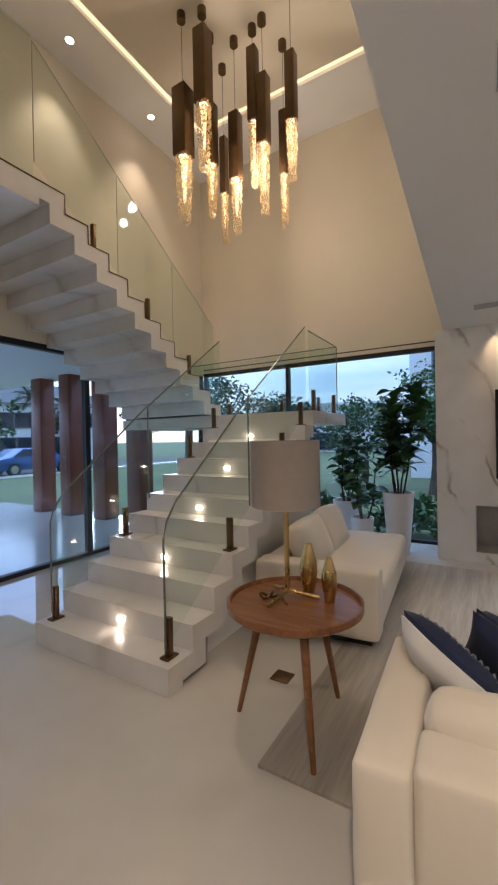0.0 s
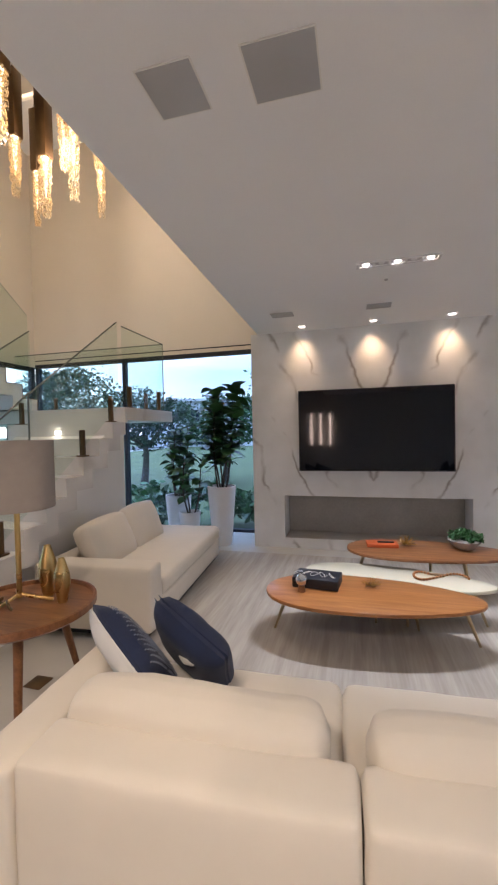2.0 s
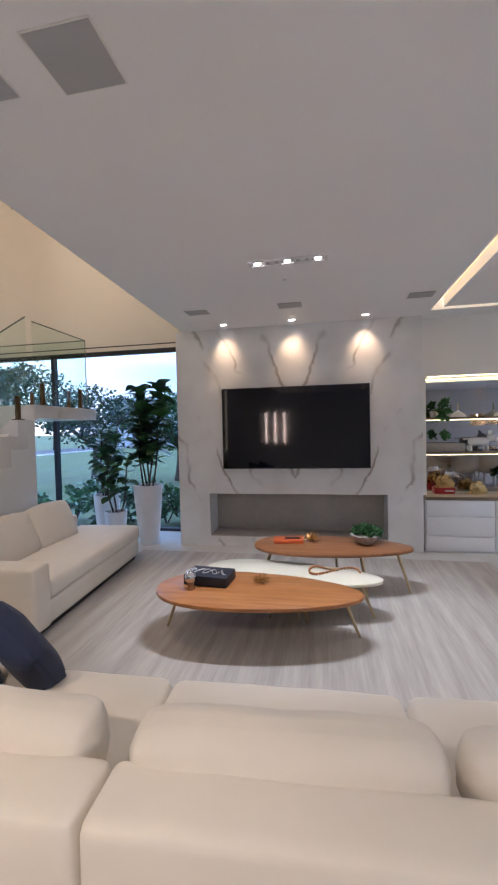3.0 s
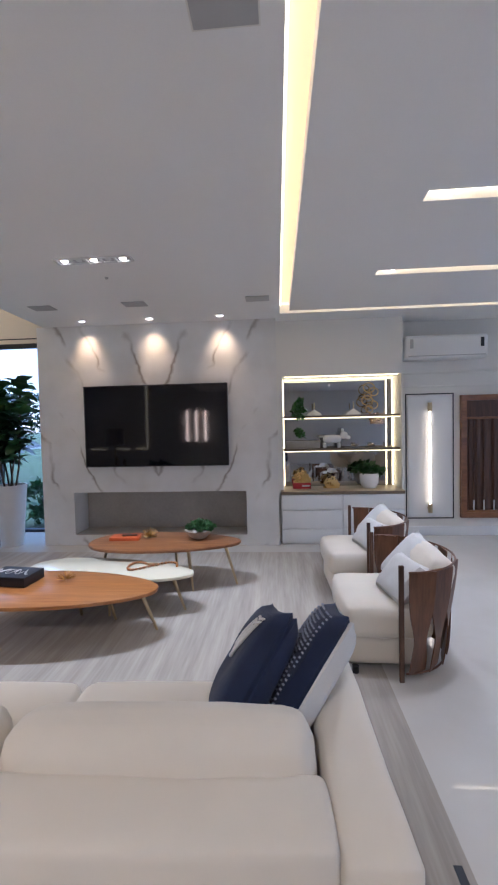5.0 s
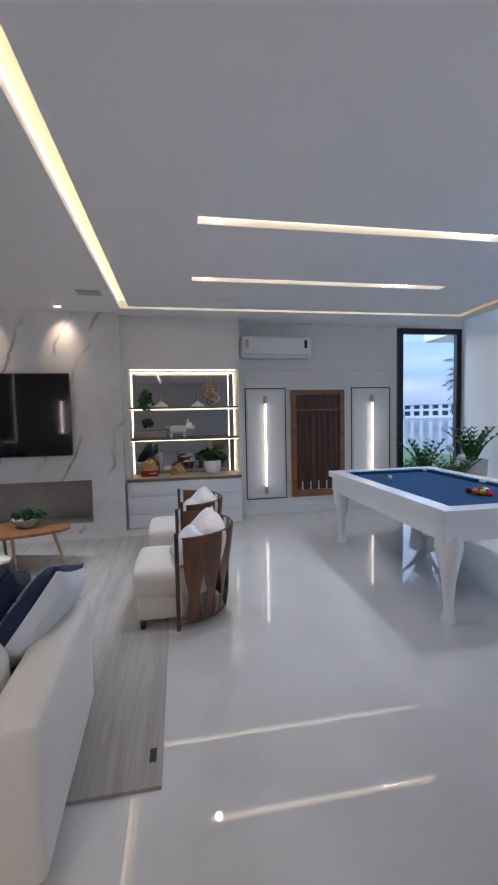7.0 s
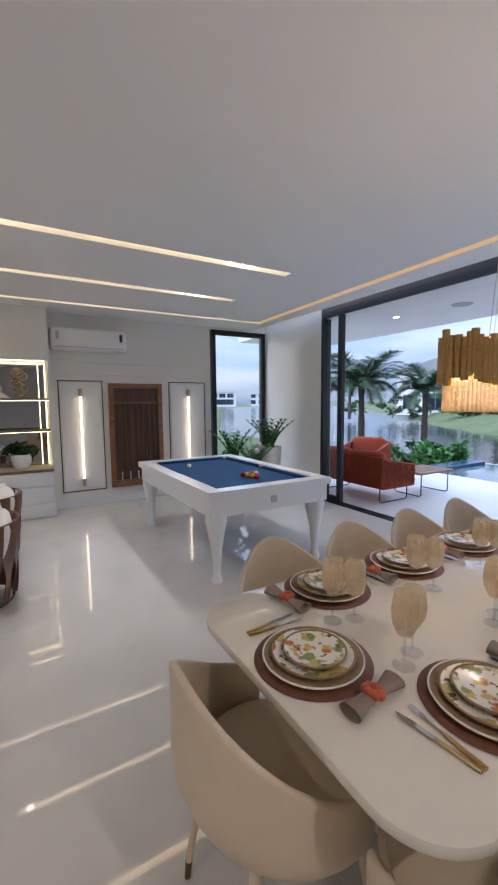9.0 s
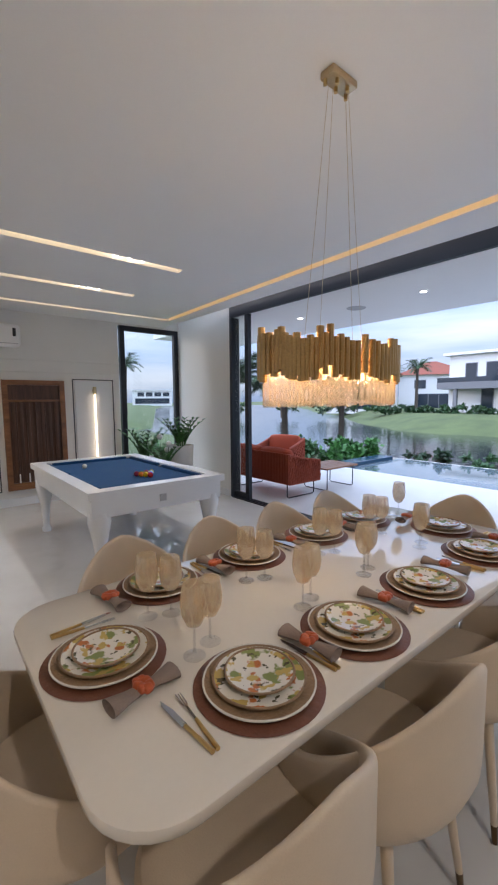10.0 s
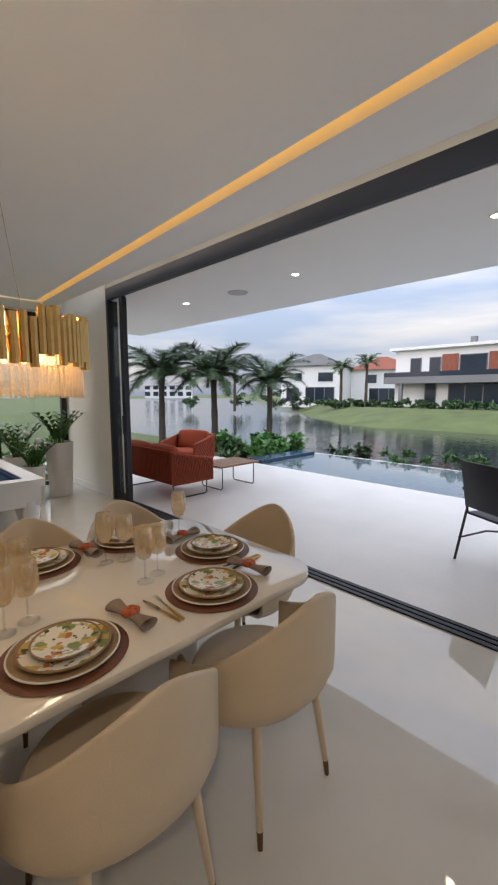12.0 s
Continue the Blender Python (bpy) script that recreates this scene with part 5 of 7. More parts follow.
def wine_glass(x, y, k):
    g = thing("wine_glass", "amber tulip wine glass with clear stem on the dining table", "glass", (x, y, TH + 0.001), group="wine glasses")
    b = part("bowl", lathe([(0.004, 0.09 * k), (0.022, 0.10 * k), (0.036, 0.13 * k), (0.040, 0.165 * k), (0.033, 0.225 * k), (0.0315, 0.225 * k), (0.0385, 0.165 * k), (0.034, 0.13 * k), (0.020, 0.103 * k), (0, 0.095 * k)], 28), "amber", g)
    s = part("stem", lathe([(0, 0), (0.033, 0.001), (0.033, 0.003), (0.006, 0.008), (0.004, 0.02), (0.0038, 0.09 * k), (0.006, 0.094 * k), (0, 0.094 * k)], 24), "stem_glass", g)
    s.visible_shadow = False


M["stem_glass"] = pane_glass("stem_glass", (0.93, 0.93, 0.93), 1.6)


def dining_chandelier():
    cx, cy, z0, z1 = 6.52, 1.02, 1.475, 1.76
    c = thing("chandelier", "oval chandelier of gold tubes over lit glass rods", "chandelier", (cx, cy, 0))
    part("canopy", box(-0.075, 0.075, -0.034, 0.034, CEIL - 0.03, CEIL, 0.005), "brass", c)
    for k in range(5):
        part("canopy_bolt", rod((-0.064 + 0.032 * k, 0.016 * (-1) ** k, CEIL - 0.05), (-0.064 + 0.032 * k, 0.016 * (-1) ** k, CEIL - 0.03), 0.008), "gold", c)
    for x, y in ((-0.06, 0.0), (0.06, 0.0), (0.0, 0.03), (0.0, -0.03)):
        part("cable", rod((x, y, CEIL - 0.03), (x * 3.2, y * 3, z1 - 0.04), 0.0009, None, 5), "brass", c)
    a, b = 0.375, 0.15
    rnd = random.Random(8)
    n = 80
    pts = []
    for i in range(n):
        t = 2 * math.pi * i / n
        ct, st = math.cos(t), math.sin(t)
        pts.append((a * math.copysign(abs(ct) ** 0.8, ct), b * math.copysign(abs(st) ** 0.7, st)))
    tube_mesh = part("gold_tube", rod((0, 0, 0), (0, 0, 0.15), 0.0140, None, 8), "old_gold", c, at=pose(*pts[0], z0 + 0.115))
    glass_mesh = part("glass_rod", rod((0, 0, 0), (0, 0, 0.15), 0.0100, None, 8), "lit_glass", c, at=pose(pts[0][0] * 0.95, pts[0][1] * 0.92, z0 + 0.005))
    for x, y in pts[1:]:
        again(tube_mesh, c, pose(x, y, z0 + 0.095 + 0.03 * rnd.random() + (0.03 if rnd.random() < 0.3 else 0)))
        again(glass_mesh, c, pose(x * 0.95, y * 0.92, z0 + 0.008 * rnd.random()))
    part("ring", sweep([(x * 0.97, y * 0.95, z0 + 0.18) for x, y in pts], 0.006, 6, True), "gold", c)
    part("glass_ring", sweep([(x * 0.92, y * 0.9, z0 + 0.022) for x, y in pts], 0.007, 6, True), "lit_glass", c)
    # one small bulb at the head of every third rod, and two down the middle
    bulb = part("bulb", lathe([(0, 0), (0.009, 0.006), (0.010, 0.022), (0.005, 0.040), (0, 0.042)], 10), "small_bulb", c, at=pose(-0.15, 0, z0 + 0.12))
    again(bulb, c, pose(0.15, 0, z0 + 0.12))
    for x, y in pts[::3]:
        again(bulb, c, pose(x * 0.86, y * 0.78, z0 + 0.118))


def lit_glass(name, tint=(0.9, 0.62, 0.32), clear=0.70):
    """Clear amber rods that scatter the bulbs' light inside."""
    m, n, l, b = shader(name)
    tr = n.new("ShaderNodeBsdfTranslucent")
    tr.inputs["Color"].default_value = (*tint, 1)
    tp = n.new("ShaderNodeBsdfTransparent")
    gl = n.new("ShaderNodeBsdfGlossy")
    gl.inputs["Roughness"].default_value = 0.08
    m1, m2 = n.new("ShaderNodeMixShader"), n.new("ShaderNodeMixShader")
    m1.inputs[0].default_value, m2.inputs[0].default_value = clear, 0.2
    l.new(tr.outputs[0], m1.inputs[1])
    l.new(tp.outputs[0], m1.inputs[2])
    l.new(m1.outputs[0], m2.inputs[1])
    l.new(gl.outputs[0], m2.inputs[2])
    l.new(m2.outputs[0], n["Material Output"].inputs["Surface"])
    n.remove(b)
    return m


M["lit_glass"] = lit_glass("lit_glass_rod", (1.0, 0.74, 0.38), 0.76)
M["amber"] = lit_glass("amber_glass_bowl", (1.0, 0.76, 0.42), 0.70)
for x, y in ((5.71, 0.87), (6.16, 0.86), (6.56, 0.88), (7.05, 0.89), (5.70, 1.16), (6.14, 1.16), (6.60, 1.16), (7.02, 1.17), (7.46, 1.25)):
    wine_glass(x, y, 1.0)
    if x < 7.4:
        wine_glass(x + 0.075, y + 0.03 * (1 if y < 1 else -1), 0.92)
dining_chandelier()

# ---- stairwell pendants ----
PENDANTS = [(-1.69, 4.23, 5.57, 4.81, 4.14, 0.178),
            (-1.46, 4.31, 6.18, 5.35, 4.69, 0.158),
            (-1.56, 4.59, 5.59, 4.88, 4.32, 0.121),
            (-1.66, 5.0, 5.5, 4.78, 4.21, 0.087),
            (-1.34, 4.78, 5.52, 4.74, 4.16, 0.129),
            (-1.08, 4.77, 6.16, 5.31, 4.62, 0.112),
            (-0.93, 4.73, 5.74, 4.97, 4.25, 0.129),
            (-0.86, 5.12, 5.58, 4.81, 4.23, 0.096),
            (-0.51, 4.57, 5.66, 4.95, 4.4, 0.107)]


def crystal_drop(ln, w, seed):
    """A column of small broken crystals, denser at the top."""
    rnd = random.Random(seed)
    vs, fs = [], []
    for k in range(int(260 + 1500 * w)):
        f = rnd.random() ** 1.25
        a, q = rnd.random() * 6.283, w * (0.20 + 0.34 * rnd.random() ** 0.5) * (1 - 0.35 * f * f)
        p = Vector((q * math.cos(a), q * math.sin(a), -ln * f))
        m = Euler((0.5 * rnd.random() - 0.25, 0.5 * rnd.random() - 0.25, rnd.random() * 6.28)).to_matrix()
        s, h = 0.006 + 0.006 * rnd.random(), 0.009 + 0.014 * rnd.random()
        b = len(vs)
        vs += [p + m @ Vector(c) for c in ((s, 0, 0), (0, s, 0), (-s, 0, 0), (0, -s, 0), (0, 0, h), (0, 0, -h))]
        for u in range(4):
            fs += [(b + u, b + (u + 1) % 4, b + 4), (b + (u + 1) % 4, b + u, b + 5)]
    return vs, fs


M["crystal"] = lit_glass("lit_crystal_glass", (0.95, 0.80, 0.52), 0.40)
M["pendant_lens"] = glow("pendant_lens", (1.0, 0.82, 0.55), 2.2)


def cloud(name, data, material, parent, at):
    me = bpy.data.meshes.new(name)
    me.from_pydata([tuple(v) for v in data[0]], [], data[1])
    me.materials.append(M[material])
    ob = new(name, me)
    ob.parent, ob.matrix_basis = parent, at
    return ob


pend = thing("pendant_cluster", "cluster of bronze tubes with lit amber crystal hanging in the stairwell", "chandelier", (0, 0, 0))
for k, (x, y, zt, zb, zc, w) in enumerate(PENDANTS):
    zt, zb, zc = zt - 0.10, zb - 0.10, zc - 0.14
    p = part("bronze_tube", box(x - w / 2, x + w / 2, y - w / 2, y + w / 2, zb, zt, 0.006), "bronze", pend)
    tagged(cloud("crystal_drop", crystal_drop(zb - zc + 0.03, w, k), "crystal", p, pose(x, y, zb)), "lit amber crystal", kind="stuff")
    # glowing core, no lamp of its own, added so the crystals look lit from inside
    part("inner_light", rod((x, y, zb - 0.004), (x, y, zb - (zb - zc) * 0.72), w * 0.24, w * 0.06, 10), "crystal_core", p)
    part("lamp_lens", rod((x, y, zb + 0.01), (x, y, zb - 0.012), w * 0.34, w * 0.30, 10), "pendant_lens", p)
    part("cable", rod((x, y, zt), (x, y, HIGH + 0.02), 0.003, None, 5), "steel", p)
    part("ceiling_cap", rod((x, y, HIGH - 0.07), (x, y, HIGH + 0.02), 0.05, None, 14), "bronze", p)

# ---- ceiling fixtures ----
for x0, x1, y0, y1, lab in ((1.27, 1.47, 2.19, 2.41, "small square grey speaker grille flush in the ceiling"), (1.65, 1.89, 2.20, 2.44, "large square grey speaker grille flush in the ceiling"), (3.45, 3.665, 2.24, 2.455, "square grey speaker grille beside the light cove")):
    s = thing("ceiling_speaker", lab, "speaker", (0, 0, 0), group="ceiling speakers")
    part("grille", box(x0, x1, y0, y1, CEIL - 0.006, CEIL - 0.001, 0.002), "grey_grille", s)
    part("rim", slab(x0 - 0.006, x1 + 0.006, y0 - 0.006, y1 + 0.006, CEIL - 0.004, CEIL, [(x0, x1, y0, y1)]), "wall", s, smooth=False)
for x0, x1 in ((1.12, 1.36), (2.12, 2.36), (3.40, 3.64)):
    s = thing("ceiling_speaker", "small grey ceiling grille near the television wall", "speaker", (0, 0, 0), group="ceiling speakers")
    part("grille", box(x0, x1, 5.18, 5.34, CEIL - 0.008, CEIL - 0.001, 0.002), "grey_grille", s)
for sx in (1.38, 2.21, 3.05):
    s = thing("downlight", "small square lit downlight beside the television wall", "downlight", (sx, 5.84, CEIL), group="wall washers")
    part("frame", slab(-0.045, 0.045, -0.03, 0.03, -0.005, 0.0, [(-0.033, 0.033, -0.018, 0.018)]), "white", s, smooth=False)
    part("lens", box(-0.033, 0.033, -0.018, 0.018, -0.003, 0.004), "bulb", s, smooth=False)
s = thing("spot_strip", "row of five square ceiling spots, three of them lit", "spot strip", (2.02, 4.10, CEIL))
part("frame", slab(0, 0.60, 0, 0.10, -0.012, 0.0, [(0.02 + 0.115 * k, 0.118 + 0.115 * k, 0.014, 0.086) for k in range(5)]), "white", s, smooth=False)
for k in range(5):
    part("reflector", box(0.022 + 0.115 * k, 0.116 + 0.115 * k, 0.016, 0.084, -0.003, 0.004), "grey_grille", s, smooth=False)
    part("lens", lathe([(0, -0.006), (0.022, -0.006), (0.024, -0.003), (0, -0.003)], 16, pose(0.069 + 0.115 * k, 0.05, 0)), "bulb" if k % 2 == 0 else "white", s)
s = thing("smoke_detector", "tiny dark sensor on the ceiling", "sensor", (2.26, 4.52, CEIL))
part("body", lathe([(0, -0.014), (0.012, -0.012), (0.016, 0.0), (0, 0)], 14), "grey_grille", s)


def round_light(name, lab, place, r=0.045, group="slot downlights"):
    s = thing(name, lab, "downlight", place, group=group)
    part("ring", lathe([(r * 0.75, -0.004), (r, -0.005), (r * 1.05, 0.0), (r * 0.75, 0.0)], 24), "white", s)
    part("lens", lathe([(0, -0.003), (r * 0.74, -0.003), (r * 0.74, 0.004), (0, 0.004)], 20), "bulb", s)


for y in (3.545, 4.715):
    for x in (4.72, 6.60, 6.72, 6.84):
        round_light("downlight", "small lit spot inside a ceiling light slot", (x, y, CEIL + 0.012), 0.021)
for x, y in ((-3.0, 3.75), (-3.0, 5.1), (-3.0, 2.6)):
    round_light("downlight", "lit round downlight in the stairwell ceiling", (x, y, HIGH), 0.06, "stairwell downlights")

# ---- objects on tables and shelves ----
def figure(name, lab, cat, at, turn=0, group=""):
    return thing(name, lab, cat, at, turn, group)


TA, TB, TC = 0.346, 0.316, 0.416
o = figure("box", "black patterned decorative box on the amber coffee table", "box", (1.70, 3.96, TA), -6)
part("body", box(-0.17, 0.17, -0.11, 0.11, 0, 0.075, 0.006), "black", o)
for k in range(5):
    part("scroll", sweep([(-0.15 + 0.065 * k + 0.03 * math.cos(a), 0.045 * math.sin(a * 1.3 + k), 0.077) for a in np.linspace(0, 5.5, 24)], 0.0022, 5), "white_print", o)
o = figure("ornament", "polished silver faceted ball on a walnut stub", "ornament", (1.60, 3.80, TA))
part("ball", lathe([(0.045 * math.sin(math.pi * i / 7), 0.085 - 0.045 * math.cos(math.pi * i / 7)) for i in range(8)], 9), "brass_steel", o)
part("stub", lathe([(0, 0), (0.03, 0), (0.022, 0.045), (0, 0.045)], 14), "wood", o)


def urchin(at, r, n, lab):
    o = figure("ornament", lab, "ornament", at)
    rnd = random.Random(n)
    bm = bmesh.new()
    for k in range(n):
        z = rnd.random() * 0.95 + 0.05
        a = rnd.random() * 6.283
        q = math.sqrt(max(0, 1 - z * z))
        rod((0, 0, 0.012), (r * q * math.cos(a), r * q * math.sin(a), 0.012 + r * z * 0.85), 0.0028, 0.001, 4, bm)
    part("spikes", bm, "gold", o, kind="stuff")


urchin((2.09, 3.98, TA), 0.075, 44, "low spiky gold starburst ornament on the amber table")
urchin((2.44, 4.90, TC), 0.10, 70, "spiky gold wire ball on the amber table")
o = figure("book", "orange hardback book on the amber coffee table", "book", (2.22, 4.86, TC), 4)
part("cover", box(-0.14, 0.14, -0.075, 0.075, 0, 0.032, 0.003), "orange", o)
part("bookmark", box(-0.04, 0.11, -0.02, 0.01, 0.033, 0.044, 0.004), "black", o)
o = figure("bowl", "ribbed grey bowl heaped with green moss", "bowl", (2.93, 4.88, TC))
bm = bmesh.new()
ring = [[bm.verts.new(((0.05 + 0.085 * j / 5) * (1 + 0.06 * math.cos(12 * 6.2832 * i / 48) * j / 5) * math.cos(6.2832 * i / 48),
                       (0.05 + 0.085 * j / 5) * (1 + 0.06 * math.cos(12 * 6.2832 * i / 48) * j / 5) * math.sin(6.2832 * i / 48), 0.085 * (j / 5) ** 1.4)) for i in range(48)] for j in range(6)]
for a, b in zip(ring, ring[1:]):
    for i in range(48):
        bm.faces.new([a[i], a[(i + 1) % 48], b[(i + 1) % 48], b[i]])
bm.faces.new(ring[0])
bm.faces.new(ring[-1])
part("bowl_body", bm, "concrete", o)


def leaf_mesh(ln, w, bend=0.25, seg=4):
    """A leaf along +x, its stalk at the origin, arched downwards."""
    bm = bmesh.new()
    rows = []
    for i in range(seg + 1):
        f = i / seg
        half = w / 2 * math.sin(math.pi * min(1, f ** 0.8 * 0.97 + 0.02)) ** 0.8
        z = bend * ln * (f - 1.5 * f * f)
        rows.append([bm.verts.new((ln * f, -half, z + 0.15 * half)), bm.verts.new((ln * f, 0, z - 0.05 * half)), bm.verts.new((ln * f, half, z + 0.15 * half))])
    for a, b in zip(rows, rows[1:]):
        for j in (0, 1):
            bm.faces.new([a[j], a[j + 1], b[j + 1], b[j]])
    return bm


def leaf_cloud(n, radii, ln, w, seed, spread=0.6):
    """Very many small leaves in an uneven crown."""
    rnd = random.Random(seed)
    me_v, me_f = [], []
    clumps = []
    for k in range(max(3, n // 45)):
        a, z, r = rnd.random() * 6.283, rnd.random() * 2 - 1, rnd.random() ** 0.4
        q = math.sqrt(1 - z * z)
        clumps.append(Vector((radii[0] * r * q * math.cos(a), radii[1] * r * q * math.sin(a), radii[2] * r * z)))
    for i in range(n):
        c = clumps[rnd.randrange(len(clumps))]
        p = c + Vector([rnd.gauss(0, 0.22) * min(q, 1.5 * min(radii)) * spread for q in radii])
        d = Vector((rnd.gauss(0, 1), rnd.gauss(0, 1), rnd.gauss(0.2, 0.7))).normalized()
        s = d.cross(Vector((rnd.gauss(0, 1), rnd.gauss(0, 1), rnd.gauss(0, 1)))).normalized()
        k = 0.7 + 0.6 * rnd.random()
        b = len(me_v)
        me_v += [p, p + d * ln * k * 0.5 + s * w * k / 2, p + d * ln * k, p + d * ln * k * 0.5 - s * w * k / 2]
        me_f.append((b, b + 1, b + 2, b + 3))
    return me_v, me_f


def cloud_part(name, data, material, parent, at=None):
    me = bpy.data.meshes.new(name)
    me.from_pydata([tuple(v) for v in data[0]], [], data[1])
    me.materials.append(M[material])
    ob = new(name, me)
    ob.parent = parent
    if at is not None:
        ob.matrix_basis = at
    tagged(ob, kind="stuff")
    return ob


cloud_part("moss", leaf_cloud(1500, (0.14, 0.14, 0.04), 0.03, 0.022, 5), "leaf", o, pose(0, 0, 0.115))
o = figure("bead_garland", "wooden bead garland lying on the cream table", "garland", (2.62, 4.36, TB))
path = [(0.22 * math.cos(a) * (1 - 0.05 * a), 0.09 * math.sin(2 * a), 0.012) for a in np.linspace(0, 4.4, 60)]
part("cord", sweep(path, 0.006, 6), "wood", o)
for k in range(0, 60, 2):
    part("bead", lathe([(0.011 * math.sin(math.pi * i / 5), -0.011 * math.cos(math.pi * i / 5)) for i in range(6)], 8, pose(*path[k])), "oak", o)
part("tassel", rod(path[-1], (path[-1][0] + 0.10, path[-1][1] - 0.02, 0.012), 0.009, 0.014, 8), "woven", o)
tag = figure("rug_label", "small black label sewn to the rug corner", "label", (4.26, 2.37, 0.016))
part("patch", box(-0.014, 0.014, -0.035, 0.035, 0.0, 0.003), "black", tag)


def rosette(at, r, lab, turn):
    """A folded gold rose."""
    o = figure("sculpture", lab, "sculpture", at, turn, "gold roses")
    part("core", lathe([(r * 0.95 * math.sin(math.pi * i / 12), r - r * math.cos(math.pi * i / 12)) for i in range(13)], 22), "gold", o)
    for k in range(14):
        a = 2.4 * k
        q = 0.25 + 0.055 * k
        part("petal", soft(r * 0.9, r * 0.10, r * 0.62, r * 0.05, 0.0, 4, m=pose(r * q * math.cos(a), -r * 0.85 + 0.02 * r * k, r + r * q * math.sin(a) - r * 0.3, 0, -math.degrees(a) + 90, 0)), "gold", o)


rosette((4.00, 6.36, 0.735), 0.075, "folded gold rose on a red box", 0)
rosette((4.37, 6.36, 0.66), 0.072, "folded gold rose on the oak counter", 8)
o = figure("box", "red keepsake box under a gold rose", "box", (4.0, 6.36, 0.66))
part("body", box(-0.115, 0.115, -0.08, 0.08, 0, 0.075, 0.004), mat("red_paper", (0.35, 0.012, 0.015), 0.5, vary=0.08), o)
part("band", box(0.0, 0.10, -0.083, -0.079, 0.03, 0.045), "white_print", o, smooth=False)
o = figure("planter", "faceted white planter with green leaves on the counter", "planter", (4.86, 6.34, 0.66))
part("pot", lathe([(0, 0), (0.085, 0), (0.12, 0.06), (0.125, 0.16), (0.112, 0.185), (0.10, 0.17), (0, 0.14)], 9), "white", o)
cloud_part("foliage", leaf_cloud(360, (0.19, 0.11, 0.07), 0.08, 0.045, 8), "leaf2", o, pose(0, 0, 0.23))
# the figure of a standing dog is one plain shape
dog = bmesh.new()
for sx, sy, sz, m in ((0.20, 0.085, 0.085, pose(0, 0, 0.055)), (0.085, 0.075, 0.08, pose(0.125, 0, 0.095)), (0.05, 0.05, 0.045, pose(0.17, 0, 0.09)), (0.035, 0.03, 0.06, pose(-0.08, 0.02, 0)),
                      (0.035, 0.03, 0.06, pose(-0.08, -0.02, 0)), (0.035, 0.03, 0.06, pose(0.07, 0.025, 0)), (0.035, 0.03, 0.06, pose(0.07, -0.025, 0)), (0.02, 0.014, 0.045, pose(0.11, 0.022, 0.165)), (0.02, 0.014, 0.045, pose(0.11, -0.022, 0.165)), (0.05, 0.02, 0.02, pose(-0.12, 0, 0.115))):
    join(dog, soft(sx, sy, sz, min(sx, sy, sz) * 0.45, 0, 5, m=m))
d = part("dog_statue", dog, "white")
d.matrix_basis = pose(4.40, 6.36, 1.173) @ Matrix.Scale(1.2, 4)
tagged(d, "white faceted dog figurine on the middle niche shelf", "figurine")
o = figure("plinth_box", "low grey stone tray on the middle shelf", "tray", (4.02, 6.38, 1.173))
part("slab", box(-0.22, 0.22, -0.06, 0.06, 0, 0.10, 0.006), "concrete", o)
for x in (4.18, 4.68):
    o = figure("bell", "white ceramic bell ornament on the upper shelf", "ornament", (x, 6.38, 1.593), group="ceramic bells")
    part("body", lathe([(0.10, 0), (0.085, 0.03), (0.03, 0.065), (0.012, 0.08), (0, 0.085)], 22), "white", o)
    part("stem", rod((0, 0, 0.08), (0, 0, 0.17), 0.007, 0.009, 8), "brass", o)
o = figure("sculpture", "tangle of gold rings on the upper shelf", "sculpture", (4.88, 6.36, 1.593))
for k in range(6):
    r = 0.045 + 0.012 * (k % 3)
    part("ring", sweep([(0.05 * math.sin(k * 1.9) + r * math.cos(a), 0.02 * math.cos(k) + 0.3 * r * math.sin(a), 0.07 + 0.055 * k + r * math.sin(a) * 0.9) for a in np.linspace(0, 6.2832, 25)[:-1]], 0.007, 6, True), "gold", o)
o = figure("trailing_plant", "green plant trailing from the upper shelf", "plant", (3.98, 6.36, 1.593))
part("pot", lathe([(0, 0), (0.05, 0), (0.06, 0.09), (0.05, 0.09), (0, 0.07)], 16), "white", o)
cloud_part("vines", leaf_cloud(420, (0.055, 0.045, 0.30), 0.055, 0.034, 12, 0.5), "leaf2", o, pose(0, -0.15, 0.0))

# ---- plants in pots ----


def pot(parent, r0, r1, h, material="matte_white"):
    part("planter", lathe([(0, 0), (r0, 0), (r1, h), (r1 - 0.02, h), (r1 - 0.03, h - 0.05), (0, h - 0.05)], 36), material, parent)
    part("soil", lathe([(0, h - 0.045), (r1 - 0.03, h - 0.045), (r1 - 0.03, h - 0.06), (0, h - 0.06)], 20), "soil", parent)


fig_leaf = leaf_mesh(0.18, 0.14, 0.30)
fig_me = bpy.data.meshes.new("leaf")
fig_leaf.to_mesh(fig_me)
fig_me.shade_smooth()
fig_me.materials.append(M["leaf"])
zz_leaf = leaf_mesh(0.12, 0.055, 0.2, 3)
zz_me = bpy.data.meshes.new("leaf")
zz_leaf.to_mesh(zz_me)
zz_me.shade_smooth()
zz_me.materials.append(M["leaf2"])


def leaf_on(parent, me, at):
    ob = new("leaf", me)
    ob.parent, ob.matrix_basis = parent, at


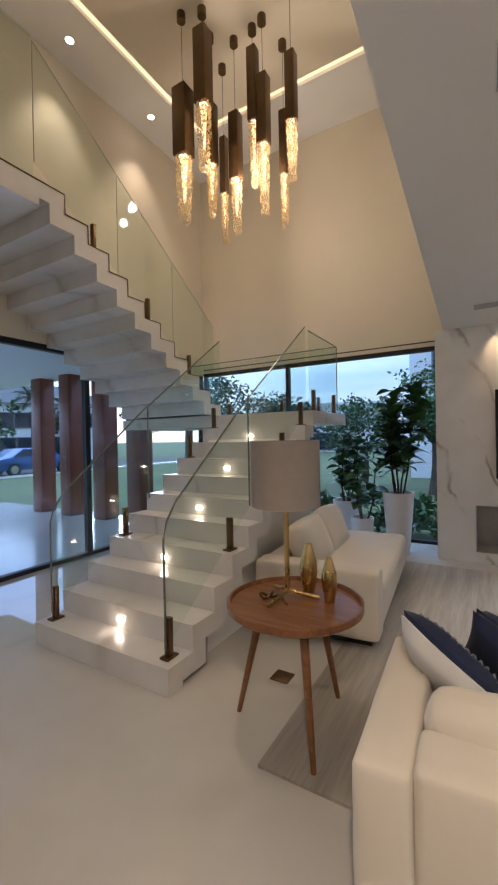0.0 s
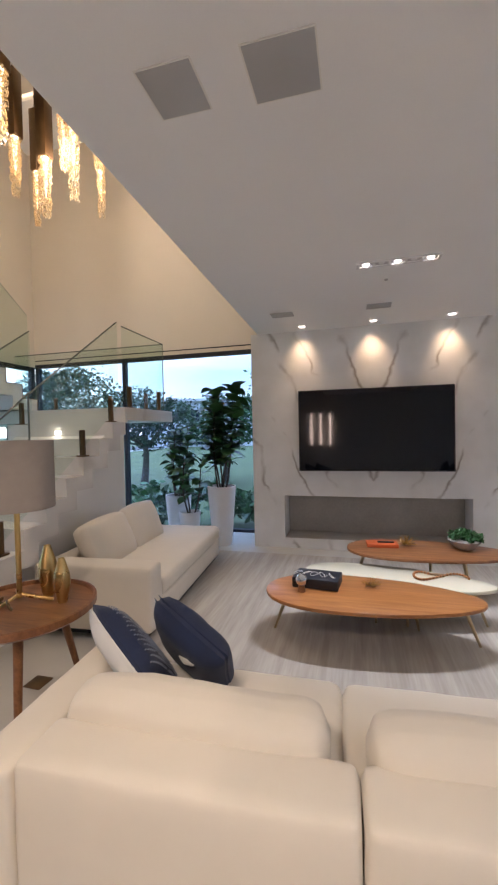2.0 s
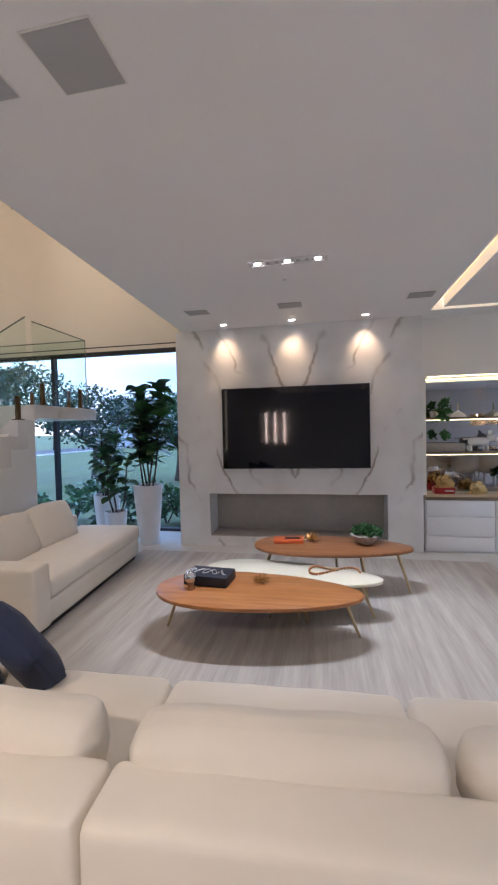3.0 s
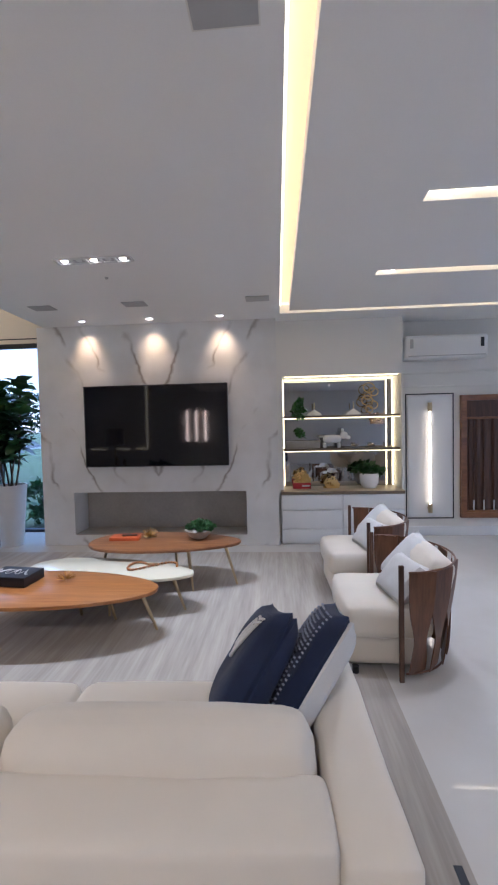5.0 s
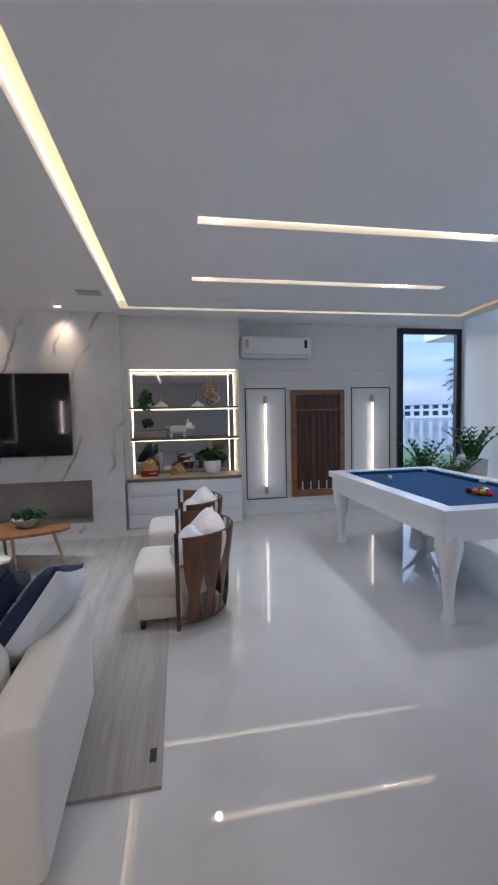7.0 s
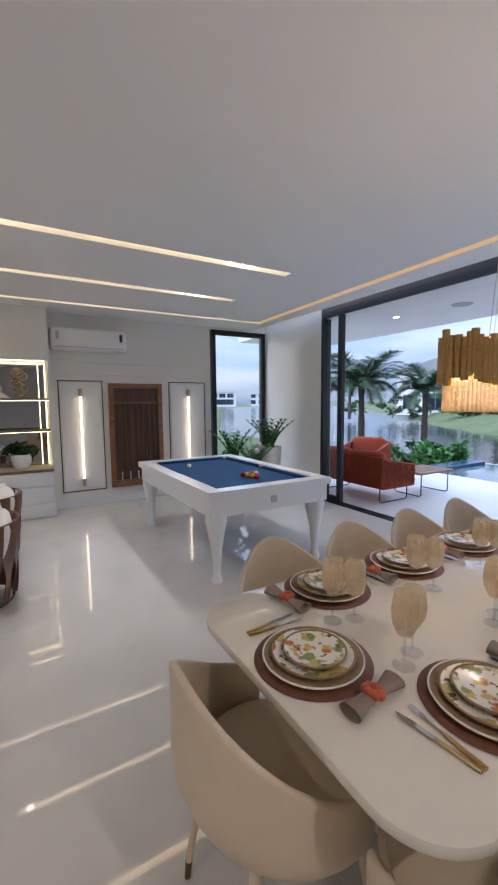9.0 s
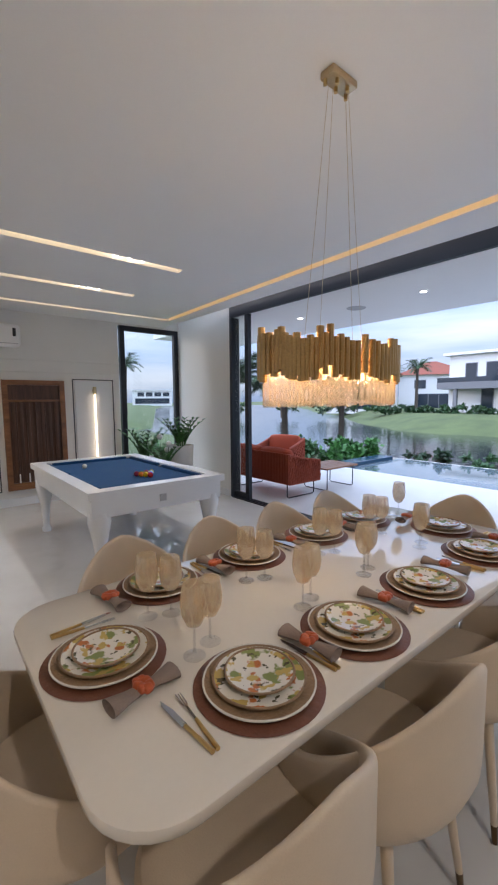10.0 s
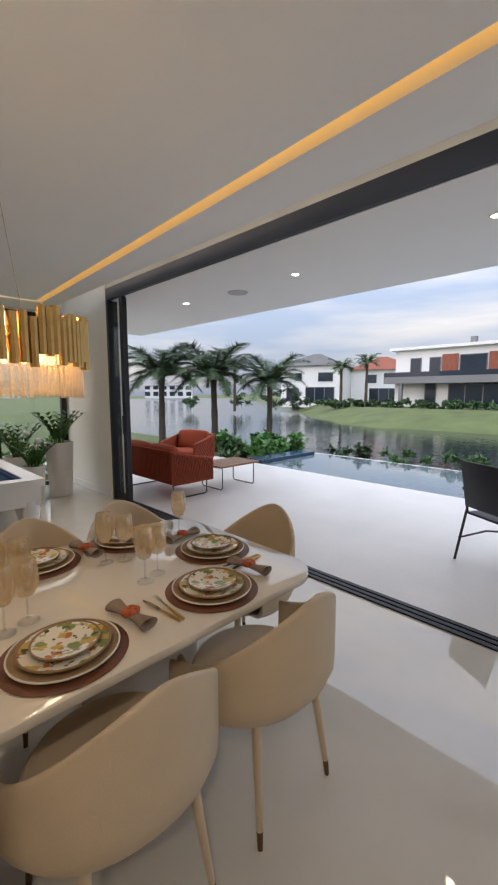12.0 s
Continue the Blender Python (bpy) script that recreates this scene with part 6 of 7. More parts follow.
def fig_tree(at, r0, r1, h, stems, top, per, seed, lab, size=1.0):
    t = thing("fiddle_leaf_fig", lab, "potted plant", at, group="potted figs")
    pot(t, r0, r1, h)
    rnd = random.Random(seed)
    for s in range(stems):
        a = 6.283 * s / stems + rnd.random()
        p0 = Vector((0.05 * math.cos(a), 0.05 * math.sin(a), h - 0.06))
        p1 = Vector((0.20 * math.cos(a) + 0.03, 0.18 * math.sin(a), h + (top - h) * (0.8 + 0.2 * rnd.random())))
        pts = [p0.lerp(p1, f) + Vector((0.025 * math.sin(5 * f + s), 0.025 * math.cos(4 * f + s), 0)) for f in np.linspace(0, 1, 8)]
        part("stem", sweep(pts, 0.012, 7, taper=lambda f: 1.1 - 0.6 * f), "bark", t)
        for k in range(per):
            f = 0.28 + 0.72 * (k + rnd.random() * 0.6) / per
            q = p0.lerp(p1, min(1, f)) + Vector((0.025 * math.sin(5 * f + s), 0.025 * math.cos(4 * f + s), 0))
            yaw = 137.5 * k + 60 * s + rnd.random() * 30
            leaf_on(t, fig_me, pose(*q, rnd.uniform(-25, 25), rnd.uniform(-45, 20), yaw) @ Matrix.Diagonal((size * rnd.uniform(0.75, 1.2),) * 3 + (1,)))


fig_tree((0.22, 6.08, 0), 0.13, 0.195, 0.79, 5, 2.16, 40, 1, "tall fiddle-leaf fig in a tapered white planter by the window", 1.2)
fig_tree((-0.55, 6.36, 0), 0.14, 0.19, 0.61, 5, 1.62, 26, 2, "fiddle-leaf fig in a white planter by the window")
fig_tree((-0.23, 6.02, 0), 0.11, 0.15, 0.44, 3, 1.25, 14, 3, "small fiddle-leaf fig in a low white planter", 0.95)


def zz_plant(at, r0, r1, h, stems, ln, seed, lab, flowers=0):
    t = thing("potted_plant", lab, "potted plant", at, group="corner plants")
    pot(t, r0, r1, h)
    rnd = random.Random(seed)
    for s in range(stems):
        a = 6.283 * s / stems + 0.4 * rnd.random()
        out = 0.30 + 0.35 * rnd.random()
        pts = []
        for f in np.linspace(0, 1, 7):
            pts.append(Vector((0.05 * math.cos(a) + out * ln * f ** 1.6 * math.cos(a), 0.05 * math.sin(a) + out * ln * f ** 1.6 * math.sin(a), h - 0.06 + ln * f * (1 - 0.18 * f))))
        part("stem", sweep(pts, 0.010, 6, taper=lambda f: 1.1 - 0.7 * f), "leaf2", t)
        for k in range(1, 7):
            for side in (-1, 1):
                d = (pts[k] - pts[k - 1]).normalized()
                up = math.degrees(math.asin(max(-1, min(1, d.z))))
                leaf_on(t, zz_me, pose(*pts[k], 0, -up * 0.75, math.degrees(a) + side * 48) @ Matrix.Diagonal((1.25 - 0.08 * k,) * 3 + (1,)))
    for k in range(flowers):
        x, y, z = (0.06, -0.05, 0.34), (-0.05, 0.02, 0.45), (0.09, 0.06, 0.24)
        q = (x, y, z)[k]
        part("flower_stem", rod((q[0] * 0.4, q[1] * 0.4, h - 0.05), (q[0], q[1], h + q[2] - 0.04), 0.004), "leaf2", t)
        part("flower_ball", lathe([(0.045 * math.sin(math.pi * i / 9), -0.045 * math.cos(math.pi * i / 9)) for i in range(10)], 16, pose(q[0], q[1], h + q[2])), "white_print", t, "white ball-shaped flower")


zz_plant((8.42, 5.68, 0), 0.15, 0.20, 0.79, 10, 0.56, 4, "leafy green plant in a tall white planter in the corner")
zz_plant((7.98, 6.12, 0), 0.15, 0.20, 0.58, 11, 0.60, 5, "leafy green plant in a white planter beside the corner window")
zz_plant((8.00, 5.48, 0), 0.11, 0.145, 0.51, 8, 0.42, 6, "green plant with white ball flowers in a small planter", 3)

# ---- outside: ground, water, terrace, porch ----
LAKE_Z = -0.75


def bank(y):
    return 29.5 + 0.9 * max(0.0, y - 14) + 0.8 * math.sin(y * 0.21)


def height(x, y):
    if y > 30 and x > 10:
        edge = 5.5 + 0.5 * y
        if x < edge:
            return min(-0.05, LAKE_Z - 0.15 + 0.25 * (edge - x))
    if x < 15.3:
        return -0.13 - 0.02 * max(0, x - 9) if x > 8 else -0.12
    b = bank(y)
    if x < b:
        return LAKE_Z - 0.5 if x > 16.2 else -0.26 - 1.0 * (x - 15.3)
    return min(0.28, LAKE_Z - 0.15 + 0.20 * (x - b))


gx = [-400, -120, -60, -30, -12, 0, 9, 12, 14, 15.3, 16.2] + [18 + 2 * i for i in range(40)] + [100, 120, 160, 240, 400]
gy = [-400, -150, -60, -30] + [-20 + 4 * i for i in range(36)] + [140, 180, 260, 400]
gbm = bmesh.new()
gv = [[gbm.verts.new((x, y, height(x, y))) for y in gy] for x in gx]
for i in range(len(gx) - 1):
    for j in range(len(gy) - 1):
        gbm.faces.new([gv[i][j], gv[i + 1][j], gv[i + 1][j + 1], gv[i][j + 1]])
structure("ground", gbm, "grass", "mown lawn that runs from the garden to the far bank", "ground", True)
structure("water", slab(15.4, 130, -120, 160, LAKE_Z - 0.02, LAKE_Z), "water", "calm dark lake with sky reflections", "lake")
structure("terrace", slab(SLIDE + 0.14, 12.45, -12, 9.0, -0.3, -0.004), "paving", "pale polished stone terrace", "terrace")
structure("pool_water", slab(12.47, 14.72, -12, 5.5, -0.3, -0.03), "pool_water", "infinity pool level with the terrace", "pool")
structure("pool_edge", slab(14.72, 14.82, -12, 5.7, -0.5, -0.035), "stone", "thin stone overflow edge of the pool", "pool edge")
structure("pool_ledge", box(12.6, 14.5, 5.52, 5.95, -0.25, 0.05, 0.01), mat("blue_tile", (0.02, 0.06, 0.11), 0.2, vary=0.15, scale=20, grain=40), "blue tiled ledge at the end of the pool", "pool ledge")
structure("terrace_roof", slab(SLIDE + 0.06, 10.95, -12, 7.6, 2.745, 3.05), "ceiling", "white soffit over the terrace", "roof")
for x, y in ((9.75, 6.2), (9.75, 4.3), (9.75, 2.35), (9.65, 0.45)):
    round_light("downlight", "small lit downlight in the terrace soffit", (x, y, 2.743), 0.05, "terrace downlights")
s = thing("ceiling_speaker", "round white speaker in the terrace soffit", "speaker", (9.85, 3.35, 2.745))
part("grille", lathe([(0, -0.008), (0.12, -0.008), (0.13, 0), (0, 0)], 28), "grey_grille", s)

structure("porch_floor", slab(-9.6, GLASS - 0.06, -4, 6.40, -0.3, -0.006), "porch_stone", "pale stone porch floor", "porch")
structure("porch_roof", slab(-9.6, GLASS - 0.16, -4, 6.40, 2.93, 3.3), "ceiling", "white porch ceiling", "roof")
for x in (-7.33, -6.34, -5.30, -4.36):
    c = thing("column", "square varnished reddish wood column of the porch", "column", (x, 6.05, 0), 0, "porch columns")
    part("shaft", box(-0.17, 0.17, -0.17, 0.17, 0.02, 2.93, 0.012), "column", c)
    part("foot", box(-0.155, 0.155, -0.155, 0.155, -0.006, 0.02), "steel", c)
round_light("downlight", "small lit downlight in the porch ceiling", (-5.4, 3.4, 2.93), 0.05, "porch downlights")
structure("road", slab(-25.5, -18.6, -60, 90, -0.3, -0.11), "road", "grey asphalt road past the front lawn", "road")
structure("kerb", slab(-18.6, -18.4, -60, 90, -0.3, -0.02), "stone", "pale kerb of the road", "kerb")


def car(at, turn, paint, lab):
    c = thing("car", lab, "car", at, turn, "parked cars")
    prof = [(-2.1, 0.28), (-2.15, 0.62), (-2.0, 0.86), (-1.45, 0.95), (-0.9, 1.36), (0.45, 1.40), (1.15, 0.98), (1.95, 0.84), (2.15, 0.62), (2.12, 0.28)]
    part("body", prism(prof, -0.86, 0.86, lambda a, b, d: (d, a, b), 0.05), paint, c)
    win = [(-1.35, 0.97), (-0.86, 1.30), (0.40, 1.34), (0.98, 0.98)]
    for s in (-1, 1):
        part("side_window", prism(win, s * 0.855, s * 0.875, lambda a, b, d: (d, a, b)), "dark_glass", c, smooth=False)
        for y in (-1.35, 1.35):
            w = part("wheel", rod((s * 0.70, y, 0.32), (s * 0.90, y, 0.32), 0.32, None, 24), "black", c)
            part("rim", rod((s * 0.895, y, 0.32), (s * 0.91, y, 0.32), 0.20, None, 18), "brass_steel", w)
        part("headlight", box(s * 0.55, s * 0.80, 2.08, 2.16, 0.60, 0.72, 0.02), "white", c)
        part("tail_light", box(s * 0.55, s * 0.80, -2.17, -2.10, 0.62, 0.74, 0.02), "red_cushion", c)


M["car_blue"] = mat("blue_car_paint", (0.06, 0.12, 0.26), 0.25, 0.5, vary=0.05, bump=0)
car((-20.0, 13.3, -0.11), 0, "car_blue", "dark blue sedan parked along the road")
car((-24.4, 12.2, -0.11), 0, "white", "white car parked along the road")


def palm(at, h, frond, n, seed, lab, group="palms", lean=0.05, r=0.11):
    p = thing("palm_tree", lab, "palm tree", at, group=group)
    rnd = random.Random(seed)
    top = Vector((lean * h, 0.4 * lean * h, h))
    pts = [Vector((lean * h * f * f, 0.4 * lean * h * f * f, h * f - 0.1 * (1 - f))) for f in np.linspace(0, 1, 14)]
    part("trunk", sweep(pts, r, 10, taper=lambda f: 1.15 - 0.35 * f + 0.06 * math.sin(60 * f) + (0.35 * max(0, f - 0.85) / 0.15)), "bark", p)
    for k in range(n):
        a = 2.4 * k
        rise = 1.75 - 1.25 * k / n
        L = frond * rnd.uniform(0.85, 1.1)
        bm = bmesh.new()
        spine = []
        for f in np.linspace(0, 1, 12):
            rr = L * f * (0.75 - 0.10 * f)
            zz = L * (rise * f * 0.66 - 0.62 * f * f)
            spine.append(top + Vector((rr * math.cos(a), rr * math.sin(a), zz)))
        join(bm, sweep(spine, 0.014 * frond, 4, taper=lambda f: 1.1 - 0.9 * f))
        side = Vector((-math.sin(a), math.cos(a), 0))
        for i in range(84):
            f = 0.12 + 0.87 * i / 83
            q = spine[min(10, int(f * 11))].lerp(spine[min(11, int(f * 11) + 1)], f * 11 - int(f * 11))
            d = (spine[min(11, int(f * 11) + 1)] - spine[int(f * 11) if f < 1 else 10]).normalized()
            ln = 0.24 * L * math.sin(math.pi * (0.12 + 0.82 * f)) ** 0.7 * rnd.uniform(0.8, 1.1)
            for s in (-1, 1):
                e = q + (side * s * 0.80 + d * 0.6 + Vector((0, 0, rnd.uniform(-0.35, 0.15)))).normalized() * ln
                w = d * 0.0062 * frond
                v = [bm.verts.new(x) for x in (q - w, q + w, e)]
                bm.faces.new(v)
        part("frond", bm, "palm_leaf", p, smooth=False)
    return p


M["palm_leaf"] = mat("palm_frond", (0.055, 0.105, 0.045), 0.5, vary=0.3, scale=3, grain=20, bump=0.05, random=0.3)
palm((14.0, 11.7, -0.2), 2.25, 2.25, 28, 1, "short feathery palm on the lake shore", lean=0.02)
palm((14.9, 9.9, -0.2), 2.15, 2.2, 30, 2, "short feathery palm on the lake shore", lean=-0.03)
palm((15.3, 7.8, -0.25), 2.0, 1.75, 26, 3, "short feathery palm on the lake shore", lean=0.02, r=0.09)
palm((21.8, 40.5, -0.6), 5.6, 2.6, 20, 4, "tall palm on the shore beyond the corner window", lean=0.03, r=0.16)
palm((37.0, 33.0, -0.4), 4.6, 2.6, 20, 5, "palm on the lawn across the lake", lean=0.02, r=0.16)
palm((46.0, 25.0, 0.2), 4.0, 2.4, 18, 6, "palm between the houses across the lake", lean=-0.02, r=0.16)
palm((48.0, 23.0, 0.2), 4.6, 2.4, 18, 7, "palm between the houses across the lake", lean=0.04, r=0.16)
palm((-27.5, 18.0, -0.15), 4.8, 2.4, 18, 8, "palm beyond the road", lean=0.03, r=0.16)
palm((-16.0, 22.0, -0.15), 4.6, 2.2, 18, 9, "palm beyond the front lawn", lean=-0.03, r=0.16)
palm((-11.0, 15.5, -0.12), 3.4, 1.8, 18, 10, "palm on the front lawn", lean=0.03, r=0.12)


def shrub(name, at, radii, n, ln, seed, lab, material="hedge", cat="shrub", group="shrubs"):
    s = thing(name, lab, cat, at, group=group)
    rnd = random.Random(seed)
    for k in range(4):
        a = rnd.random() * 6.283
        part("branch", rod((0, 0, -radii[2]), (0.6 * radii[0] * math.cos(a), 0.6 * radii[1] * math.sin(a), radii[2] * 0.3), 0.015, 0.006, 5), "bark", s)
    cloud_part("leaves", leaf_cloud(n, radii, ln, ln * 0.55, seed), material, s)


for k in range(9):
    y = 4.9 - 1.35 * k
    shrub("shrub", (15.12, y, 0.02), (0.34, 0.75, 0.20), 420, 0.13, 20 + k, "low dark shrub along the pool's far edge")
for k, (x, y) in enumerate(((13.2, 7.2), (13.9, 6.7), (14.5, 7.3), (13.7, 8.0), (14.9, 6.4))):
    shrub("shrub", (x, y, 0.12), (0.6, 0.5, 0.28), 520, 0.16, 40 + k, "leafy green bed beside the pool", "leaf2")
for k in range(12):
    y = 23 - 2.6 * k
    shrub("hedge", (40.2 + 0.2 * math.sin(k), y, 0.52), (0.8, 1.7, 0.42), 620, 0.30, 60 + k, "clipped hedge before the house across the lake", "hedge", "hedge", "far hedges")
for k, (x, y, r) in enumerate(((43.5, 32.5, 1.6), (41.0, 36.0, 1.2), (36.0, 40.0, 1.0), (46.0, 31.0, 1.5))):
    shrub("shrub", (x, y, r * 0.5), (r, r, r * 0.7), 420, 0.35, 80 + k, "dark round bush on the far lawn", "hedge", "shrub", "far bushes")
for k, (x, y, r) in enumerate(((-3.0, 7.5, 0.45), (-2.0, 7.7, 0.42), (-1.0, 7.45, 0.5), (-0.2, 7.7, 0.42), (0.55, 7.5, 0.45))):
    shrub("shrub", (x, y, 0.28), (0.5, 0.35, r), 420, 0.15, 100 + k, "green shrub outside the stair window", "leaf2")
for k, (x, y, r) in enumerate(((8.1, 7.6, 0.45), (9.0, 7.9, 0.4))):
    shrub("shrub", (x, y, 0.28), (0.5, 0.4, r), 380, 0.15, 110 + k, "green shrub outside the corner window", "leaf2")


def tree(at, h, crown, n, seed, lab, leaf=0.2):
    t = thing("tree", lab, "tree", at, group="garden trees")
    rnd = random.Random(seed)
    part("trunk", sweep([(0.08 * math.sin(3 * f), 0.06 * f, h * 0.62 * f) for f in np.linspace(0, 1, 8)], 0.11, 9, taper=lambda f: 1.2 - 0.6 * f), "bark", t)
    for k in range(6):
        a = 6.283 * k / 6 + rnd.random()
        part("limb", sweep([(0.05, 0.05, h * 0.45), (0.4 * crown[0] * math.cos(a), 0.4 * crown[1] * math.sin(a), h * 0.66), (0.75 * crown[0] * math.cos(a), 0.75 * crown[1] * math.sin(a), h * (0.75 + 0.15 * rnd.random()))], 0.05, 6, taper=lambda f: 1 - 0.7 * f), "bark", t)
    cloud_part("crown", leaf_cloud(n, crown, leaf, leaf * 0.55, seed), "hedge", t, pose(0, 0, h * 0.8))


tree((-0.1, 12.8, -0.12), 3.1, (1.2, 1.1, 1.0), 3600, 7, "bushy tree before the neighbouring house", 0.13)
tree((-4.6, 12.5, -0.12), 2.6, (1.6, 1.5, 0.9), 3600, 1, "bushy tree behind the stair window", 0.13)
tree((-2.2, 13.5, -0.12), 2.4, (1.3, 1.3, 0.9), 3200, 2, "bushy tree behind the stair window", 0.13)
tree((-8.5, 14.0, -0.12), 3.8, (1.7, 1.7, 1.2), 3600, 3, "bushy tree beside the front lawn", 0.15)
for k, (x, y) in enumerate(((-30, 16), (-31, 23), (-29, 31), (-25, 38), (-17, 40), (-32, 8))):
    tree((x, y, -0.12), 4.2 + 0.5 * (k % 3), (2.6, 2.6, 1.6), 900, 10 + k, "leafy tree beyond the road", 0.4)


def house(name, lab, at, turn, w, d, h, storeys, wins, roof="flat", wall="house_white", ground_dark=True):
    """w along local y (the front faces local -x), d along x."""
    b = thing(name, lab, "house", at, turn, "far houses")
    part("wall", box(0, d, -w / 2, w / 2, -0.6, h), wall, b, smooth=False)
    fh = h / storeys
    if roof == "flat":
        part("roof", box(-0.5, d + 0.3, -w / 2 - 0.4, w / 2 + 0.4, h, h + 0.28), "house_white", b, smooth=False)
    else:
        bm = bmesh.new()
        e = [bm.verts.new(p) for p in ((-0.5, -w / 2 - 0.5, h), (d + 0.5, -w / 2 - 0.5, h), (d + 0.5, w / 2 + 0.5, h), (-0.5, w / 2 + 0.5, h))]
        r = [bm.verts.new(p) for p in ((d / 2, -w / 2 + d / 2, h + d * 0.26), (d / 2, w / 2 - d / 2, h + d * 0.26))]
        for q in ([e[0], e[1], r[0]], [e[1], e[2], r[1], r[0]], [e[2], e[3], r[1]], [e[3], e[0], r[0], r[1]], e[::-1]):
            bm.faces.new(q)
        part("roof", bm, roof, b, smooth=False)
    for y0, y1, z0, z1, m in wins:
        f = part("window", box(-0.06, 0.04, y0, y1, z0, z1), "house_grey", b, smooth=False)
        part("pane", box(-0.08, -0.055, y0 + 0.07, y1 - 0.07, z0 + 0.07, z1 - 0.07), m, f, smooth=False)
        if y1 - y0 > 2:
            k = int((y1 - y0) / 1.2)
            for j in range(1, k):
                part("mullion", box(-0.10, -0.05, y0 + (y1 - y0) * j / k - 0.04, y0 + (y1 - y0) * j / k + 0.04, z0, z1), "house_grey", f, smooth=False)
    return b


a = house("house", "white two-storey modern house with dark balcony across the lake", (43, 8.2, 0.25), 0, 18, 9, 5.7, 2,
          ((6.6, 7.6, 3.2, 4.9, "dark_glass"), (4.9, 5.9, 3.2, 4.9, "dark_glass"), (1.3, 3.4, 3.1, 5.0, "dark_glass"), (-3.4, 0.2, 3.1, 5.0, "dark_glass"), (-2.6, 4.2, 0.0, 2.3, "dark_glass"), (5.2, 6.2, 0.0, 2.4, "dark_glass"), (-8, -4.5, 0, 2.3, "dark_glass")))
part("balcony", box(-1.7, 0.0, -9.3, 9.3, 2.35, 3.0), "house_grey", a, smooth=False)
part("balcony_rail", box(-1.68, -1.64, -9.3, 9.3, 3.0, 3.45), "dark_glass", a, smooth=False)
for y0, y1 in ((3.5, 4.8), (0.35, 1.2)):
    part("wood_panel", box(-0.12, 0.0, y0, y1, 3.05, 5.1), "column", a, smooth=False)
part("penthouse", box(1.5, 8, -9, -2.5, 5.9, 7.6), "house_grey", a, smooth=False)
part("chimney", rod((2, 3.0, 5.9), (2, 3.0, 6.8), 0.3, None, 12), "house_grey", a)
part("pier", box(-1.6, -1.3, 7.6, 7.9, -0.4, 2.35), "house_grey", a, smooth=False)
a.matrix_basis = a.matrix_basis @ Matrix.Diagonal((1, 1, 0.90, 1))
house("house", "white two-storey house with grey hipped roof across the lake", (50, 32.5, 0.25), 20, 8, 7, 4.9, 2,
      ((-3.2, -1.2, 2.8, 4.0, "dark_glass"), (1.0, 2.0, 2.9, 4.0, "dark_glass"), (-3.4, 0.5, 0.0, 2.1, "dark_glass"), (1.5, 3.2, 0.2, 2.0, "dark_glass")), "roof_grey")
house("house", "pale house with red tiled roof across the lake", (60, 27, 0.25), 30, 9, 8, 4.6, 2, ((-3, -1.5, 2.7, 3.9, "dark_glass"), (1, 2.5, 2.7, 3.9, "dark_glass"), (-2, 2, 0, 2, "dark_glass")), "roof")
house("house", "long low pale house on the far shore", (96, 136, 0.25), 50, 18, 9, 4.4, 2, tuple((-9 + 3.2 * k, -7 + 3.2 * k, 2.8, 4.2, "dark_glass") for k in range(6)) + tuple((-9 + 3.2 * k, -7 + 3.2 * k, 0.3, 2.0, "dark_glass") for k in range(6)))
house("house", "white two-storey house seen beyond the corner window", (76, 146, 0.25), 65, 15, 9, 5.2, 2, tuple((-6.5 + 3.2 * k, -4.0 + 3.2 * k, 3.0, 4.6, "dark_glass") for k in range(4)) + ((-6.5, 6.5, 0.2, 2.3, "dark_glass"),))
house("house", "pale house beyond the corner window", (44, 150, 0.25), 75, 13, 9, 5.2, 2, tuple((-5 + 3.2 * k, -3.2 + 3.2 * k, 3.2, 4.6, "dark_glass") for k in range(3)))
house("house", "white neighbouring house behind the garden", (2.6, 17.5, -0.1), 90, 8, 8, 7.6, 2, ((-3.0, -0.6, 3.6, 5.6, "dark_glass"), (0.8, 3.2, 3.6, 5.6, "dark_glass"), (-3, 3, 0.3, 2.4, "dark_glass")))
house("house", "pale house beyond the road", (-34, 22, -0.1), 150, 14, 8, 5.2, 2, ((-5, -3, 3, 4.4, "dark_glass"), (0, 3, 3, 4.4, "dark_glass"), (-4, 4, 0.2, 2.2, "dark_glass")), "roof_grey")
house("house", "white house at the end of the road", (-16, 46, -0.1), 100, 14, 8, 5.4, 2, ((-5, -3, 3, 4.4, "dark_glass"), (0, 3, 3, 4.4, "dark_glass"), (-4, 4, 0.2, 2.2, "dark_glass")))


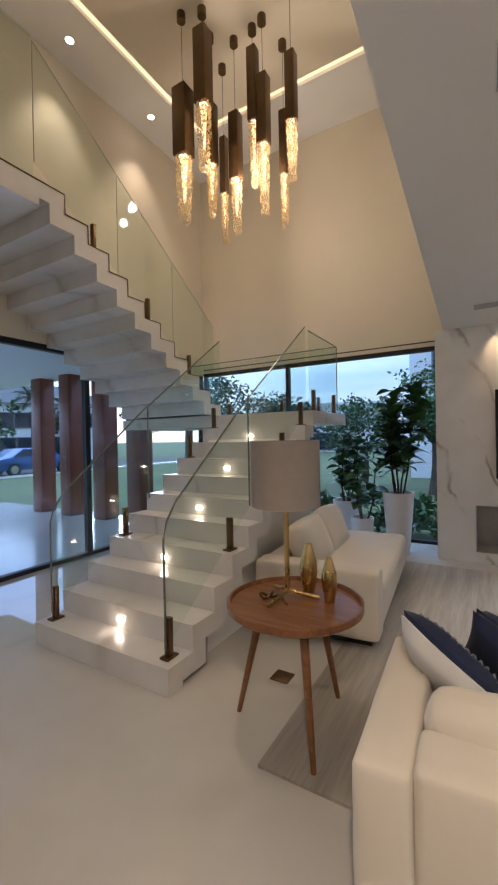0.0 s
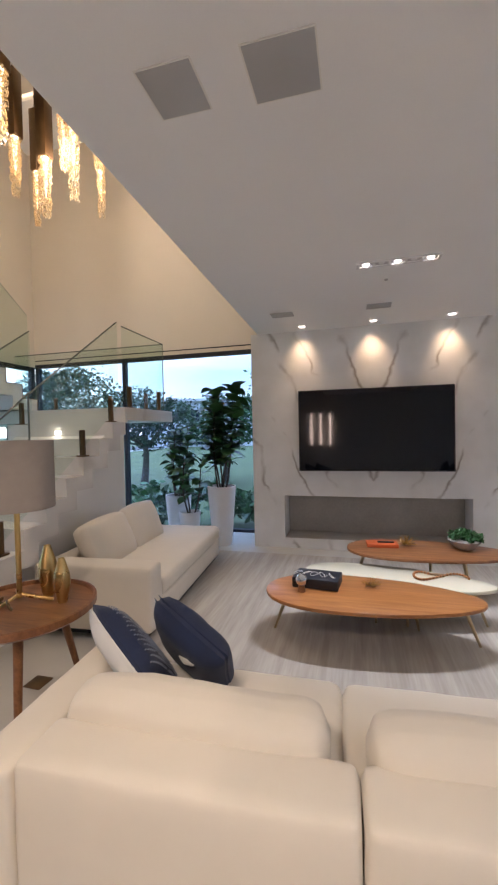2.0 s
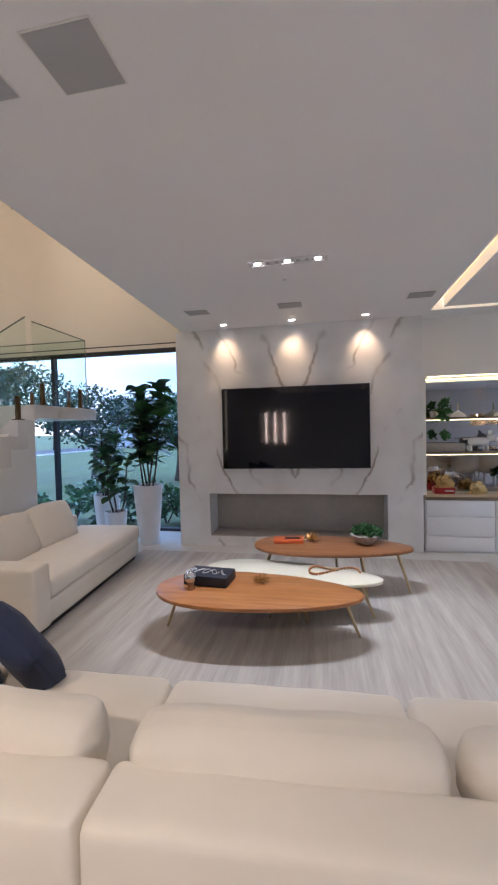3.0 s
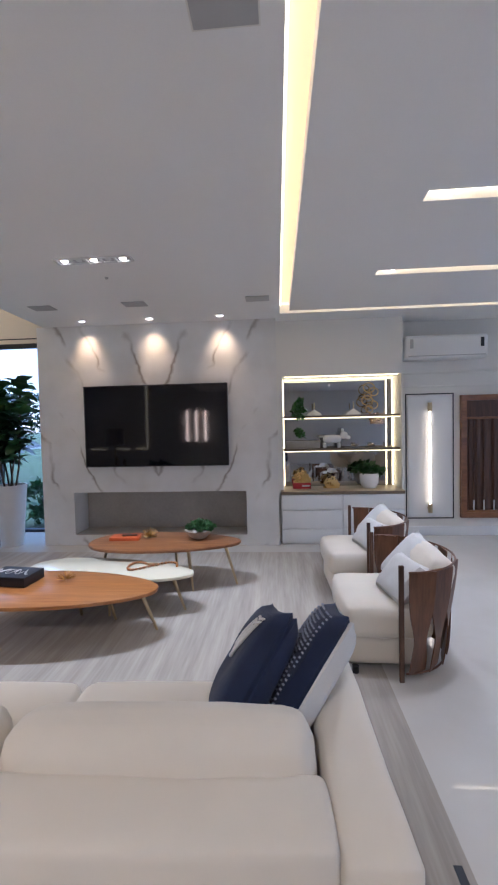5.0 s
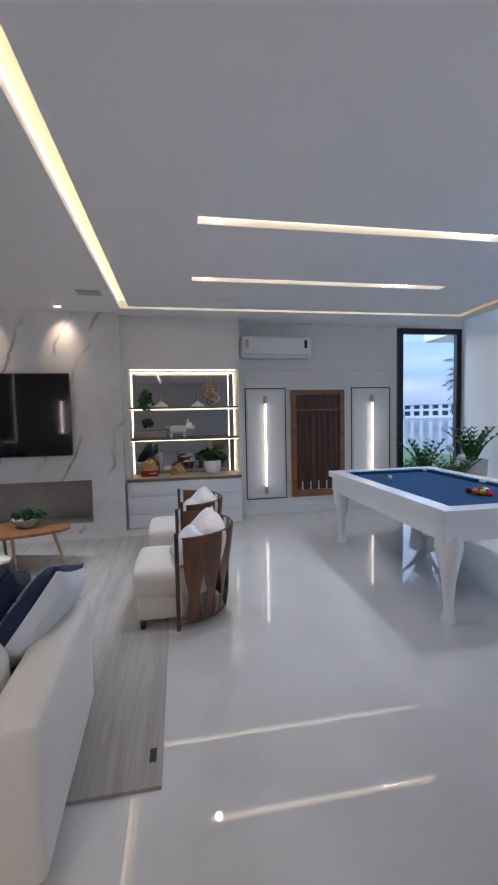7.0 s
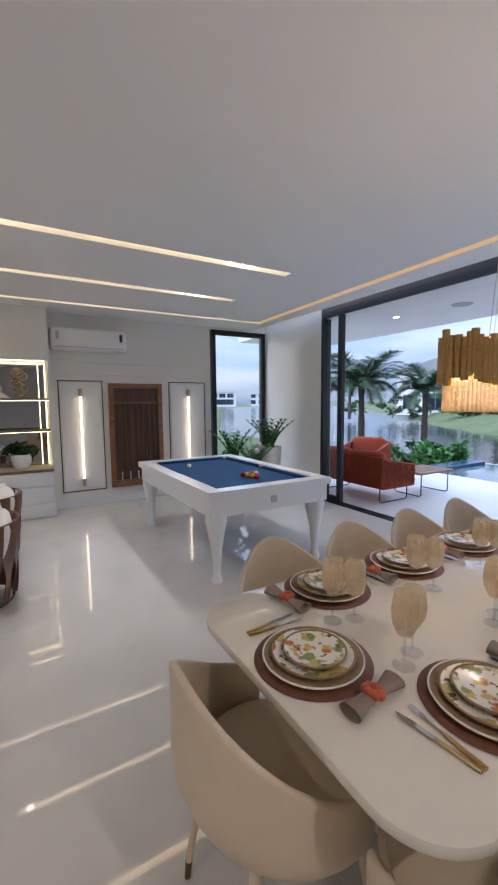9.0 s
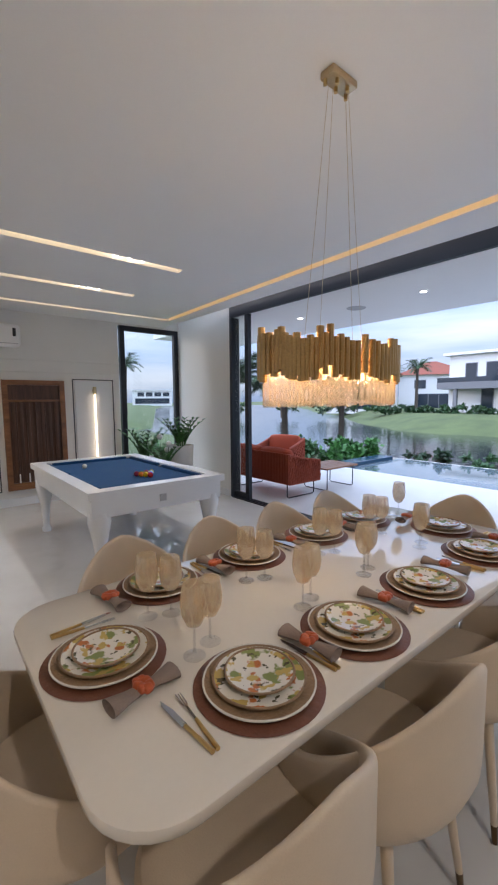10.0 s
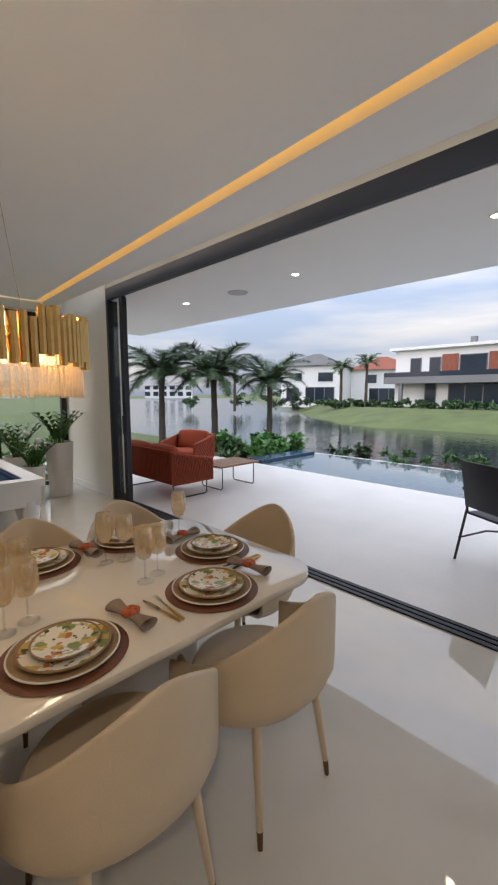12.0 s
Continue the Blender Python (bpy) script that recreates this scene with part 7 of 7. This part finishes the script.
def lounge(at, turn, w, lab):
    """Rope-woven garden seat; the seat looks to local +x."""
    s = thing("garden_sofa" if w > 1 else "garden_armchair", lab, "sofa" if w > 1 else "armchair", at, turn, "terrace lounge")
    d = 0.72
    for y in (-w / 2 + 0.10, w / 2 - 0.10):
        part("sled_leg", sweep([(0.06, y, 0.24), (0.06, y, 0.03), (0.09, y, 0.008), (d - 0.09, y, 0.008), (d - 0.06, y, 0.03), (d - 0.06, y, 0.24)], 0.010, 7), "steel", s)
    part("seat_frame", box(0.02, d, -w / 2, w / 2, 0.22, 0.28, 0.015), "terracotta", s)
    part("back_panel", box(0.0, 0.05, -w / 2, w / 2, 0.24, 0.70, 0.02), "terracotta", s)
    n = int(w / 0.035)
    cord = part("rope", sweep([(-0.006, 0.0, 0.25 + 0.45 * f) for f in np.linspace(0, 1, 3)], 0.012, 5), "terracotta", s, at=pose(0, -w / 2 + 0.02, 0))
    for k in range(1, n):
        again(cord, s, pose(0, -w / 2 + 0.02 + (w - 0.04) * k / (n - 1), 0))
    for sgn in (-1, 1):
        y = sgn * (w / 2 - 0.03)
        part("arm_panel", prism([(0.0, 0.24), (d, 0.24), (d, 0.56), (0.35, 0.62), (0.0, 0.70)], y - 0.025, y + 0.025, lambda a, b, c: (a, c, b), 0.01), "terracotta", s)
        for k in range(20):
            x = 0.03 + 0.66 * k / 19
            zt = 0.66 - 0.12 * x / d
            part("rope", sweep([(x + 0.016 * math.sin(6.2832 * f * 2 + k * 1.6), y + sgn * 0.030, 0.25 + (zt - 0.25) * f) for f in np.linspace(0, 1, 9)], 0.011, 5), "terracotta", s)
    m = 2 if w > 1 else 1
    for k in range(m):
        y = -w / 2 + 0.06 + (w - 0.12) * (k + 0.5) / m
        part("seat_cushion", soft(d - 0.08, (w - 0.13) / m, 0.13, 0.05, 0.012, 8, 0.003, k, pose(d / 2 + 0.03, y, 0.28)), "red_cushion", s)
        part("back_cushion", soft(0.15, (w - 0.16) / m, 0.36, 0.06, 0.02, 8, 0.004, 3 + k, pose(0.16, y, 0.40, 0, -12, 0)), "red_cushion", s)
    return s


lounge((9.36, 4.86, -0.004), 0, 1.45, "terracotta rope garden sofa with rust cushions on the terrace")
lounge((11.3, 6.15, -0.004), 200, 0.85, "terracotta rope garden armchair with rust cushions")
t = thing("garden_table", "low wooden garden table on steel sled legs", "table", (10.62, 4.42, -0.004))
for k in range(6):
    part("slat", box(-0.42, 0.42, -0.30 + 0.101 * k, -0.205 + 0.101 * k, 0.36, 0.39, 0.006), "wood", t)
for x in (-0.34, 0.34):
    part("sled_leg", sweep([(x, -0.25, 0.36), (x, -0.25, 0.03), (x, -0.22, 0.008), (x, 0.22, 0.008), (x, 0.25, 0.03), (x, 0.25, 0.36)], 0.009, 7), "steel", t)


def garden_chair(at, turn):
    c = thing("garden_chair", "black metal garden chair with woven seat and arms", "chair", at, turn, "black garden chairs")
    part("seat", box(-0.24, 0.24, -0.24, 0.22, 0.42, 0.445, 0.01), "black", c)
    part("backrest", prism([(-0.22, 0.50), (0.22, 0.50), (0.20, 0.92), (-0.20, 0.92)], -0.012, 0.012, lambda a, b, d: (a, -0.27 - 0.22 * (b - 0.5) + d, b), 0.006), "black", c)
    for s in (-1, 1):
        part("leg", rod((s * 0.24, -0.24, 0.46), (s * 0.25, -0.33, 0.0), 0.012), "black", c)
        part("leg", rod((s * 0.24, 0.20, 0.64), (s * 0.25, 0.25, 0.0), 0.012), "black", c)
        part("back_post", rod((s * 0.23, -0.24, 0.44), (s * 0.20, -0.365, 0.93), 0.011), "black", c)
        part("arm", sweep([(s * 0.23, -0.30, 0.66), (s * 0.27, -0.05, 0.665), (s * 0.25, 0.24, 0.645)], 0.016, 7), "black", c)
    part("stretcher", sweep([(-0.25, 0.23, 0.20), (0, 0.21, 0.24), (0.25, 0.23, 0.20)], 0.009, 6), "black", c)
    for s in (-1, 1):
        part("stretcher", sweep([(s * 0.25, -0.30, 0.2), (s * 0.245, 0, 0.235), (s * 0.25, 0.23, 0.2)], 0.009, 6), "black", c)
    return c


g1 = garden_chair((10.25, 0.34, -0.004), -120)
copy_thing(g1, pose(11.6, -0.9, -0.004, 0, 0, 60))
